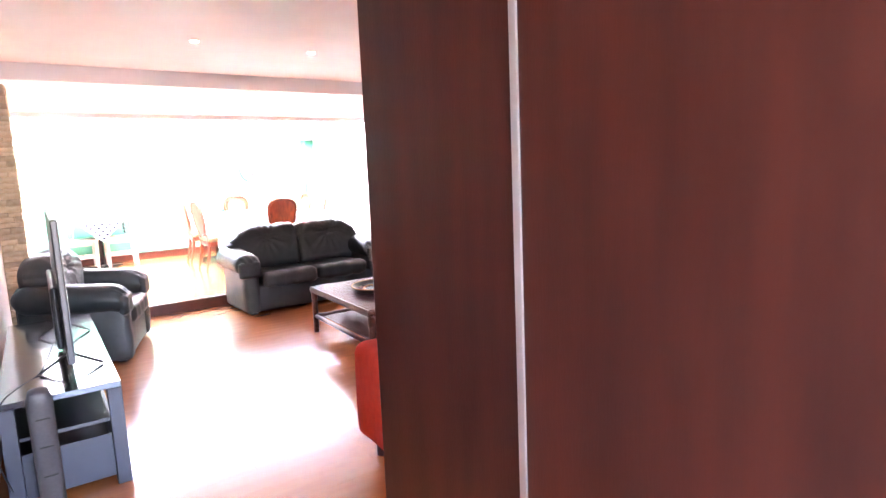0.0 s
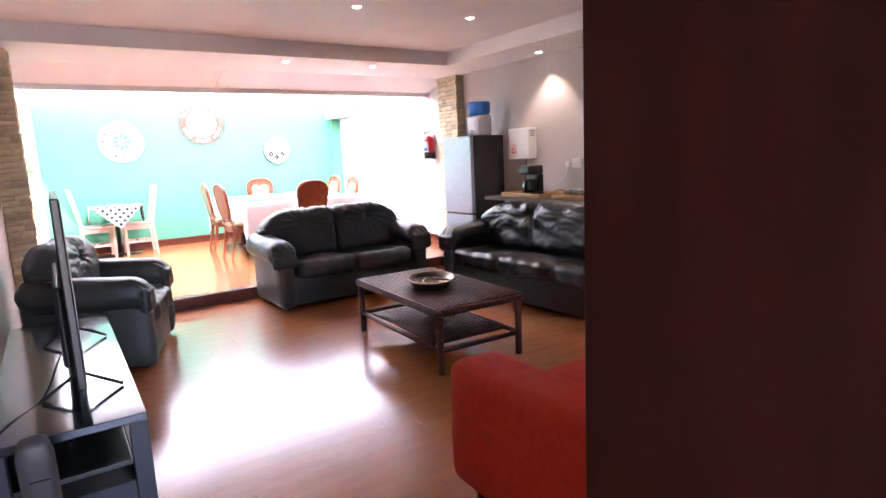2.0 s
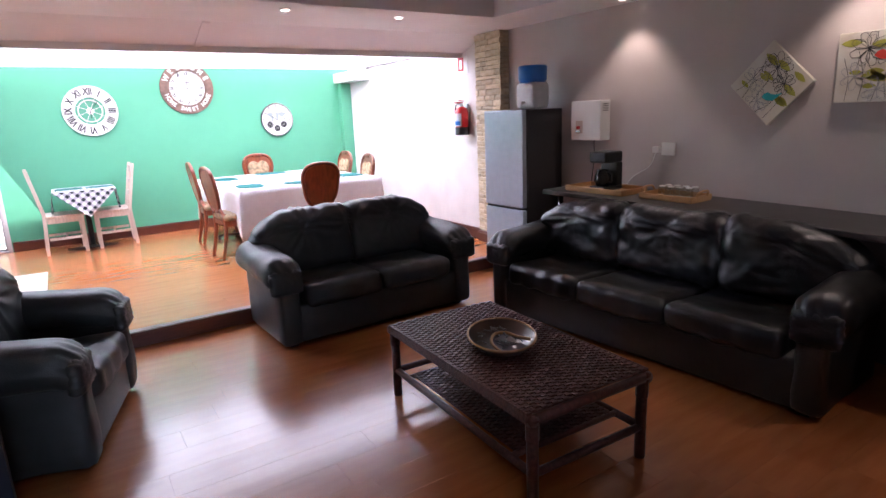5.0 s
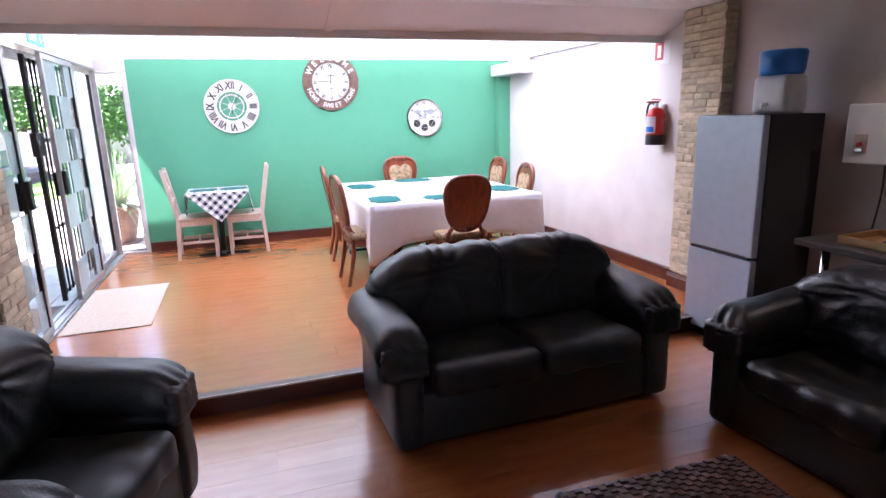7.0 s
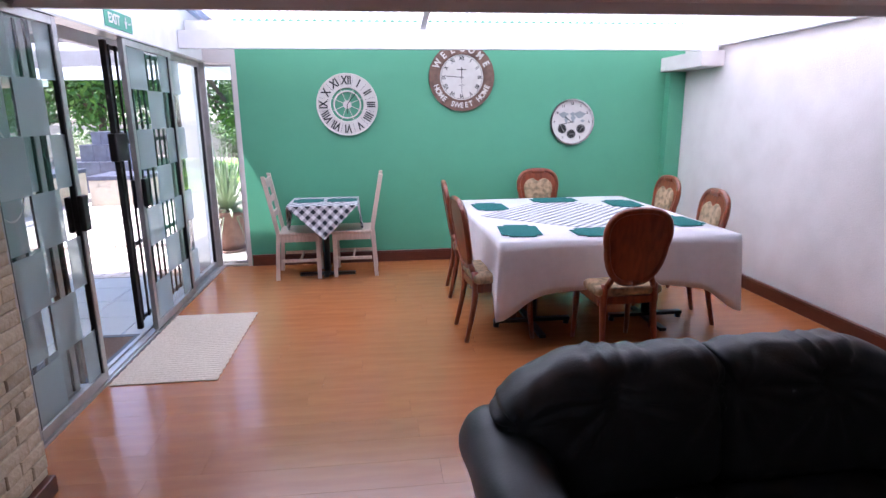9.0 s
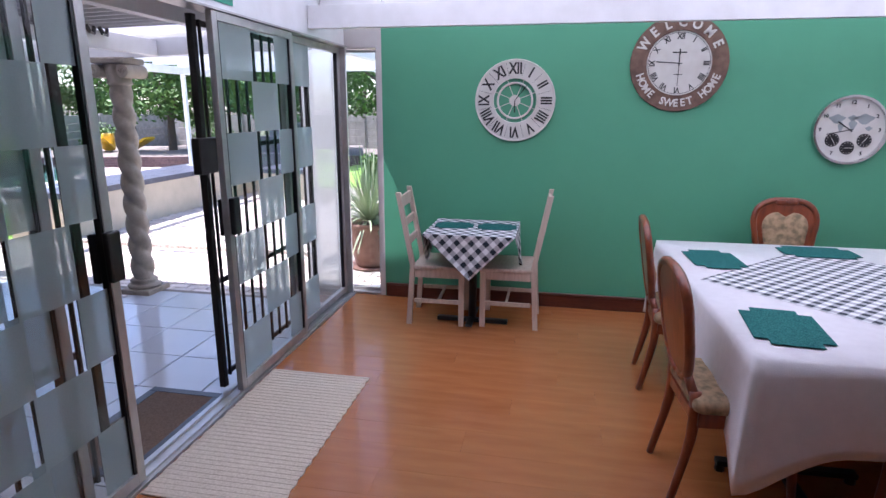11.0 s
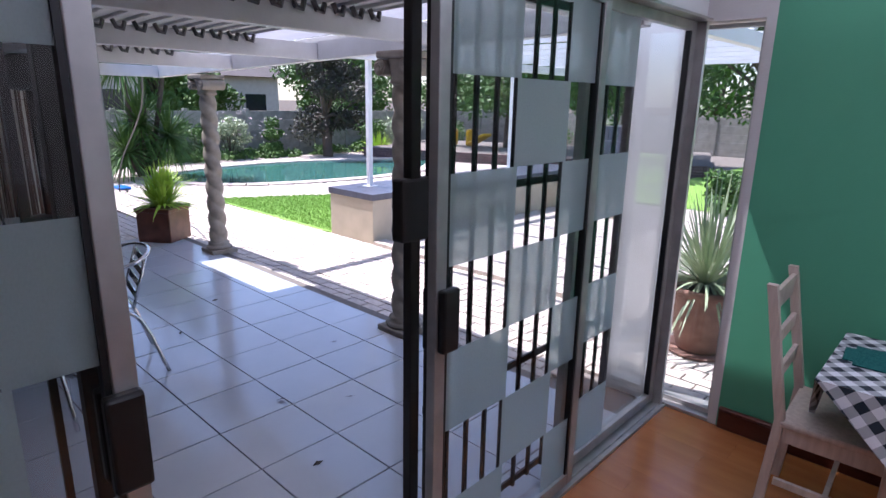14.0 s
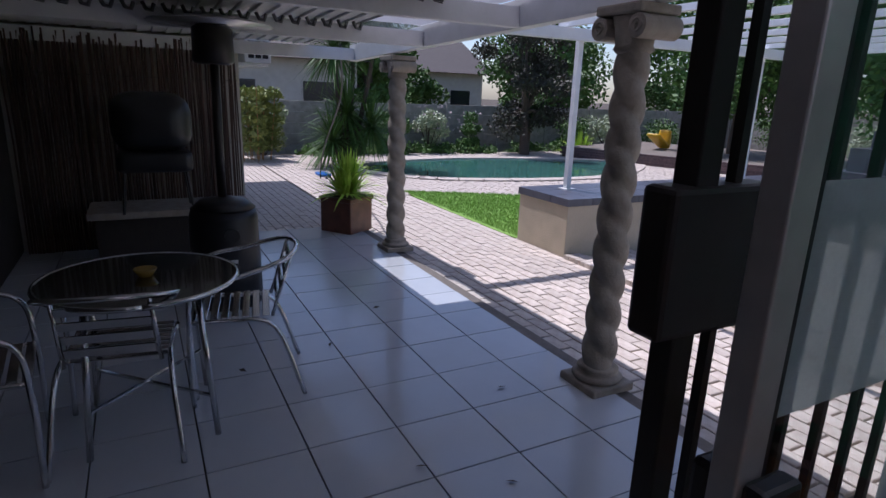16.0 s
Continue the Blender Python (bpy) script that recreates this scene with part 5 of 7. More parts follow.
def extinguisher():
    t = thing("fire_extinguisher", pose(4.862, 6.90, 1.19), "red fire extinguisher with a black base hung on the off-white wall", "fire extinguisher")
    part("cylinder", lathe([(0.03, 0.0), (0.075, 0.02), (0.078, 0.25), (0.06, 0.295), (0.025, 0.315)], 28), REDP, t, smooth=True)
    part("base_band", lathe([(0.0785, 0.0), (0.0795, 0.003), (0.0795, 0.085), (0.0785, 0.088)], 28), BLACK, t, smooth=True)
    bm = bmesh.new()
    for k in range(9):
        a = radians(150 + k * 9)
        b = radians(159 + k * 9)
        vs = [bm.verts.new((0.0792 * math.cos(q), 0.0792 * math.sin(q), z)) for q, z in ((a, 0.10), (b, 0.10), (b, 0.24), (a, 0.24))]
        bm.faces.new(vs)
    part("label", bm, mat("white printed label", (0.55, 0.55, 0.6), 0.5), t)
    bm = bmesh.new()
    for k in range(7):
        a, b = radians(158 + k * 9), radians(167 + k * 9)
        bm.faces.new([bm.verts.new((0.0797 * math.cos(q), 0.0797 * math.sin(q), z)) for q, z in ((a, 0.11), (b, 0.11), (b, 0.155), (a, 0.155))])
    part("label_panel", bm, BLUEP, t)
    part("valve", lathe([(0.018, 0.316), (0.018, 0.35)], 12), STEEL, t)
    part("lever", box(-0.10, 0.02, -0.012, 0.012, 0.352, 0.366, 0.003), REDP, t)
    part("grip", box(-0.09, 0.0, -0.01, 0.01, 0.372, 0.382, 0.003, m=pose(0, 0, 0, 0, 6, 0)), REDP, t)
    part("hose", tube(smooth_path([(0, 0.01, 0.34), (-0.01, 0.08, 0.345), (-0.015, 0.105, 0.26), (-0.01, 0.09, 0.12), (-0.01, 0.085, 0.06)]), 0.009, 8), BLACK, t, smooth=True)
    part("bracket", box(0.06, 0.087, -0.02, 0.02, 0.2, 0.34), STEEL, t)


extinguisher()
t = thing("extinguisher_sign", pose(4.949, 6.97, 1.96), "small red and white fire extinguisher wall sign", "sign")
part("plate", box(-0.004, 0, -0.10, 0.10, -0.095, 0.095, 0.001), WHITEP, t)
part("red_field", box(-0.006, -0.0045, -0.02, 0.09, -0.06, 0.085), REDP, t)
part("symbol", box(-0.0075, -0.0065, 0.01, 0.055, -0.04, 0.06, 0.0003), WHITEP, t)

SIGNG = mat("green sign", (0.02, 0.33, 0.20), 0.4)
t = thing("exit_sign", pose(0.0215, 8.23, 2.165), "green exit sign with white lettering over the sliding door", "sign")
part("plate", box(0, 0.004, -0.21, 0.21, -0.055, 0.055, 0.001), SIGNG, t)
bm = bmesh.new()
add_text(bm, "EXIT", 0.085, pose(0.006, -0.075, 0, 90, 0, 90), 0.0006)
part("lettering", bm, WHITEP, t)
bm = bmesh.new()
m = pose(0.0065, 0.10, 0, 90, 0, 90)
add_box(bm, -0.01, 0.01, -0.035, 0.0, 0, 0.0006, m)
add_box(bm, -0.018, 0.022, 0.0, 0.012, 0, 0.0006, m)
add_box(bm, -0.008, 0.010, 0.018, 0.036, 0, 0.0006, m)
add_box(bm, 0.035, 0.075, -0.004, 0.004, 0, 0.0006, m)
add_box(bm, 0.058, 0.078, 0.002, 0.009, 0, 0.0006, m @ pose(0.02, -0.045, 0, 0, 0, 40))
part("symbol", bm, WHITEP, t)


# mats
def woven_mat(m, l, w, label, material):
    t = thing("floor_mat", m, label, "mat")
    bm = bmesh.new()
    n = int(l / 0.016)
    for i in range(n):
        y = -l / 2 + (i + 0.5) * l / n
        z = 0.006 + 0.001 * (i % 2)
        add_box(bm, -w / 2 + 0.004 * math.sin(i), w / 2 + 0.004 * math.sin(i * 1.3), y - 0.0075, y + 0.0075, 0.001, z)
    part("weave", bm, material, t)


woven_mat(pose(0.375, 7.92, 0.001, 0, 0, 0) , 1.22, 0.62, "rectangular natural jute mat lying inside the sliding doors", MATT)
t = thing("doormat", pose(-0.30, 7.80, -0.02, 0, 0, 0), "brown coir doormat with a dark rubber border outside the door", "mat")
part("border", boxes([(-0.23, 0.23, -0.40, -0.35, 0, 0.014), (-0.23, 0.23, 0.35, 0.40, 0, 0.014), (-0.23, -0.18, -0.35, 0.35, 0, 0.014), (0.18, 0.23, -0.35, 0.35, 0, 0.014)], 0.002), BLACK, t)
part("coir", box(-0.18, 0.18, -0.35, 0.35, 0, 0.012), mat("brown coir", (0.20, 0.13, 0.09), 0.95, scale=120, color2=(0.12, 0.075, 0.05), bump=0.8, bscale=300), t)


# sliding doors, glazing and security gate
def frosting(leaf, x, y0, y1, z0, z1, flip=0):
    w, rows = y1 - y0, 7
    h = (z1 - z0) / rows
    for r in range(rows):
        za, zb = z1 - (r + 1) * h, z1 - r * h
        spans = [(0, 0.42), (0.76, 1.0)] if (r + flip) % 2 == 0 else [(0.40, 0.78)]
        for a, b in spans:
            if y1 > 9.9 and b > 0.6:
                continue
            part("frosted_panel", box(x, x + 0.0012, y0 + a * w, y0 + b * w, za, zb), FROST, leaf)


def leaf_door(name, y0, y1, x, label, flip=0, handle=None, w=0.045):
    t = thing(name, pose(x, 0, 0), label, "door", "aluminium sliding door panels")
    part("stile", box(-0.018, 0.018, y0, y0 + w, 0.02, 2.06, 0.003), ALU, t)
    part("stile", box(-0.018, 0.018, y1 - w, y1, 0.02, 2.06, 0.003), ALU, t)
    part("top_rail", box(-0.018, 0.018, y0 + w, y1 - w, 2.015, 2.06, 0.003), ALU, t)
    part("bottom_rail", box(-0.018, 0.018, y0 + w, y1 - w, 0.02, 0.075, 0.003), ALU, t)
    part("pane", box(-0.003, 0.003, y0 + w, y1 - w, 0.075, 2.015), GLASS, t)
    for y in (y0 + w + 0.0005, y1 - w - 0.0125):
        part("rubber_seal", box(-0.014, 0.014, y, y + 0.012, 0.075, 2.015), BLACK, t, "black rubber glazing seal")
    frosting(t, 0.0032, y0 + w, y1 - w, 0.075, 2.015, flip)
    if handle:
        h = part("handle", box(0.019, 0.05, handle - 0.035, handle + 0.035, 0.93, 1.13, 0.008), BLACK, t, "black pull handle")
        part("handle_back", box(-0.05, -0.019, handle - 0.03, handle + 0.03, 0.92, 1.12, 0.008), BLACK, t)
    return t


etched = leaf_door("sliding_door_panel", 6.31, 7.17, -0.03, "fixed aluminium-framed glass panel with frosted squares", 0)
leaf_door("sliding_door_panel", 6.64, 7.39, 0.022, "open sliding glass door leaf with frosted squares and black handle", 0, 7.355)
leaf_door("sliding_door_panel", 8.205, 9.11, 0.022, "closed sliding glass door leaf with frosted squares and black handle", 0, 8.245)
leaf_door("sliding_door_panel", 9.06, NY - 0.03, -0.03, "fixed glass panel with frosted squares beside the corner", 0)
bm = bmesh.new()
for cy, cz, r, a0, a1 in ((6.82, 1.38, 0.10, 0, 290), (6.86, 1.22, 0.12, 120, 430), (6.78, 1.30, 0.055, 60, 300)):
    pts = [(0.0062, cy + r * math.cos(radians(a)), cz + 1.25 * r * math.sin(radians(a))) for a in range(a0, a1, 12)]
    add_tube(bm, pts, 0.004, 5)
part("etched_scroll", bm, WHITEP, etched, "white etched scroll ornament")
structure("door_track", boxes([(-0.075, 0.055, 6.30, NY, -0.010, 0.006), (-0.045, -0.035, 6.30, NY, 0.006, 0.018), (0.016, 0.026, 6.30, NY, 0.006, 0.018), (0.05, 0.055, 6.30, NY, 0.006, 0.014)]), ALU, "aluminium sliding door track")
structure("door_head", boxes([(-0.075, 0.05, 6.30, NY, 2.062, 2.074)], 0.001), ALU)
structure("door_jamb", box(-0.06, 0.035, NY - 0.029, NY - 0.001, 0.008, 2.06, 0.002), ALU)
nw = thing("side_window", pose(0, 0, 0), "narrow clear glass side window between the doors and green wall", "window")
part("frame", boxes([(-0.02, 0.0, NY + 0.05, NY + 0.08, 0.02, 2.05), (0.265, 0.284, NY + 0.05, NY + 0.08, 0.02, 2.05), (0.0, 0.265, NY + 0.05, NY + 0.08, 0.02, 0.045), (0.0, 0.265, NY + 0.05, NY + 0.08, 2.03, 2.05)]), ALU, nw)
part("pane", box(0.0, 0.265, NY + 0.063, NY + 0.067, 0.045, 2.03), GLASS, nw)
structure("window_sill", box(-0.06, 0.285, NY + 0.001, NY + 0.2, -0.02, 0.018, 0.003), ALU)


def gate(y0, y1, lead, label, lock=True):
    t = thing("security_gate", pose(-0.10, 0, 0), label, "gate", "folding security gates")
    n = max(2, round((y1 - y0) / 0.105))
    for i in range(n + 1):
        y = y0 + (y1 - y0) * i / n
        part("bar", box(-0.007, 0.007, y - 0.007, y + 0.007, 0.06, 2.03), DARKSTEEL, t)
    for z in (0.06, 0.62, 1.36, 2.0):
        part("rail", box(-0.0165, -0.0075, y0, y1, z, z + 0.03), DARKSTEEL, t)
    part("lead_stile", box(-0.018, 0.018, lead - 0.02, lead + 0.02, 0.02, 2.05, 0.003), DARKSTEEL, t)
    if lock:
        part("lock_box", box(-0.026, 0.026, lead - 0.06, lead + 0.13, 1.25, 1.44, 0.008), DARKSTEEL, t)
    part("end_stile", box(-0.015, 0.015, (y1 if lead < y1 - 0.1 else y0) - 0.015, (y1 if lead < y1 - 0.1 else y0) + 0.015, 0.02, 2.05, 0.003), DARKSTEEL, t)


gate(8.31, 9.6, 8.24, "folded-back dark steel security gate behind the glass doors")
gate(6.72, 7.28, 7.345, "folded-back dark steel security gate by the stone pillar", False)

# ---- patio and garden ----
GZ = -0.05
structure("patio_base", box(-6.15, -0.08, 5.0, 9.845, -0.3, -0.028), GROUT, "dark grout bed of the tiled patio")
structure("patio_kerb", box(-6.17, 0.4, 9.848, 9.96, -0.3, -0.034, 0.004), SAND)
structure("paving_base", boxes([(-14.6, 6, 9.965, 30, -0.3, -0.078), (-14.6, -6.18, 4.0, 9.965, -0.3, -0.078)]), SAND, "sandy bed under the brick paving")
# Wall colour is darkened to carry the shade under the patio roof.
structure("wall_house_patio", box(-6.2, -0.2, 6.3, 6.6, -0.3, 2.7), mat("shaded house wall", (0.06, 0.048, 0.042), 0.8, bump=0.2), "plastered house wall with patio shade put into its dark brown")
structure("wall_house_wing", box(-9.2, -6.0, 5.0, 8.6, -0.3, 2.9), CREAMW, "cream plastered house wing wall")
structure("roof_eave", box(-11.4, -6.0, 4.6, 9.62, 2.75, 2.87), ROOFD)
structure("wall_outer_white", box(-0.42, -0.13, 10.22, 10.4, -0.3, 2.09), WHITE, "sunlit white outer wall pier")


def blob_outline(cx, cy, rx, ry, n=40, k=0.12, ph=0.0):
    return [(cx + rx * math.cos(a) * (1 + k * math.sin(2 * a + ph)), cy + ry * math.sin(a) * (1 + k * math.cos(3 * a + ph))) for a in [2 * math.pi * i / n for i in range(n)]]


def flat(pts, z, z2):
    bm = bmesh.new()
    a = [bm.verts.new((x, y, z)) for x, y in pts]
    b = [bm.verts.new((x, y, z2)) for x, y in pts]
    bm.faces.new(a[::-1])
    bm.faces.new(b)
    for i in range(len(pts)):
        bm.faces.new((a[i], a[(i + 1) % len(pts)], b[(i + 1) % len(pts)], b[i]))
    return bm


pool = blob_outline(-11.0, 15.3, 1.75, 3.7, 44, 0.10, 0.8)
structure("pool_water", flat(pool, -0.2, -0.062), WATER, "green-blue swimming pool water")
bm = bmesh.new()
for i in range(len(pool)):
    p, q = Vector((*pool[i], 0)), Vector((*pool[(i + 1) % len(pool)], 0))
    d = (q - p).normalized()
    nrm = Vector((d.y, -d.x, 0))
    vs = [p + d * 0.004, q - d * 0.004, q - d * 0.004 + nrm * 0.30, p + d * 0.004 + nrm * 0.30]
    lo = [bm.verts.new((v.x, v.y, -0.1)) for v in vs]
    hi = [bm.verts.new((v.x, v.y, -0.025)) for v in vs]
    bm.faces.new(hi)
    for k in range(4):
        bm.faces.new((lo[k], lo[(k + 1) % 4], hi[(k + 1) % 4], hi[k]))
structure("pool_coping", bm, BRICKP, "pale brick coping round the pool")
lawn_pts = [(-8.45, 11.55), (-7.8, 11.47), (-6.5, 11.45), (-5.2, 11.45), (-5.03, 11.47), (-5.03, 17.5), (-6.0, 17.5), (-6.5, 15.8), (-7.05, 14.4), (-7.55, 13.2), (-7.9, 12.6), (-8.25, 11.95)]
structure("lawn", flat(lawn_pts, -0.2, -0.045), GRASS, "bright green mown lawn")
structure("lawn_far", boxes([(-4.0, 12.0, 17.0, 27.5, -0.2, -0.04)]), GRASS, "green lawn beyond the paving")


def grass_tufts(pts, n, seed):
    r = random.Random(seed)
    bm = bmesh.new()
    x0, x1 = min(p[0] for p in pts), max(p[0] for p in pts)
    y0, y1 = min(p[1] for p in pts), max(p[1] for p in pts)
    for _ in range(n):
        x, y = r.uniform(x0, x1), r.uniform(y0, y1)
        if y < 11.5 or x < -8.5 + 0.52 * (y - 11.5):
            continue
        a, h = r.uniform(0, 6.28), r.uniform(0.02, 0.045)
        c, s = math.cos(a), math.sin(a)
        v = [bm.verts.new(q) for q in ((x - 0.006 * s, y + 0.006 * c, -0.046), (x + 0.006 * s, y - 0.006 * c, -0.046), (x + h * 0.5 * c, y + h * 0.5 * s, -0.046 + h))]
        bm.faces.new(v)
    return bm


tagged(part("lawn_grass", grass_tufts(lawn_pts, 60000, 2), GRASS), "short blades of green lawn grass", "grass", kind="stuff")


# planter wall with posts
def planter(x0, x1, y0, y1, top, label):
    t = thing("planter_wall", pose(0, 0, 0), label, "low wall")
    part("body", box(x0, x1, y0, y1, -0.1, top - 0.075, 0.004), BEIGE, t)
    n = max(1, round((y1 - y0) / 0.33))
    m = max(1, round((x1 - x0) / 0.33))
    for i in range(n):
        for j in range(m):
            a, b = y0 - 0.02 + (y1 - y0 + 0.04) * i / n, y0 - 0.02 + (y1 - y0 + 0.04) * (i + 1) / n
            c, d = x0 - 0.02 + (x1 - x0 + 0.04) * j / m, x0 - 0.02 + (x1 - x0 + 0.04) * (j + 1) / m
            part("cap_tile", box(c + 0.003, d - 0.003, a + 0.003, b - 0.003, top - 0.075, top), SLATE, t)
    return t


planter(-5.0, -4.15, 11.46, 16.3, 0.56, "beige plastered low wall capped with blue-grey slate tiles")
planter(-3.6, -2.6, 15.2, 16.2, 0.50, "short beige plastered low wall with slate capping")
t = thing("slate_steps", pose(0, 0, 0), "blue-grey slate-tiled stepped block beside the low wall", "steps")
for i, (x0, x1, z0, z1) in enumerate(((-4.9, -3.3, -0.08, 0.62), (-4.7, -3.6, 0.62, 0.98), (-4.5, -3.9, 0.98, 1.25))):
    n = 5 - i
    for k in range(n):
        a, b = x0 + (x1 - x0) * k / n, x0 + (x1 - x0) * (k + 1) / n
        part("tile_block", box(a + 0.003, b - 0.003, 17.2 + 0.15 * i, 18.4, z0, z1 - 0.003), SLATE, t)
for x, y in ((-4.73, 11.9), (-4.78, 15.0)):
    t = thing("pergola_post", pose(x, y, 0.56), "slim white steel post standing on the low wall", "post", "white pergola posts")
    part("shaft", tube([(0, 0, 0), (0, 0, 1.62)], 0.042, 4), WHITE, t)
    part("base_plate", box(-0.07, 0.07, -0.07, 0.07, 0, 0.008), WHITE, t)


# twisted columns
def twisted_column(x, y, label, tall=1.0):
    t = thing("twisted_column", pose(x, y, -0.02) @ Matrix.Diagonal((1, 1, tall, 1)), label, "column", "twisted concrete columns")
    bm = bmesh.new()
    rings = []
    seg, lev = 28, 110
    for j in range(lev + 1):
        z = 0.13 + 1.66 * j / lev
        f = j / lev
        base = 0.088 - 0.010 * f
        ring_ = []
        for k in range(seg):
            a = 2 * math.pi * k / seg
            w = abs(math.sin((a + z * 17.0)))
            r = base * (0.80 + 0.32 * w ** 0.8)
            ring_.append(bm.verts.new((r * math.cos(a), r * math.sin(a), z)))
        rings.append(ring_)
    for a, b in zip(rings, rings[1:]):
        for k in range(seg):
            bm.faces.new((a[k], a[(k + 1) % seg], b[(k + 1) % seg], b[k]))
    part("shaft", bm, CONC, t, smooth=True)
    part("plinth", box(-0.145, 0.145, -0.145, 0.145, 0, 0.05, 0.01), CONC, t)
    part("base_ring", lathe([(0.13, 0.05), (0.14, 0.07), (0.125, 0.085), (0.105, 0.095), (0.115, 0.115), (0.09, 0.14)], 28), CONC, t, smooth=True)
    c = part("capital", lathe([(0.08, 1.78), (0.10, 1.80), (0.09, 1.82), (0.10, 1.90), (0.115, 1.95)], 24), CONC, t, smooth=True)
    part("abacus", box(-0.15, 0.15, -0.13, 0.13, 1.952, 2.0, 0.01), CONC, c)
    for sx in (-1, 1):
        part("volute", lathe([(0.055, -0.12), (0.055, 0.12)], 18, pose(sx * 0.125, 0, 1.895, 90)), CONC, c, smooth=False)
        for sy in (-1, 1):
            part("volute_eye", tube([(sx * 0.125 + 0.035 * math.cos(a) * (1 - a / 14), sy * 0.122, 1.895 + 0.035 * math.sin(a) * (1 - a / 14)) for a in [k * 0.5 for k in range(22)]], 0.008, 5), CONC, c)


twisted_column(-1.84, 9.83, "weathered beige concrete twisted column with scroll capital beside the doors")
twisted_column(-4.95, 9.90, "weathered beige concrete twisted column with scroll capital beside a potted shrub", 0.95)

# pergola
t = thing("pergola", pose(0, 0, 0, 0, -1.6, 0), "white steel pergola with closed aluminium louvres over the patio", "pergola")
part("front_beam", box(-6.0, -0.1, 9.79, 9.875, 2.03, 2.199, 0.004), WHITE, t)
part("gutter", box(-6.0, -0.95, 9.88, 9.965, 2.08, 2.17, 0.01), WHITE, t)
part("clear_strip", box(-5.95, -4.15, 9.30, 9.785, 2.20, 2.206), GLASS, t)
part("roof_strip", box(-4.149, -0.03, 9.24, 9.785, 2.20, 2.206), SHEET, t)
for x in (-5.85, -4.12, -2.75, -1.4, -0.2):
    part("rafter", box(x - 0.03, x + 0.03, 6.62, 9.785, 2.03, 2.15, 0.003), WHITE, t)
n = 22
for k in range(n):
    y = 6.70 + k * 0.12
    bm = bmesh.new()
    add_box(bm, -5.95, -0.034, -0.064, 0.064, -0.003, 0.003, pose(0, y, 2.185, 9))
    add_box(bm, -5.95, -0.034, 0.05, 0.062, -0.02, -0.0035, pose(0, y, 2.185, 9))
    part("louvre", bm, WHITE, t)
    for x in (-4.12, -2.75, -1.4, -0.2):
        c = part("louvre_clip", tube([(x + 0.042, y - 0.04, 2.172), (x + 0.046, y - 0.02, 2.128), (x + 0.046, y + 0.015, 2.122), (x + 0.042, y + 0.03, 2.165)], 0.014, 6), CLIP, t)
t = thing("side_pergola", pose(0, 0, 0), "white timber pergola extension with broad slats over the paving", "pergola")
part("beam", box(-4.72, -4.64, 9.95, 16.4, 2.14, 2.26, 0.004), WHITE, t)
part("beam", box(-0.50, -0.42, 10.35, 16.4, 2.14, 2.26, 0.004), WHITE, t)
for k in range(9):
    y = 11.0 + k * 0.65
    part("slat", box(-4.8, -0.4, y, y + 0.05, 2.262, 2.32, 0.003), WHITE, t)


# boundary wall of precast panels
def precast(x, y, rz, bays, label):
    t = thing("boundary_wall", pose(x, y, -0.17, 0, 0, rz), label, "wall")
    for i in range(bays + 1):
        part("post", box(i * 1.85 - 0.06, i * 1.85 + 0.06, -0.06, 0.06, 0, 1.50, 0.006), WALLC, t)
        if i < bays:
            for k in range(5):
                part("panel", box(i * 1.85 + 0.062, i * 1.85 + 1.788, -0.025, 0.025, 0.02 + k * 0.285, 0.02 + k * 0.285 + 0.279, 0.006), WALLC, t)


precast(-15.4, 3.0, 90, 14, "grey precast concrete panel wall behind garden shrubs")
precast(-15.4, 29.0, 0, 14, "grey precast concrete panel wall across the far lawn")


# plants
def blades(n, length, width, up, seed, base=0.03, droop=0.5, seg=5):
    r = random.Random(seed)
    bm = bmesh.new()
    for i in range(n):
        a = r.uniform(0, 6.283)
        el = radians(r.uniform(*up))
        L = length * r.uniform(0.65, 1.1)
        w = width * r.uniform(0.7, 1.2)
        d = Vector((math.cos(a) * math.cos(el), math.sin(a) * math.cos(el), math.sin(el)))
        side = Vector((-math.sin(a), math.cos(a), 0))
        p = Vector((math.cos(a) * base * r.random(), math.sin(a) * base * r.random(), 0))
        prev = None
        for s in range(seg + 1):
            f = s / seg
            q = p + d * L * f + Vector((0, 0, -droop * L * f * f * math.cos(el)))
            ww = w * (0.6 + 0.4 * math.sin(min(1, f * 2) * 1.57)) * (1 - f ** 3 * 0.96)
            fold = Vector((0, 0, ww * 0.25))
            row = [bm.verts.new(q - side * ww + fold), bm.verts.new(q), bm.verts.new(q + side * ww + fold)]
            if prev:
                bm.faces.new((prev[0], prev[1], row[1], row[0]))
                bm.faces.new((prev[1], prev[2], row[2], row[1]))
            prev = row
    return bm


def moved(bm, v):
    for p in bm.verts:
        p.co += Vector(v)
    return bm


t = thing("potted_plant", pose(-5.93, 9.70, -0.02, 0, 0, 35), "bright yellow-green strap-leaved shrub in a square brown glazed pot", "potted plant")
part("pot", merge(box(-0.21, 0.21, -0.21, 0.21, 0, 0.40, 0.012), box(-0.225, 0.225, -0.225, 0.225, 0.36, 0.41, 0.01)), POT, t)
part("soil", box(-0.18, 0.18, -0.18, 0.18, 0.405, 0.415), SOIL, t)
part("foliage", merge(moved(blades(170, 0.46, 0.016, (5, 85), 5, 0.12, 0.35), (0, 0, 0.42)), moved(blades(110, 0.36, 0.014, (25, 88), 6, 0.10, 0.3), (0.0, 0.03, 0.60))), LEAF3, t)

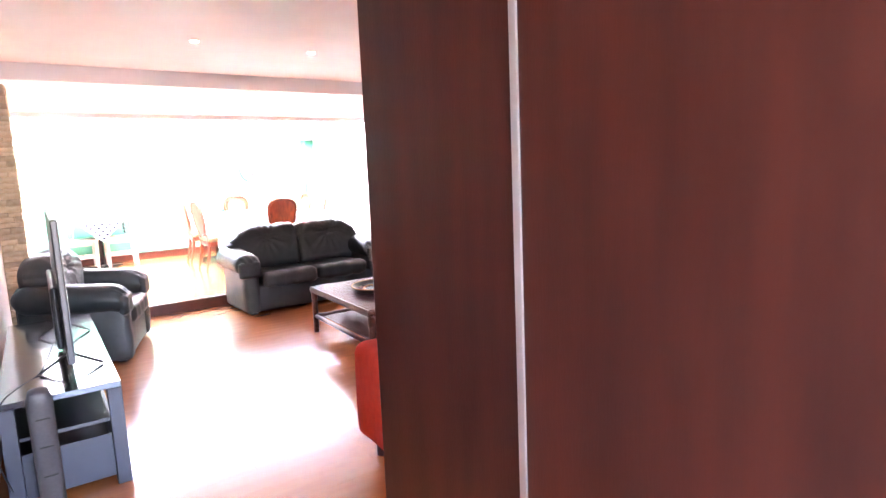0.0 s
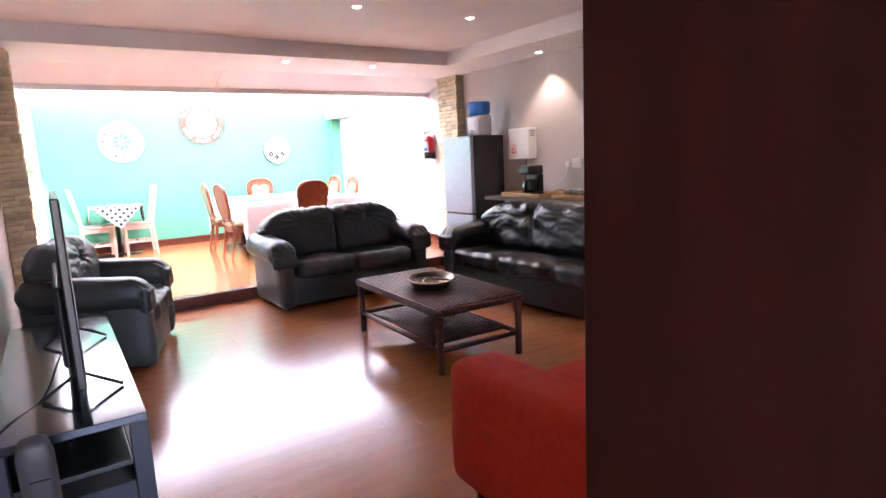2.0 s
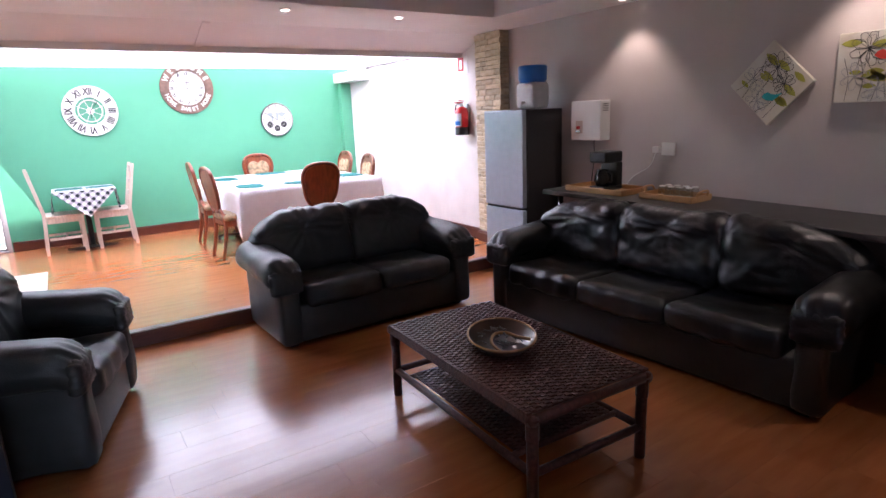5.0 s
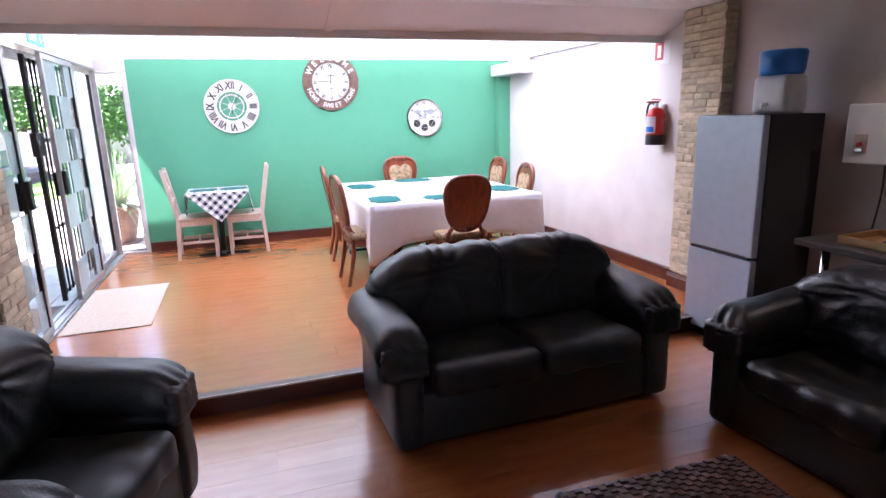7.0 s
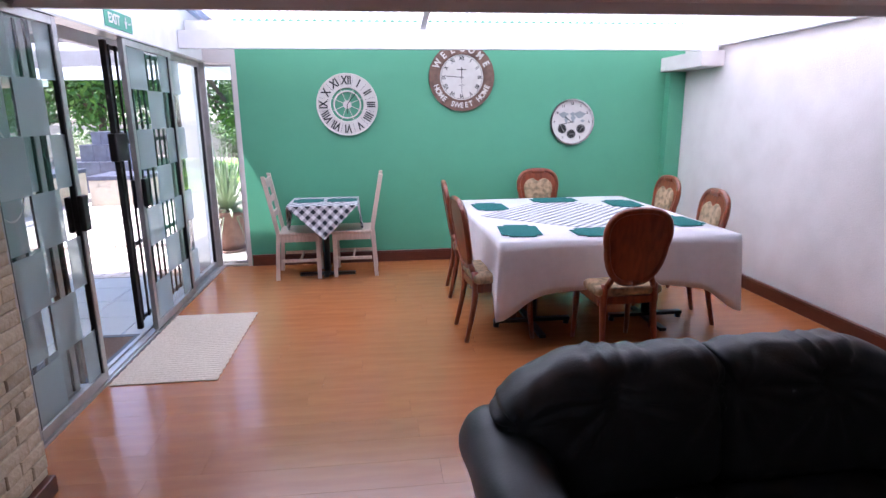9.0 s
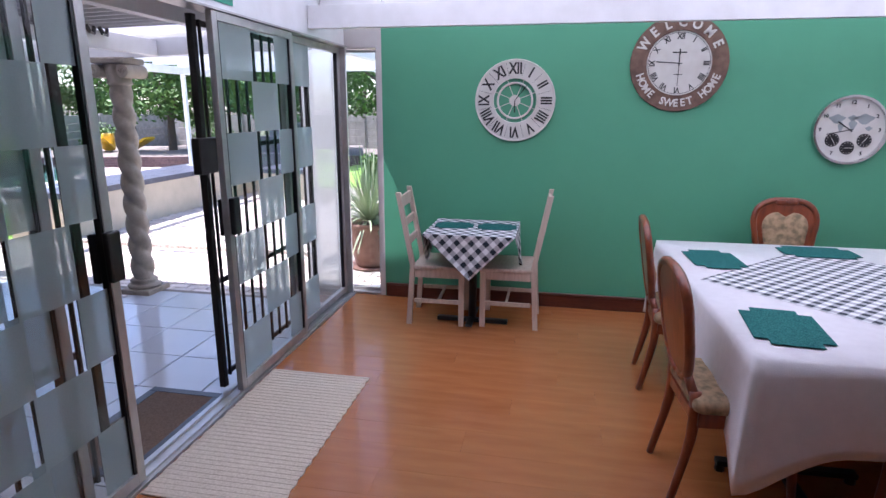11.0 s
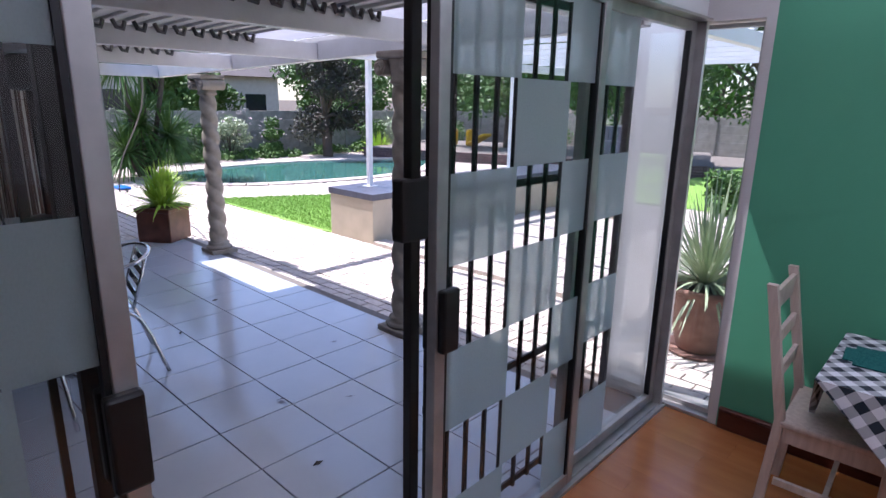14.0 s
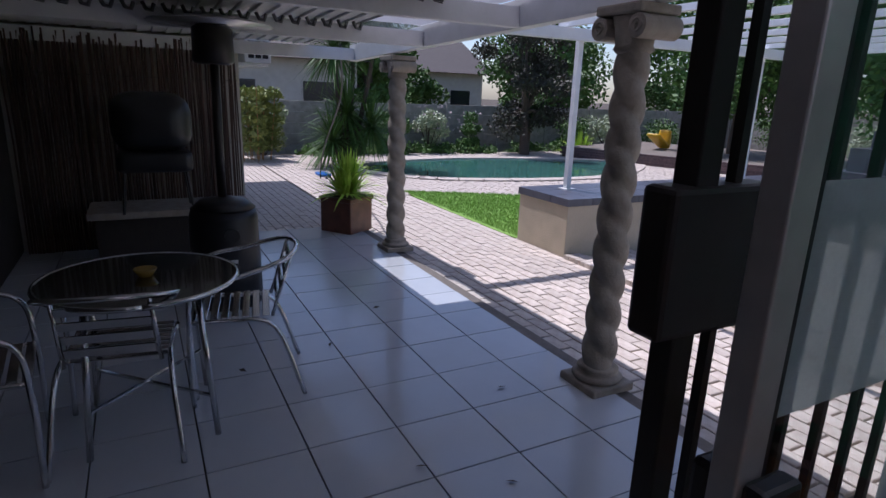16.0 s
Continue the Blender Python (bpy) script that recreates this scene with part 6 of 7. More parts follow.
t = thing("potted_plant", pose(-0.15, 11.17, -0.05), "spiky grey-green yucca in a ribbed terracotta pot outside the window", "potted plant")
prof = [(0.13, 0.0)]
for k in range(26):
    f = k / 25
    prof.append((0.15 + 0.09 * f ** 0.8 + 0.004 * (k % 2), 0.02 + 0.42 * f))
prof += [(0.255, 0.45), (0.255, 0.49), (0.23, 0.49), (0.225, 0.44)]
part("pot", lathe(prof, 30), TERRA, t, smooth=True)
part("saucer", lathe([(0.20, -0.02), (0.24, 0.012), (0.23, 0.02), (0.15, 0.012)], 28), TERRA, t, smooth=True)
part("soil", disc(0.22, 0.42, 0.445, 24), SOIL, t)
part("foliage", merge(moved(blades(190, 0.78, 0.011, (10, 88), 9, 0.06, 0.30), (0, 0, 0.50)), moved(blades(60, 0.42, 0.011, (-55, 15), 12, 0.10, 0.5), (0, 0, 0.52))), LEAF4, t)


def palm(x, y, heads, seed, label):
    t = thing("cordyline_palm", pose(x, y, -0.1), label, "palm tree")
    r = random.Random(seed)
    bm = bmesh.new()
    bl = []
    for dx, dy, h, L in heads:
        pts = [(0.1 * dx, 0.1 * dy, 0), (dx * 0.6, dy * 0.6, h * 0.5), (dx, dy, h)]
        add_tube(bm, smooth_path(pts, 5), [0.07] * 3 + [0.055] * 4 + [0.045] * 4, 8)
        bl.append(moved(blades(240, L, 0.018, (-50, 85), seed + int(h * 10), 0.05, 0.35), (dx, dy, h)))
    part("trunk", bm, BARK, t, smooth=True)
    part("crown", merge(*bl), LEAF, t)


palm(-12.2, 11.75, [(0.0, 0.0, 1.15, 1.1), (0.3, -0.4, 0.6, 0.95), (0.2, 0.5, 0.9, 1.0), (-0.3, 0.3, 2.9, 1.05), (0.2, 0.7, 3.3, 1.05), (0.1, -0.3, 2.5, 1.0)], 21, "clump of spiky cordyline palms with green rosettes by the pool")
palm(-14.3, 18.2, [(0, 0, 1.3, 0.8)], 26, "single green spiky cordyline against the precast wall")


def add_leaf_clump(bm, c, r, n, size, rnd, flatten=0.8):
    for _ in range(n):
        u = Vector((rnd.gauss(0, 1), rnd.gauss(0, 1), rnd.gauss(0, 1) * flatten))
        u = u.normalized() * r * rnd.random() ** 0.45
        u.z *= flatten
        p = Vector(c) + u
        a = Vector((rnd.gauss(0, 1), rnd.gauss(0, 1), rnd.gauss(0, 1))).normalized()
        b = a.orthogonal().normalized()
        s = size * rnd.uniform(0.6, 1.3)
        v = [bm.verts.new(p + a * s), bm.verts.new(p + b * s * 0.45), bm.verts.new(p - a * s), bm.verts.new(p - b * s * 0.45)]
        bm.faces.new(v)


def tree(x, y, h, spread, material, seed, label, trunk_h=1.2, clumps=26, leaves=420, size=0.07, lean=0.0, low=0.0):
    t = thing("tree", pose(x, y, -0.12), label, "tree")
    r = random.Random(seed)
    bm = bmesh.new()
    cr = bmesh.new()
    add_tube(bm, smooth_path([(0, 0, 0), (lean * 0.3, 0, trunk_h * 0.5), (lean * 0.6, 0.05, trunk_h)], 4), [0.16, 0.15, 0.14, 0.13, 0.125, 0.12, 0.11, 0.10, 0.10], 9)
    for i in range(clumps):
        a = r.uniform(0, 6.28)
        f = r.random() ** 0.6
        z = trunk_h * (1 - low) + (h - trunk_h * (1 - low)) * r.random()
        k = math.sin(max(0.12, min(1, (z - trunk_h * (1 - low) + 0.4) / (h - trunk_h * (1 - low) + 0.6))) * 3.0) ** 0.6
        c = Vector((lean + spread * f * k * math.cos(a), spread * f * k * math.sin(a), z))
        add_leaf_clump(cr, c, spread * r.uniform(0.22, 0.42), leaves, size, r)
        if i < 9:
            add_tube(bm, smooth_path([(lean * 0.6, 0.05, trunk_h - 0.05), ((c.x + lean * 0.6) / 2, c.y / 2, (trunk_h + c.z) / 2 + 0.1), tuple(c)], 4), [0.075, 0.07, 0.06, 0.055, 0.05, 0.04, 0.035, 0.03, 0.02], 6)
    part("trunk", bm, BARK, t, smooth=True)
    part("crown", cr, material, t)
    return t


tree(-13.6, 17.6, 3.9, 1.5, LEAF2, 31, "small dark purple-leaved tree leaning over the pool edge", 1.3, 24, 420, 0.06, -0.3, 0.3)
tree(-10.5, 22.5, 5.2, 2.6, LEAF, 33, "broad dark green tree shading the far garden", 1.6, 34, 420, 0.09)
tree(-6.2, 22.0, 5.4, 2.7, LEAF, 34, "large leafy green tree with a dark trunk beyond the low wall", 1.7, 36, 420, 0.09)
tree(-2.2, 21.5, 4.8, 2.2, LEAF, 35, "spreading green tree on the far lawn", 1.5, 30, 400, 0.08)
tree(0.6, 19.5, 4.4, 1.9, LEAF4, 36, "grey-green fine-leaved tree seen through the narrow window", 1.3, 30, 520, 0.055, 0, 0.5)
tree(2.8, 24.0, 5.5, 2.6, LEAF, 37, "tall green hedge tree behind the building", 1.4, 30, 360, 0.09)
for i, (x, y, h, s) in enumerate(((-20, 15.2, 4.2, 2.3), (-23, 13.5, 4.9, 2.6), (-19.5, 22.6, 5.0, 2.4), (-22, 25, 5.6, 3.0), (-25.5, 18.5, 2.9, 2.0), (-14, 33, 6.5, 3.2), (-7.5, 33, 6.5, 3.2), (-1, 34, 6.5, 3.2), (-19, 29.5, 6.4, 3.2))):
    tree(x, y, h, s, LEAF, 50 + i, "leafy green tree standing behind the boundary wall", 1.4, 26, 300, 0.11, 0, 0.3)


def shrub(x, y, r0, h, material, seed, label, flowers=None):
    t = thing("shrub", pose(x, y, -0.1), label, "shrub", "shrubs along the boundary wall")
    r = random.Random(seed)
    bm, st = bmesh.new(), bmesh.new()
    for i in range(9):
        c = (r.uniform(-r0, r0) * 0.7, r.uniform(-r0, r0) * 0.7, h * r.uniform(0.15, 0.9))
        add_leaf_clump(bm, c, r0 * 0.55, 260, 0.045, r)
        add_tube(st, [(0, 0, 0), c], 0.012, 4)
    part("foliage", bm, material, t)
    part("stems", st, BARK, t)
    if flowers:
        bm = bmesh.new()
        for _ in range(26):
            add_leaf_clump(bm, (r.uniform(-r0, r0), r.uniform(-r0, r0), h * r.uniform(0.5, 1.05)), 0.05, 6, 0.03, r)
        part("flowers", bm, flowers, t, kind="stuff")


PINK = mat("pale flower petals", (0.6, 0.5, 0.5), 0.7)
for i, (x, y, r0, h) in enumerate(((-14.6, 10.4, 0.5, 1.5), (-14.7, 12.4, 0.55, 1.3), (-14.6, 13.7, 0.5, 1.1), (-14.7, 15.0, 0.5, 1.3), (-14.7, 16.3, 0.45, 1.2), (-14.6, 19.8, 0.6, 1.1), (-14.5, 21.6, 0.7, 1.2), (-14.4, 24.0, 0.8, 1.4), (-12.5, 27.8, 0.9, 1.5), (-9.5, 28.0, 0.9, 1.4), (-4.0, 28.2, 1.0, 1.5), (1.0, 28.0, 1.0, 1.6), (-0.6, 16.9, 0.5, 0.8), (-1.9, 17.2, 0.5, 0.7))):
    shrub(x, y, r0, h, LEAF if i % 3 else LEAF4, 70 + i, "rounded green garden shrub with pale blossoms by the wall" if i in (1, 3, 4) else "dense green garden shrub growing against the precast wall", PINK if i in (1, 3, 4) else None)
t = thing("flax_plant", pose(-13.7, 19.7, -0.1), "bright green arching flax clump beside the pool", "plant")
part("foliage", blades(160, 0.85, 0.022, (15, 85), 41, 0.2, 0.5), LEAF3, t)
t = thing("bamboo_clump", pose(-13.3, 10.0, -0.1), "yellowish bamboo clump at the end of the paving", "plant")
r_ = random.Random(8)
bm, bm2 = bmesh.new(), bmesh.new()
for _ in range(16):
    x, y = r_.uniform(-0.35, 0.35), r_.uniform(-0.35, 0.35)
    add_tube(bm, [(x, y, 0), (x * 1.5, y * 1.5, r_.uniform(1.2, 1.7))], 0.012, 5)
    for k in range(5):
        add_leaf_clump(bm2, (x * 1.4, y * 1.4, 0.4 + k * 0.28), 0.22, 60, 0.06, r_)
part("canes", bm, TAN, t)
part("foliage", bm2, mat("yellow-green bamboo leaves", (0.22, 0.26, 0.06), 0.6), t)
bm = bmesh.new()
r_ = random.Random(12)
for _ in range(60):
    add_leaf_clump(bm, (-14.3 + r_.uniform(-0.5, 0.35), r_.uniform(11, 22), r_.uniform(-0.05, 0.14)), 0.28, 90, 0.05, r_, 0.6)
tagged(part("ground_cover", bm, LEAF), "low green ground cover along the pool wall", "ground cover", kind="stuff")
for x, y, rz, lab in ((-11.9, 20.95, 20, "bright yellow plastic slide toy on the brick terrace"), (-10.7, 21.55, 75, "second yellow plastic play toy on the brick terrace under the tree")):
    t = thing("play_slide", pose(x, y, 0.235, 0, 0, rz), lab, "slide", "yellow play slides")
    part("chute", soft_box(0.38, 1.0, 0.10, 0.05, 6, pose(0, 0.3, 0.24, -22)), YELLOW, t, smooth=True)
    part("ladder", soft_box(0.36, 0.2, 0.55, 0.08, 6, pose(0, 0.75, 0.27)), YELLOW, t, smooth=True)
t = thing("garden_terrace", pose(-13.1, 18.5, -0.1, 0, 0, 19), "raised purple-brown brick garden terrace behind the pool", "low wall")
part("fill", box(0, 9.9, 0.11, 5.0, -0.1, 0.32), SAND, t)
for j in range(5):
    for k in range(30):
        x = k * 0.33 + 0.16 * (j % 2)
        part("brick", box(x, x + 0.322, 0, 0.105, j * 0.068, j * 0.068 + 0.062), RIMBRICK, t)
t = thing("paving_edge", pose(-4.1, 11.42, -0.055), "pale brick-on-edge kerb along the paving", "kerb")
for k in range(46):
    part("brick", box(k * 0.078, k * 0.078 + 0.070, 0, 0.2, 0, 0.05), BRICKP, t)
t = thing("garden_hose", pose(-10.3, 10.6, -0.05), "thin dark pool hose hanging from the pergola", "hose")
part("hose", tube(smooth_path([(-0.1, 0.15, 0.01), (0.15, 0.1, 0.012), (0.05, 0, 0.02), (0.5, -0.05, 0.6), (2.6, -0.4, 1.5), (4.2, -0.9, 2.08)]), 0.012, 6), DARKSTEEL, t)
t = thing("hose_tray", pose(-10.6, 10.75, -0.05), "flat blue pool cleaner lying on the paving", "pool cleaner")
part("body", soft_box(0.4, 0.22, 0.05, 0.02, 4, pose(0, 0, 0.03)), BLUEP, t, smooth=True)


# distant house
def house(x, y, rz, l, w, h, label, wallm=CREAMW):
    t = thing("house", pose(x, y, -0.17, 0, 0, rz), label, "house")
    part("wall", box(-l / 2, l / 2, -w / 2, w / 2, 0, h), wallm, t)
    bm = bmesh.new()
    e = 0.5
    vs = [bm.verts.new(p) for p in ((-l / 2 - e, -w / 2 - e, h), (l / 2 + e, -w / 2 - e, h), (l / 2 + e, w / 2 + e, h), (-l / 2 - e, w / 2 + e, h), (-l / 2 - e, 0, h + w * 0.28), (l / 2 + e, 0, h + w * 0.28))]
    for f in ((0, 1, 5, 4), (2, 3, 4, 5), (0, 4, 3), (1, 2, 5), (0, 3, 2, 1)):
        bm.faces.new([vs[i] for i in f])
    part("roof", bm, ROOFD, t)
    for k in range(3):
        wd = part("window", box(-l * 0.3 + k * l * 0.3, -l * 0.3 + k * l * 0.3 + 1.2, -w / 2 - 0.03, -w / 2 - 0.001, 1.0, 2.0), mat("dark window glass", (0.02, 0.025, 0.03), 0.1), t)
        part("sill", box(-l * 0.3 + k * l * 0.3 - 0.1, -l * 0.3 + k * l * 0.3 + 1.3, -w / 2 - 0.08, -w / 2 - 0.031, 0.92, 0.99), WHITE, wd)


house(-22.5, 10.2, 84, 9, 6, 2.7, "cream single-storey neighbour house with a dark tiled roof")
house(-32, 20, 90, 10, 7, 2.9, "distant house with a pitched roof behind the trees")

# air conditioner, reed screen, barbecue
t = thing("air_conditioner", pose(-6.75, 8.85, 1.80), "white outdoor air conditioner unit fixed to the house wall", "air conditioner")
part("case", box(-0.38, 0.38, -0.13, 0.15, 0, 0.55, 0.01), WHITEP, t)
for k in range(7):
    for j in range(3):
        part("grille_slot", box(0.381, 0.384, -0.09 + j * 0.075, -0.03 + j * 0.075, 0.05 + k * 0.066, 0.095 + k * 0.066), BLACK, t)
part("bracket", box(-0.36, 0.36, -0.24, 0.12, -0.03, -0.001), WHITEP, t)
part("pipe", tube([(0.34, -0.22, -0.031), (0.34, -0.22, -1.75)], 0.02, 8), WHITEP, t)

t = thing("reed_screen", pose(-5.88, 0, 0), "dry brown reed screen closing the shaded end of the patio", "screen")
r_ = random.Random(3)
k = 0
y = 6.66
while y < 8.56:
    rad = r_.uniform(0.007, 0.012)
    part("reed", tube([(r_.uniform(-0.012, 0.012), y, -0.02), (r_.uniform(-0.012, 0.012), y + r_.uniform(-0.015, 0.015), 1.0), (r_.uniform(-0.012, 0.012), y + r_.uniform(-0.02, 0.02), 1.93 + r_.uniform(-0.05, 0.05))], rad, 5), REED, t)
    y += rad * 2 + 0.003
for z in (0.4, 1.0, 1.6):
    part("binding_wire", tube([(0.018, 6.66, z), (0.018, 8.56, z)], 0.003, 4), DARKSTEEL, t)

t = thing("barbecue_shelf", pose(-5.35, 7.95, 0), "pale concrete shelf on a dark brick base before the reeds", "counter")
part("slab", box(-0.35, 0.25, -0.75, 0.60, 0.42, 0.48, 0.006), CONC, t)
# Shelf base in one even, nearly black colour with a rough bump.
part("base", box(-0.33, 0.12, -0.7, 0.5, -0.02, 0.419, 0.004), mat("dark brickwork", (0.05, 0.04, 0.035), 0.9, bump=0.5), t)
t = thing("barbecue", pose(-5.2, 7.75, 0.48), "black kettle barbecue with a domed hood on the shelf", "barbecue")
part("hood", soft_box(0.5, 0.62, 0.5, 0.18, 8, pose(0, 0, 0.75)), BLACK, t, smooth=True)
part("firebox", soft_box(0.46, 0.58, 0.18, 0.05, 6, pose(0, 0, 0.43)), BLACK, t, smooth=True)
for sx in (-1, 1):
    for sy in (-1, 1):
        part("leg", tube([(sx * 0.2, sy * 0.27, 0), (sx * 0.17, sy * 0.23, 0.4)], 0.012, 6), DARKSTEEL, t)

t = thing("patio_heater", pose(-3.97, 8.14, -0.02), "tall gas patio heater with a dark tub base and disc reflector", "heater")
part("tub", merge(lathe([(0.24, 0.0), (0.25, 0.03), (0.235, 0.66), (0.22, 0.72)], 28), lathe([(0.225, 0.721), (0.15, 0.78), (0.04, 0.80)], 28)), mat("dark hammered steel", (0.025, 0.025, 0.028), 0.35, 0.4, scale=30), t, smooth=True)
part("tub_opening", lathe([(0.05, 0), (0.05, 0.012)], 18, pose(0.238, 0.02, 0.56, 0, 90)), BLACK, t)
part("tub_label", box(0.243, 0.246, -0.03, 0.05, 0.36, 0.385), WHITEP, t)
part("pole", tube([(0, 0, 0.8), (0, 0, 1.70)], 0.03, 12), DARKSTEEL, t, smooth=True)
part("burner", lathe([(0.10, 1.70), (0.135, 1.72), (0.13, 1.93), (0.10, 1.95)], 24), DARKSTEEL, t, smooth=True)
part("reflector", lathe([(0.40, 1.955), (0.39, 1.965), (0.2, 2.0), (0.03, 2.02)], 32), STEEL, t, smooth=True)


# bistro set
def bistro_chair(m, label):
    """Bent tube chair; front towards +y."""
    t = thing("bistro_chair", m, label, "chair", "aluminium chairs round the glass table")
    loop = smooth_path([(0.27, 0.20, 0.0), (0.26, 0.20, 0.40), (0.27, 0.16, 0.62), (0.28, -0.05, 0.68), (0.22, -0.26, 0.74), (0, -0.33, 0.76), (-0.22, -0.26, 0.74), (-0.28, -0.05, 0.68), (-0.27, 0.16, 0.62), (-0.26, 0.20, 0.40), (-0.27, 0.20, 0.0)], 5)
    part("arm_loop", tube(loop, 0.0125, 8), CHROME, t, smooth=True)
    for s in (-1, 1):
        part("rear_leg", tube(smooth_path([(s * 0.25, -0.34, 0), (s * 0.215, -0.20, 0.38), (s * 0.20, 0.0, 0.425), (s * 0.21, 0.20, 0.43)], 5), 0.012, 8), CHROME, t, smooth=True)
        part("back_support", tube([(s * 0.18, -0.19, 0.43), (s * 0.17, -0.29, 0.745)], 0.010, 6), CHROME, t, smooth=True)
    for k in range(8):
        y = -0.16 + k * 0.05
        part("seat_slat", box(-0.20, 0.20, y - 0.018, y + 0.018, 0.438, 0.446, 0.002), CHROME, t)
    for k in range(4):
        f = k / 3
        part("back_slat", box(-0.165, 0.165, -0.004, 0.004, -0.02, 0.02, 0.002, m=pose(0, -0.215 - 0.07 * f, 0.50 + 0.20 * f, 16)), CHROME, t)
    return t


bc = bistro_chair(pose(-2.37, 7.50, -0.02, 0, 0, 82), "polished aluminium bistro chair with slatted seat near the doors")
tagged(copy_thing(bc, pose(-2.68, 8.02, -0.02, 0, 0, 170)), label="polished aluminium bistro chair turned towards the glass table")
tagged(copy_thing(bc, pose(-2.30, 6.98, -0.02, 0, 0, 5)), label="polished aluminium bistro chair standing by the shaded wall")
t = thing("bistro_table", pose(-2.42, 7.60, -0.02), "round glass-topped aluminium bistro table on splayed legs", "table")
part("glass_top", disc(0.40, 0.715, 0.722, 40), mat("dark glass top", (0.03, 0.035, 0.035), 0.06, coat=0.5), t)
part("rim", tube([(0.405 * math.cos(a), 0.405 * math.sin(a), 0.715) for a in [2 * math.pi * k / 40 for k in range(41)]], 0.012, 6), CHROME, t, smooth=True)
for k in range(4):
    a = radians(45 + 90 * k)
    part("leg", tube([(0.36 * math.cos(a), 0.36 * math.sin(a), 0), (0.30 * math.cos(a), 0.30 * math.sin(a), 0.71)], 0.014, 8), CHROME, t, smooth=True)
for k in range(2):
    a = radians(45 + 90 * k)
    part("cross_bar", tube([(0.34 * math.cos(a), 0.34 * math.sin(a), 0.2 + 0.02 * k), (-0.34 * math.cos(a), -0.34 * math.sin(a), 0.2 + 0.02 * k)], 0.010, 6), CHROME, t)
t = thing("ashtray", pose(-2.42, 7.62, 0.703), "small yellow glass dish on the round table", "dish")
part("dish", lathe([(0.03, 0), (0.05, 0.035), (0.045, 0.035), (0.028, 0.008)], 18), mat("amber glass", (0.4, 0.25, 0.05), 0.1), t, smooth=True)
r_ = random.Random(14)
for x, y in ((-2.75, 8.05), (-1.55, 8.6), (-1.3, 8.9), (-2.9, 8.6), (-3.4, 9.1), (-0.9, 8.4), (-2.0, 9.3)):
    t = thing("fallen_leaf", pose(x, y, -0.008, 0, 0, r_.uniform(0, 360)), "small dry curled leaf lying on the patio tiles", "leaf", "dry leaves on the patio")
    bm = bmesh.new()
    vs = [bm.verts.new(p) for p in ((-0.03, 0, 0.004), (0, 0.012, 0.012), (0.03, 0, 0.004), (0, -0.012, 0.003))]
    bm.faces.new(vs)
    part("blade", bm, BARK, t)

# ---- pieces of floors, walls and paving ----
_shared = {}


def piece(name, size, material, parent, m, bevel=0.0):
    key = (name, tuple(round(s, 4) for s in size), material.name)
    if key not in _shared:
        sx, sy, sz = size
        bm = bmesh.new()
        if bevel:
            lo = [(-sx / 2, -sy / 2), (sx / 2, -sy / 2), (sx / 2, sy / 2), (-sx / 2, sy / 2)]
            hi = [(x - math.copysign(bevel, x), y - math.copysign(bevel, y)) for x, y in lo]
            a = [bm.verts.new((x, y, -sz)) for x, y in lo]
            b = [bm.verts.new((x, y, -bevel)) for x, y in lo]
            c = [bm.verts.new((x, y, 0)) for x, y in hi]
            bm.faces.new(c)
            for u, v in ((a, b), (b, c)):
                for k in range(4):
                    bm.faces.new((u[k], u[(k + 1) % 4], v[(k + 1) % 4], v[k]))
        else:
            add_box(bm, -sx / 2, sx / 2, -sy / 2, sy / 2, -sz, 0)
        _shared[key] = finish(name, bm, material)
    ob = new(name, _shared[key])
    ob.parent = parent
    ob.matrix_world = m
    return ob


def planks(parent, x0, x1, y0, y1, z, seed):
    r = random.Random(seed)
    w, L = 0.192, 1.285
    y = y0
    while y < y1 - 0.02:
        ww = min(w, y1 - y)
        x = x0 - r.uniform(0, L)
        while x < x1:
            a, b = max(x, x0), min(x + L, x1)
            if b - a > 0.05:
                piece("plank", (round(b - a, 3) - 0.0005, ww - 0.0005, 0.008), FLOORW, parent, pose((a + b) / 2, y + ww / 2, z), 0.0003)
            x += L
        y += w


floor_up, floor_lo = bpy.data.objects["floor_upper_base"], bpy.data.objects["floor_lower_base"]
planks(floor_up, 0.056, 4.948, STEP_Y + 0.031, NY - 0.001, 0.0, 3)
planks(floor_lo, 0.081, 4.979, -1.69, STEP_Y - 0.021, LOW, 4)

patio = bpy.data.objects["patio_base"]
for i in range(17):
    for j in range(10):
        xa, xb = -1.47 + 0.4125 * (3 - i), -1.47 + 0.4125 * (4 - i)
        ya, yb = 8.625 + 0.427 * (2 - j), 8.625 + 0.427 * (3 - j)
        xa, xb, yb = max(xa, -6.145), min(xb, -0.085), min(yb, 9.845)
        if xb - xa < 0.05 or yb < 6.55:
            continue
        piece("tile", (round(xb - xa - 0.007, 3), round(yb - ya - 0.007, 4), 0.015), TILE, patio, pose((xa + xb) / 2, (ya + yb) / 2, -0.013 + 0.0006 * ((i * 7 + j * 3) % 3)), 0.0015)

# brick pavers, laid in stretcher bond
pave = bpy.data.objects["paving_base"]
r_ = random.Random(9)
near, far_v, far_f = 0, [], []


def in_poly(x, y, pts):
    c = False
    for k in range(len(pts)):
        (xa, ya), (xb, yb) = pts[k], pts[k - 1]
        if (ya > y) != (yb > y) and x < (xb - xa) * (y - ya) / (yb - ya) + xa:
            c = not c
    return c


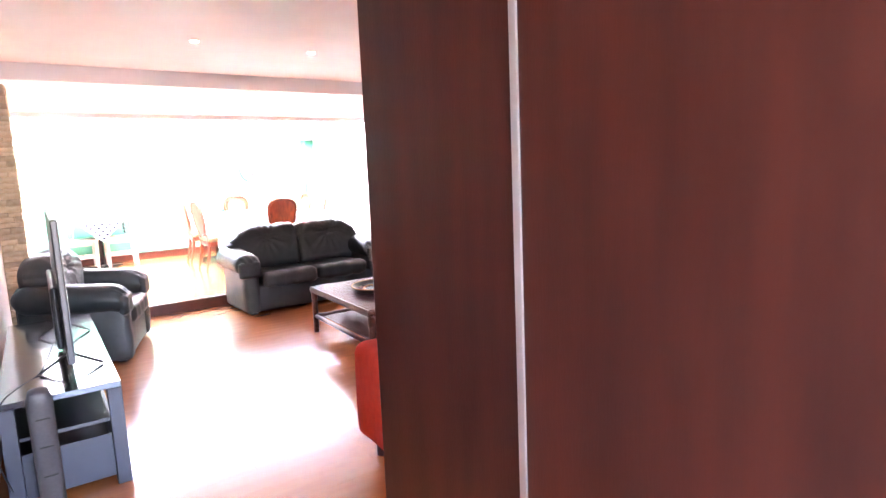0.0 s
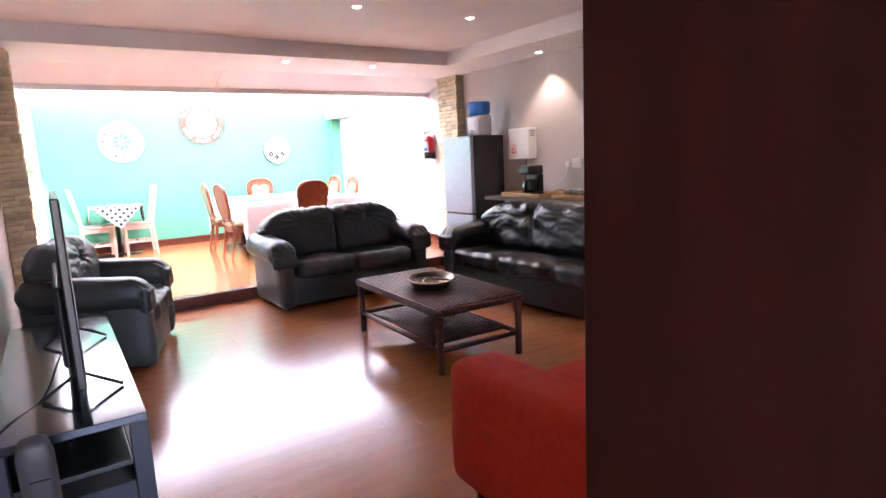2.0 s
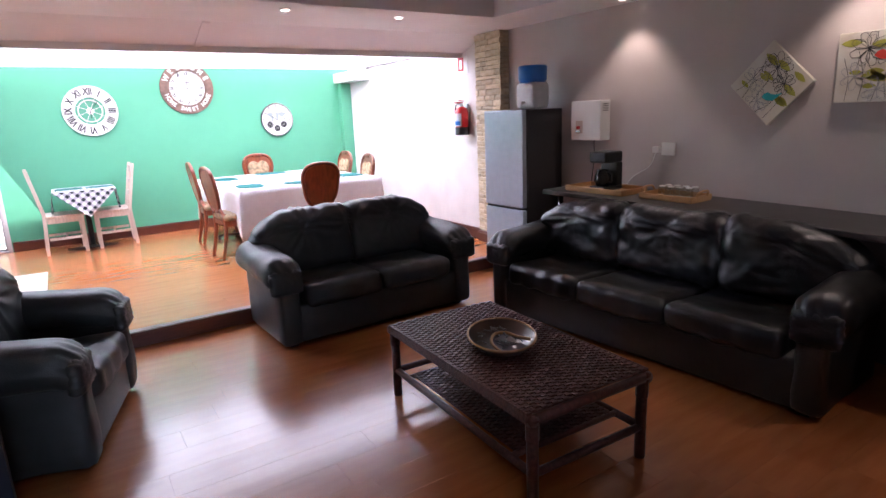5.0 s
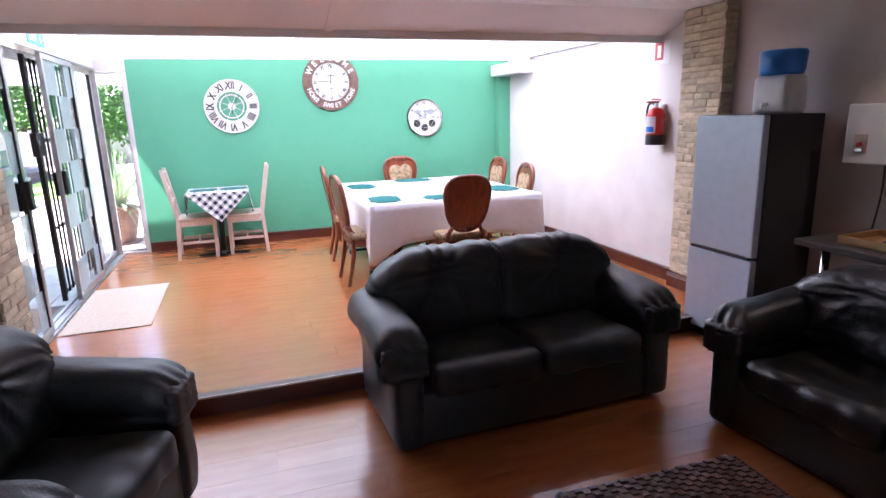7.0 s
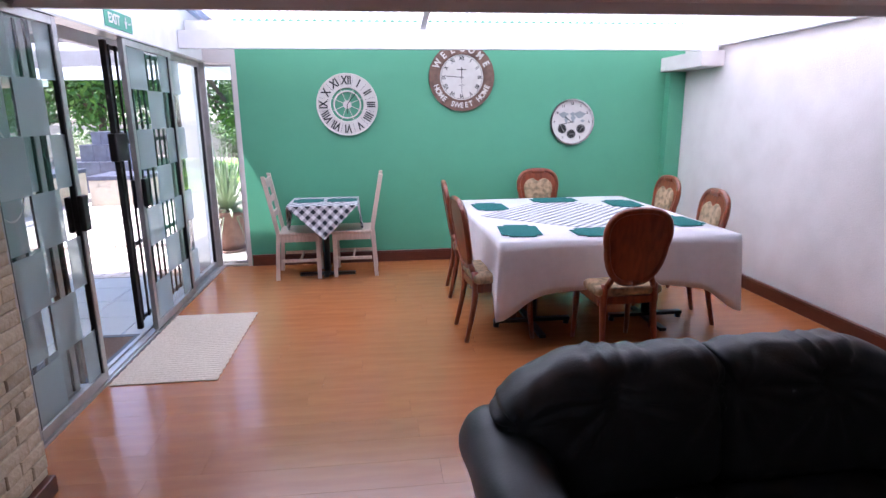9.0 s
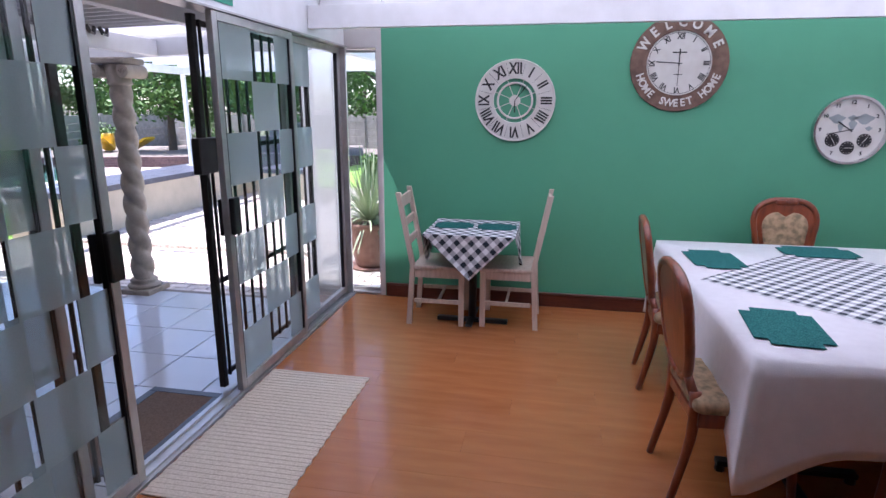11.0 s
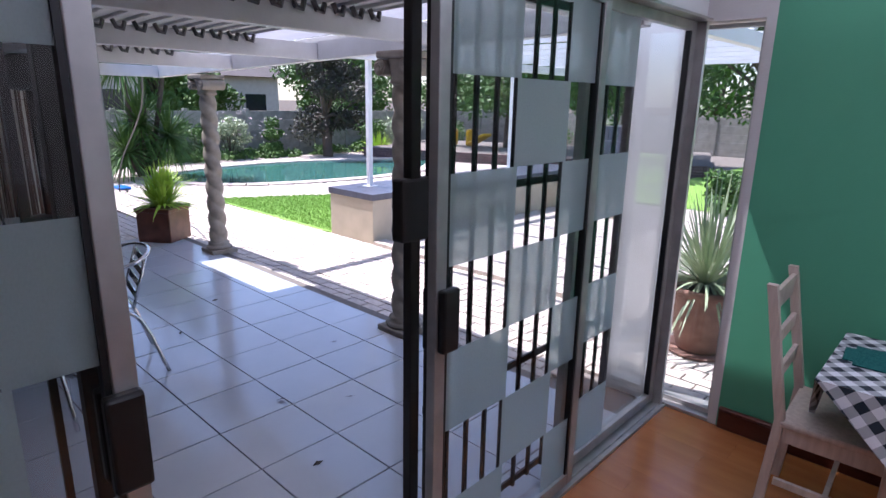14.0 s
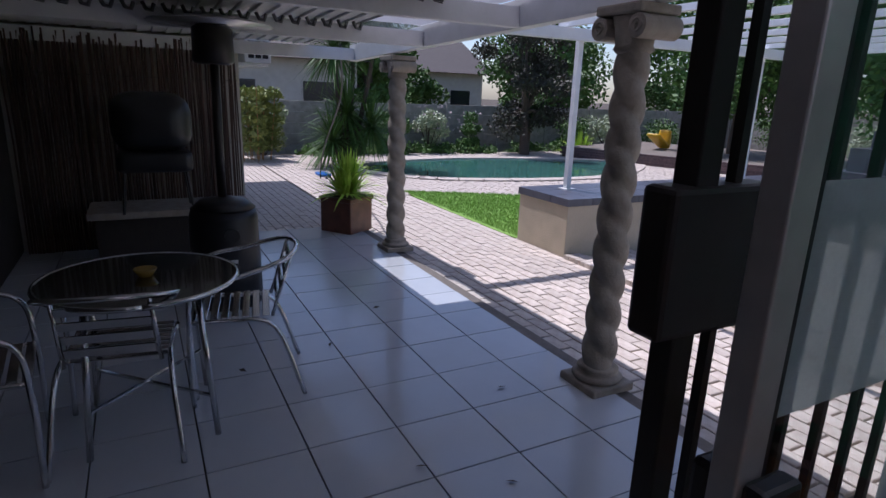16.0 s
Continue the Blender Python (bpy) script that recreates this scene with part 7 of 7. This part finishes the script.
coping = [(-11.0 + (x + 11.0) * 1.17, 15.3 + (y - 15.3) * 1.08) for x, y in pool]
row = 0
y = 9.97
while y < 20:
    x = -14.4 + 0.105 * (row % 2)
    while x < 2.0:
        cx, cy = x + 0.1, y + 0.05
        if not in_poly(cx, cy, lawn_pts) and not in_poly(cx, cy, coping) and not (-4.95 < cx < -4.2 and 11.6 < cy < 16.3) and not (-0.62 < cx < 0.7 and cy < 10.33):
            z = -0.05 + r_.uniform(-0.003, 0.002)
            if near < 300 and -4.6 < cx < 0.0 and cy < 11.7:
                near += 1
                piece("brick", (0.196, 0.096, 0.025), BRICKP, pave, pose(cx, cy, z, r_.uniform(-0.5, 0.5), r_.uniform(-0.5, 0.5), r_.uniform(-0.6, 0.6)), 0.004)
            else:
                n = len(far_v)
                for sx, sy, zz in ((-1, -1, -0.02), (1, -1, -0.02), (1, 1, -0.02), (-1, 1, -0.02), (-1, -1, 0), (1, -1, 0), (1, 1, 0), (-1, 1, 0)):
                    far_v.append((cx + sx * 0.098, cy + sy * 0.048, z + zz))
                far_f += [(n + 4, n + 5, n + 6, n + 7), (n, n + 1, n + 5, n + 4), (n + 1, n + 2, n + 6, n + 5), (n + 2, n + 3, n + 7, n + 6), (n + 3, n, n + 4, n + 7)]
        x += 0.208
    y += 0.106
    row += 1
y, row = 7.6, 0
while y < 9.9:
    x = -14.4 + 0.104 * (row % 2)
    while x < -6.15:
        cx, cy, n, z = x + 0.1, y + 0.05, len(far_v), -0.05 + r_.uniform(-0.002, 0.002)
        if not (cy < 8.66 and cx > -9.3):
            for sx, sy, zz in ((-1, -1, -0.02), (1, -1, -0.02), (1, 1, -0.02), (-1, 1, -0.02), (-1, -1, 0), (1, -1, 0), (1, 1, 0), (-1, 1, 0)):
                far_v.append((cx + sx * 0.098, cy + sy * 0.048, z + zz))
            far_f += [(n + 4, n + 5, n + 6, n + 7), (n, n + 1, n + 5, n + 4), (n + 1, n + 2, n + 6, n + 5), (n + 2, n + 3, n + 7, n + 6), (n + 3, n, n + 4, n + 7)]
        x += 0.208
    y += 0.106
    row += 1
me = bpy.data.meshes.new("brick_paving")
me.from_pydata(far_v, [], far_f)
me.materials.append(BRICKP)
tagged(new("brick_paving", me), "buff brick pavers in stretcher bond", "paving", kind="stuff")


def stone_face(parent, origin, along, out, length, z0, z1, seed):
    """Stacked split stones on a face: origin at its foot, along and out as unit vectors."""
    r = random.Random(seed)
    o, a, n = Vector(origin), Vector(along), Vector(out)
    rot = Matrix((a, Vector((0, 0, 1)), n)).transposed().to_4x4()
    if rot.determinant() < 0:
        rot = Matrix((-a, Vector((0, 0, 1)), n)).transposed().to_4x4()
    z = z0
    while z < z1 - 0.01:
        h = min(r.choice((0.038, 0.05, 0.062)), z1 - z)
        u = 0.0
        while u < length - 0.005:
            l = min(r.choice((0.09, 0.13, 0.19, 0.24)), length - u)
            if length - u - l < 0.04:
                l = length - u
            c = o + a * (u + l / 2) + Vector((0, 0, z + h / 2)) + n * (0.014 + r.uniform(0, 0.009))
            piece("stone", (round(l - 0.002, 3), round(h - 0.002, 3), 0.03), STONE, parent, Matrix.Translation(c) @ rot @ pose(0, 0, 0, r.uniform(-3, 3), r.uniform(-2, 2)), 0.005)
            u += l
        z += h


pe, pw = bpy.data.objects["pillar_east_core"], bpy.data.objects["pillar_west_core"]
stone_face(pe, (4.875, 6.20, 0), (0, 1, 0), (-1, 0, 0), 0.42, 0.13, 2.23, 1)
stone_face(pe, (4.86, 6.215, 0), (1, 0, 0), (0, -1, 0), 0.115, LOW, 2.23, 2)
stone_face(pw, (0.262, 5.95, 0), (0, 1, 0), (1, 0, 0), 0.34, 0.09, 2.23, 3)
stone_face(pw, (0.082, 5.965, 0), (1, 0, 0), (0, -1, 0), 0.195, 0.03, 2.23, 5)
stone_face(pw, (0.06, 6.275, 0), (1, 0, 0), (0, 1, 0), 0.21, 0.09, 2.06, 6)
structure("pillar_skirting", boxes([(0.263, 0.30, 5.965, 6.30, 0.005, 0.085), (4.84, 4.874, 6.19, 6.62, 0, 0.12)], 0.004), SKIRT)
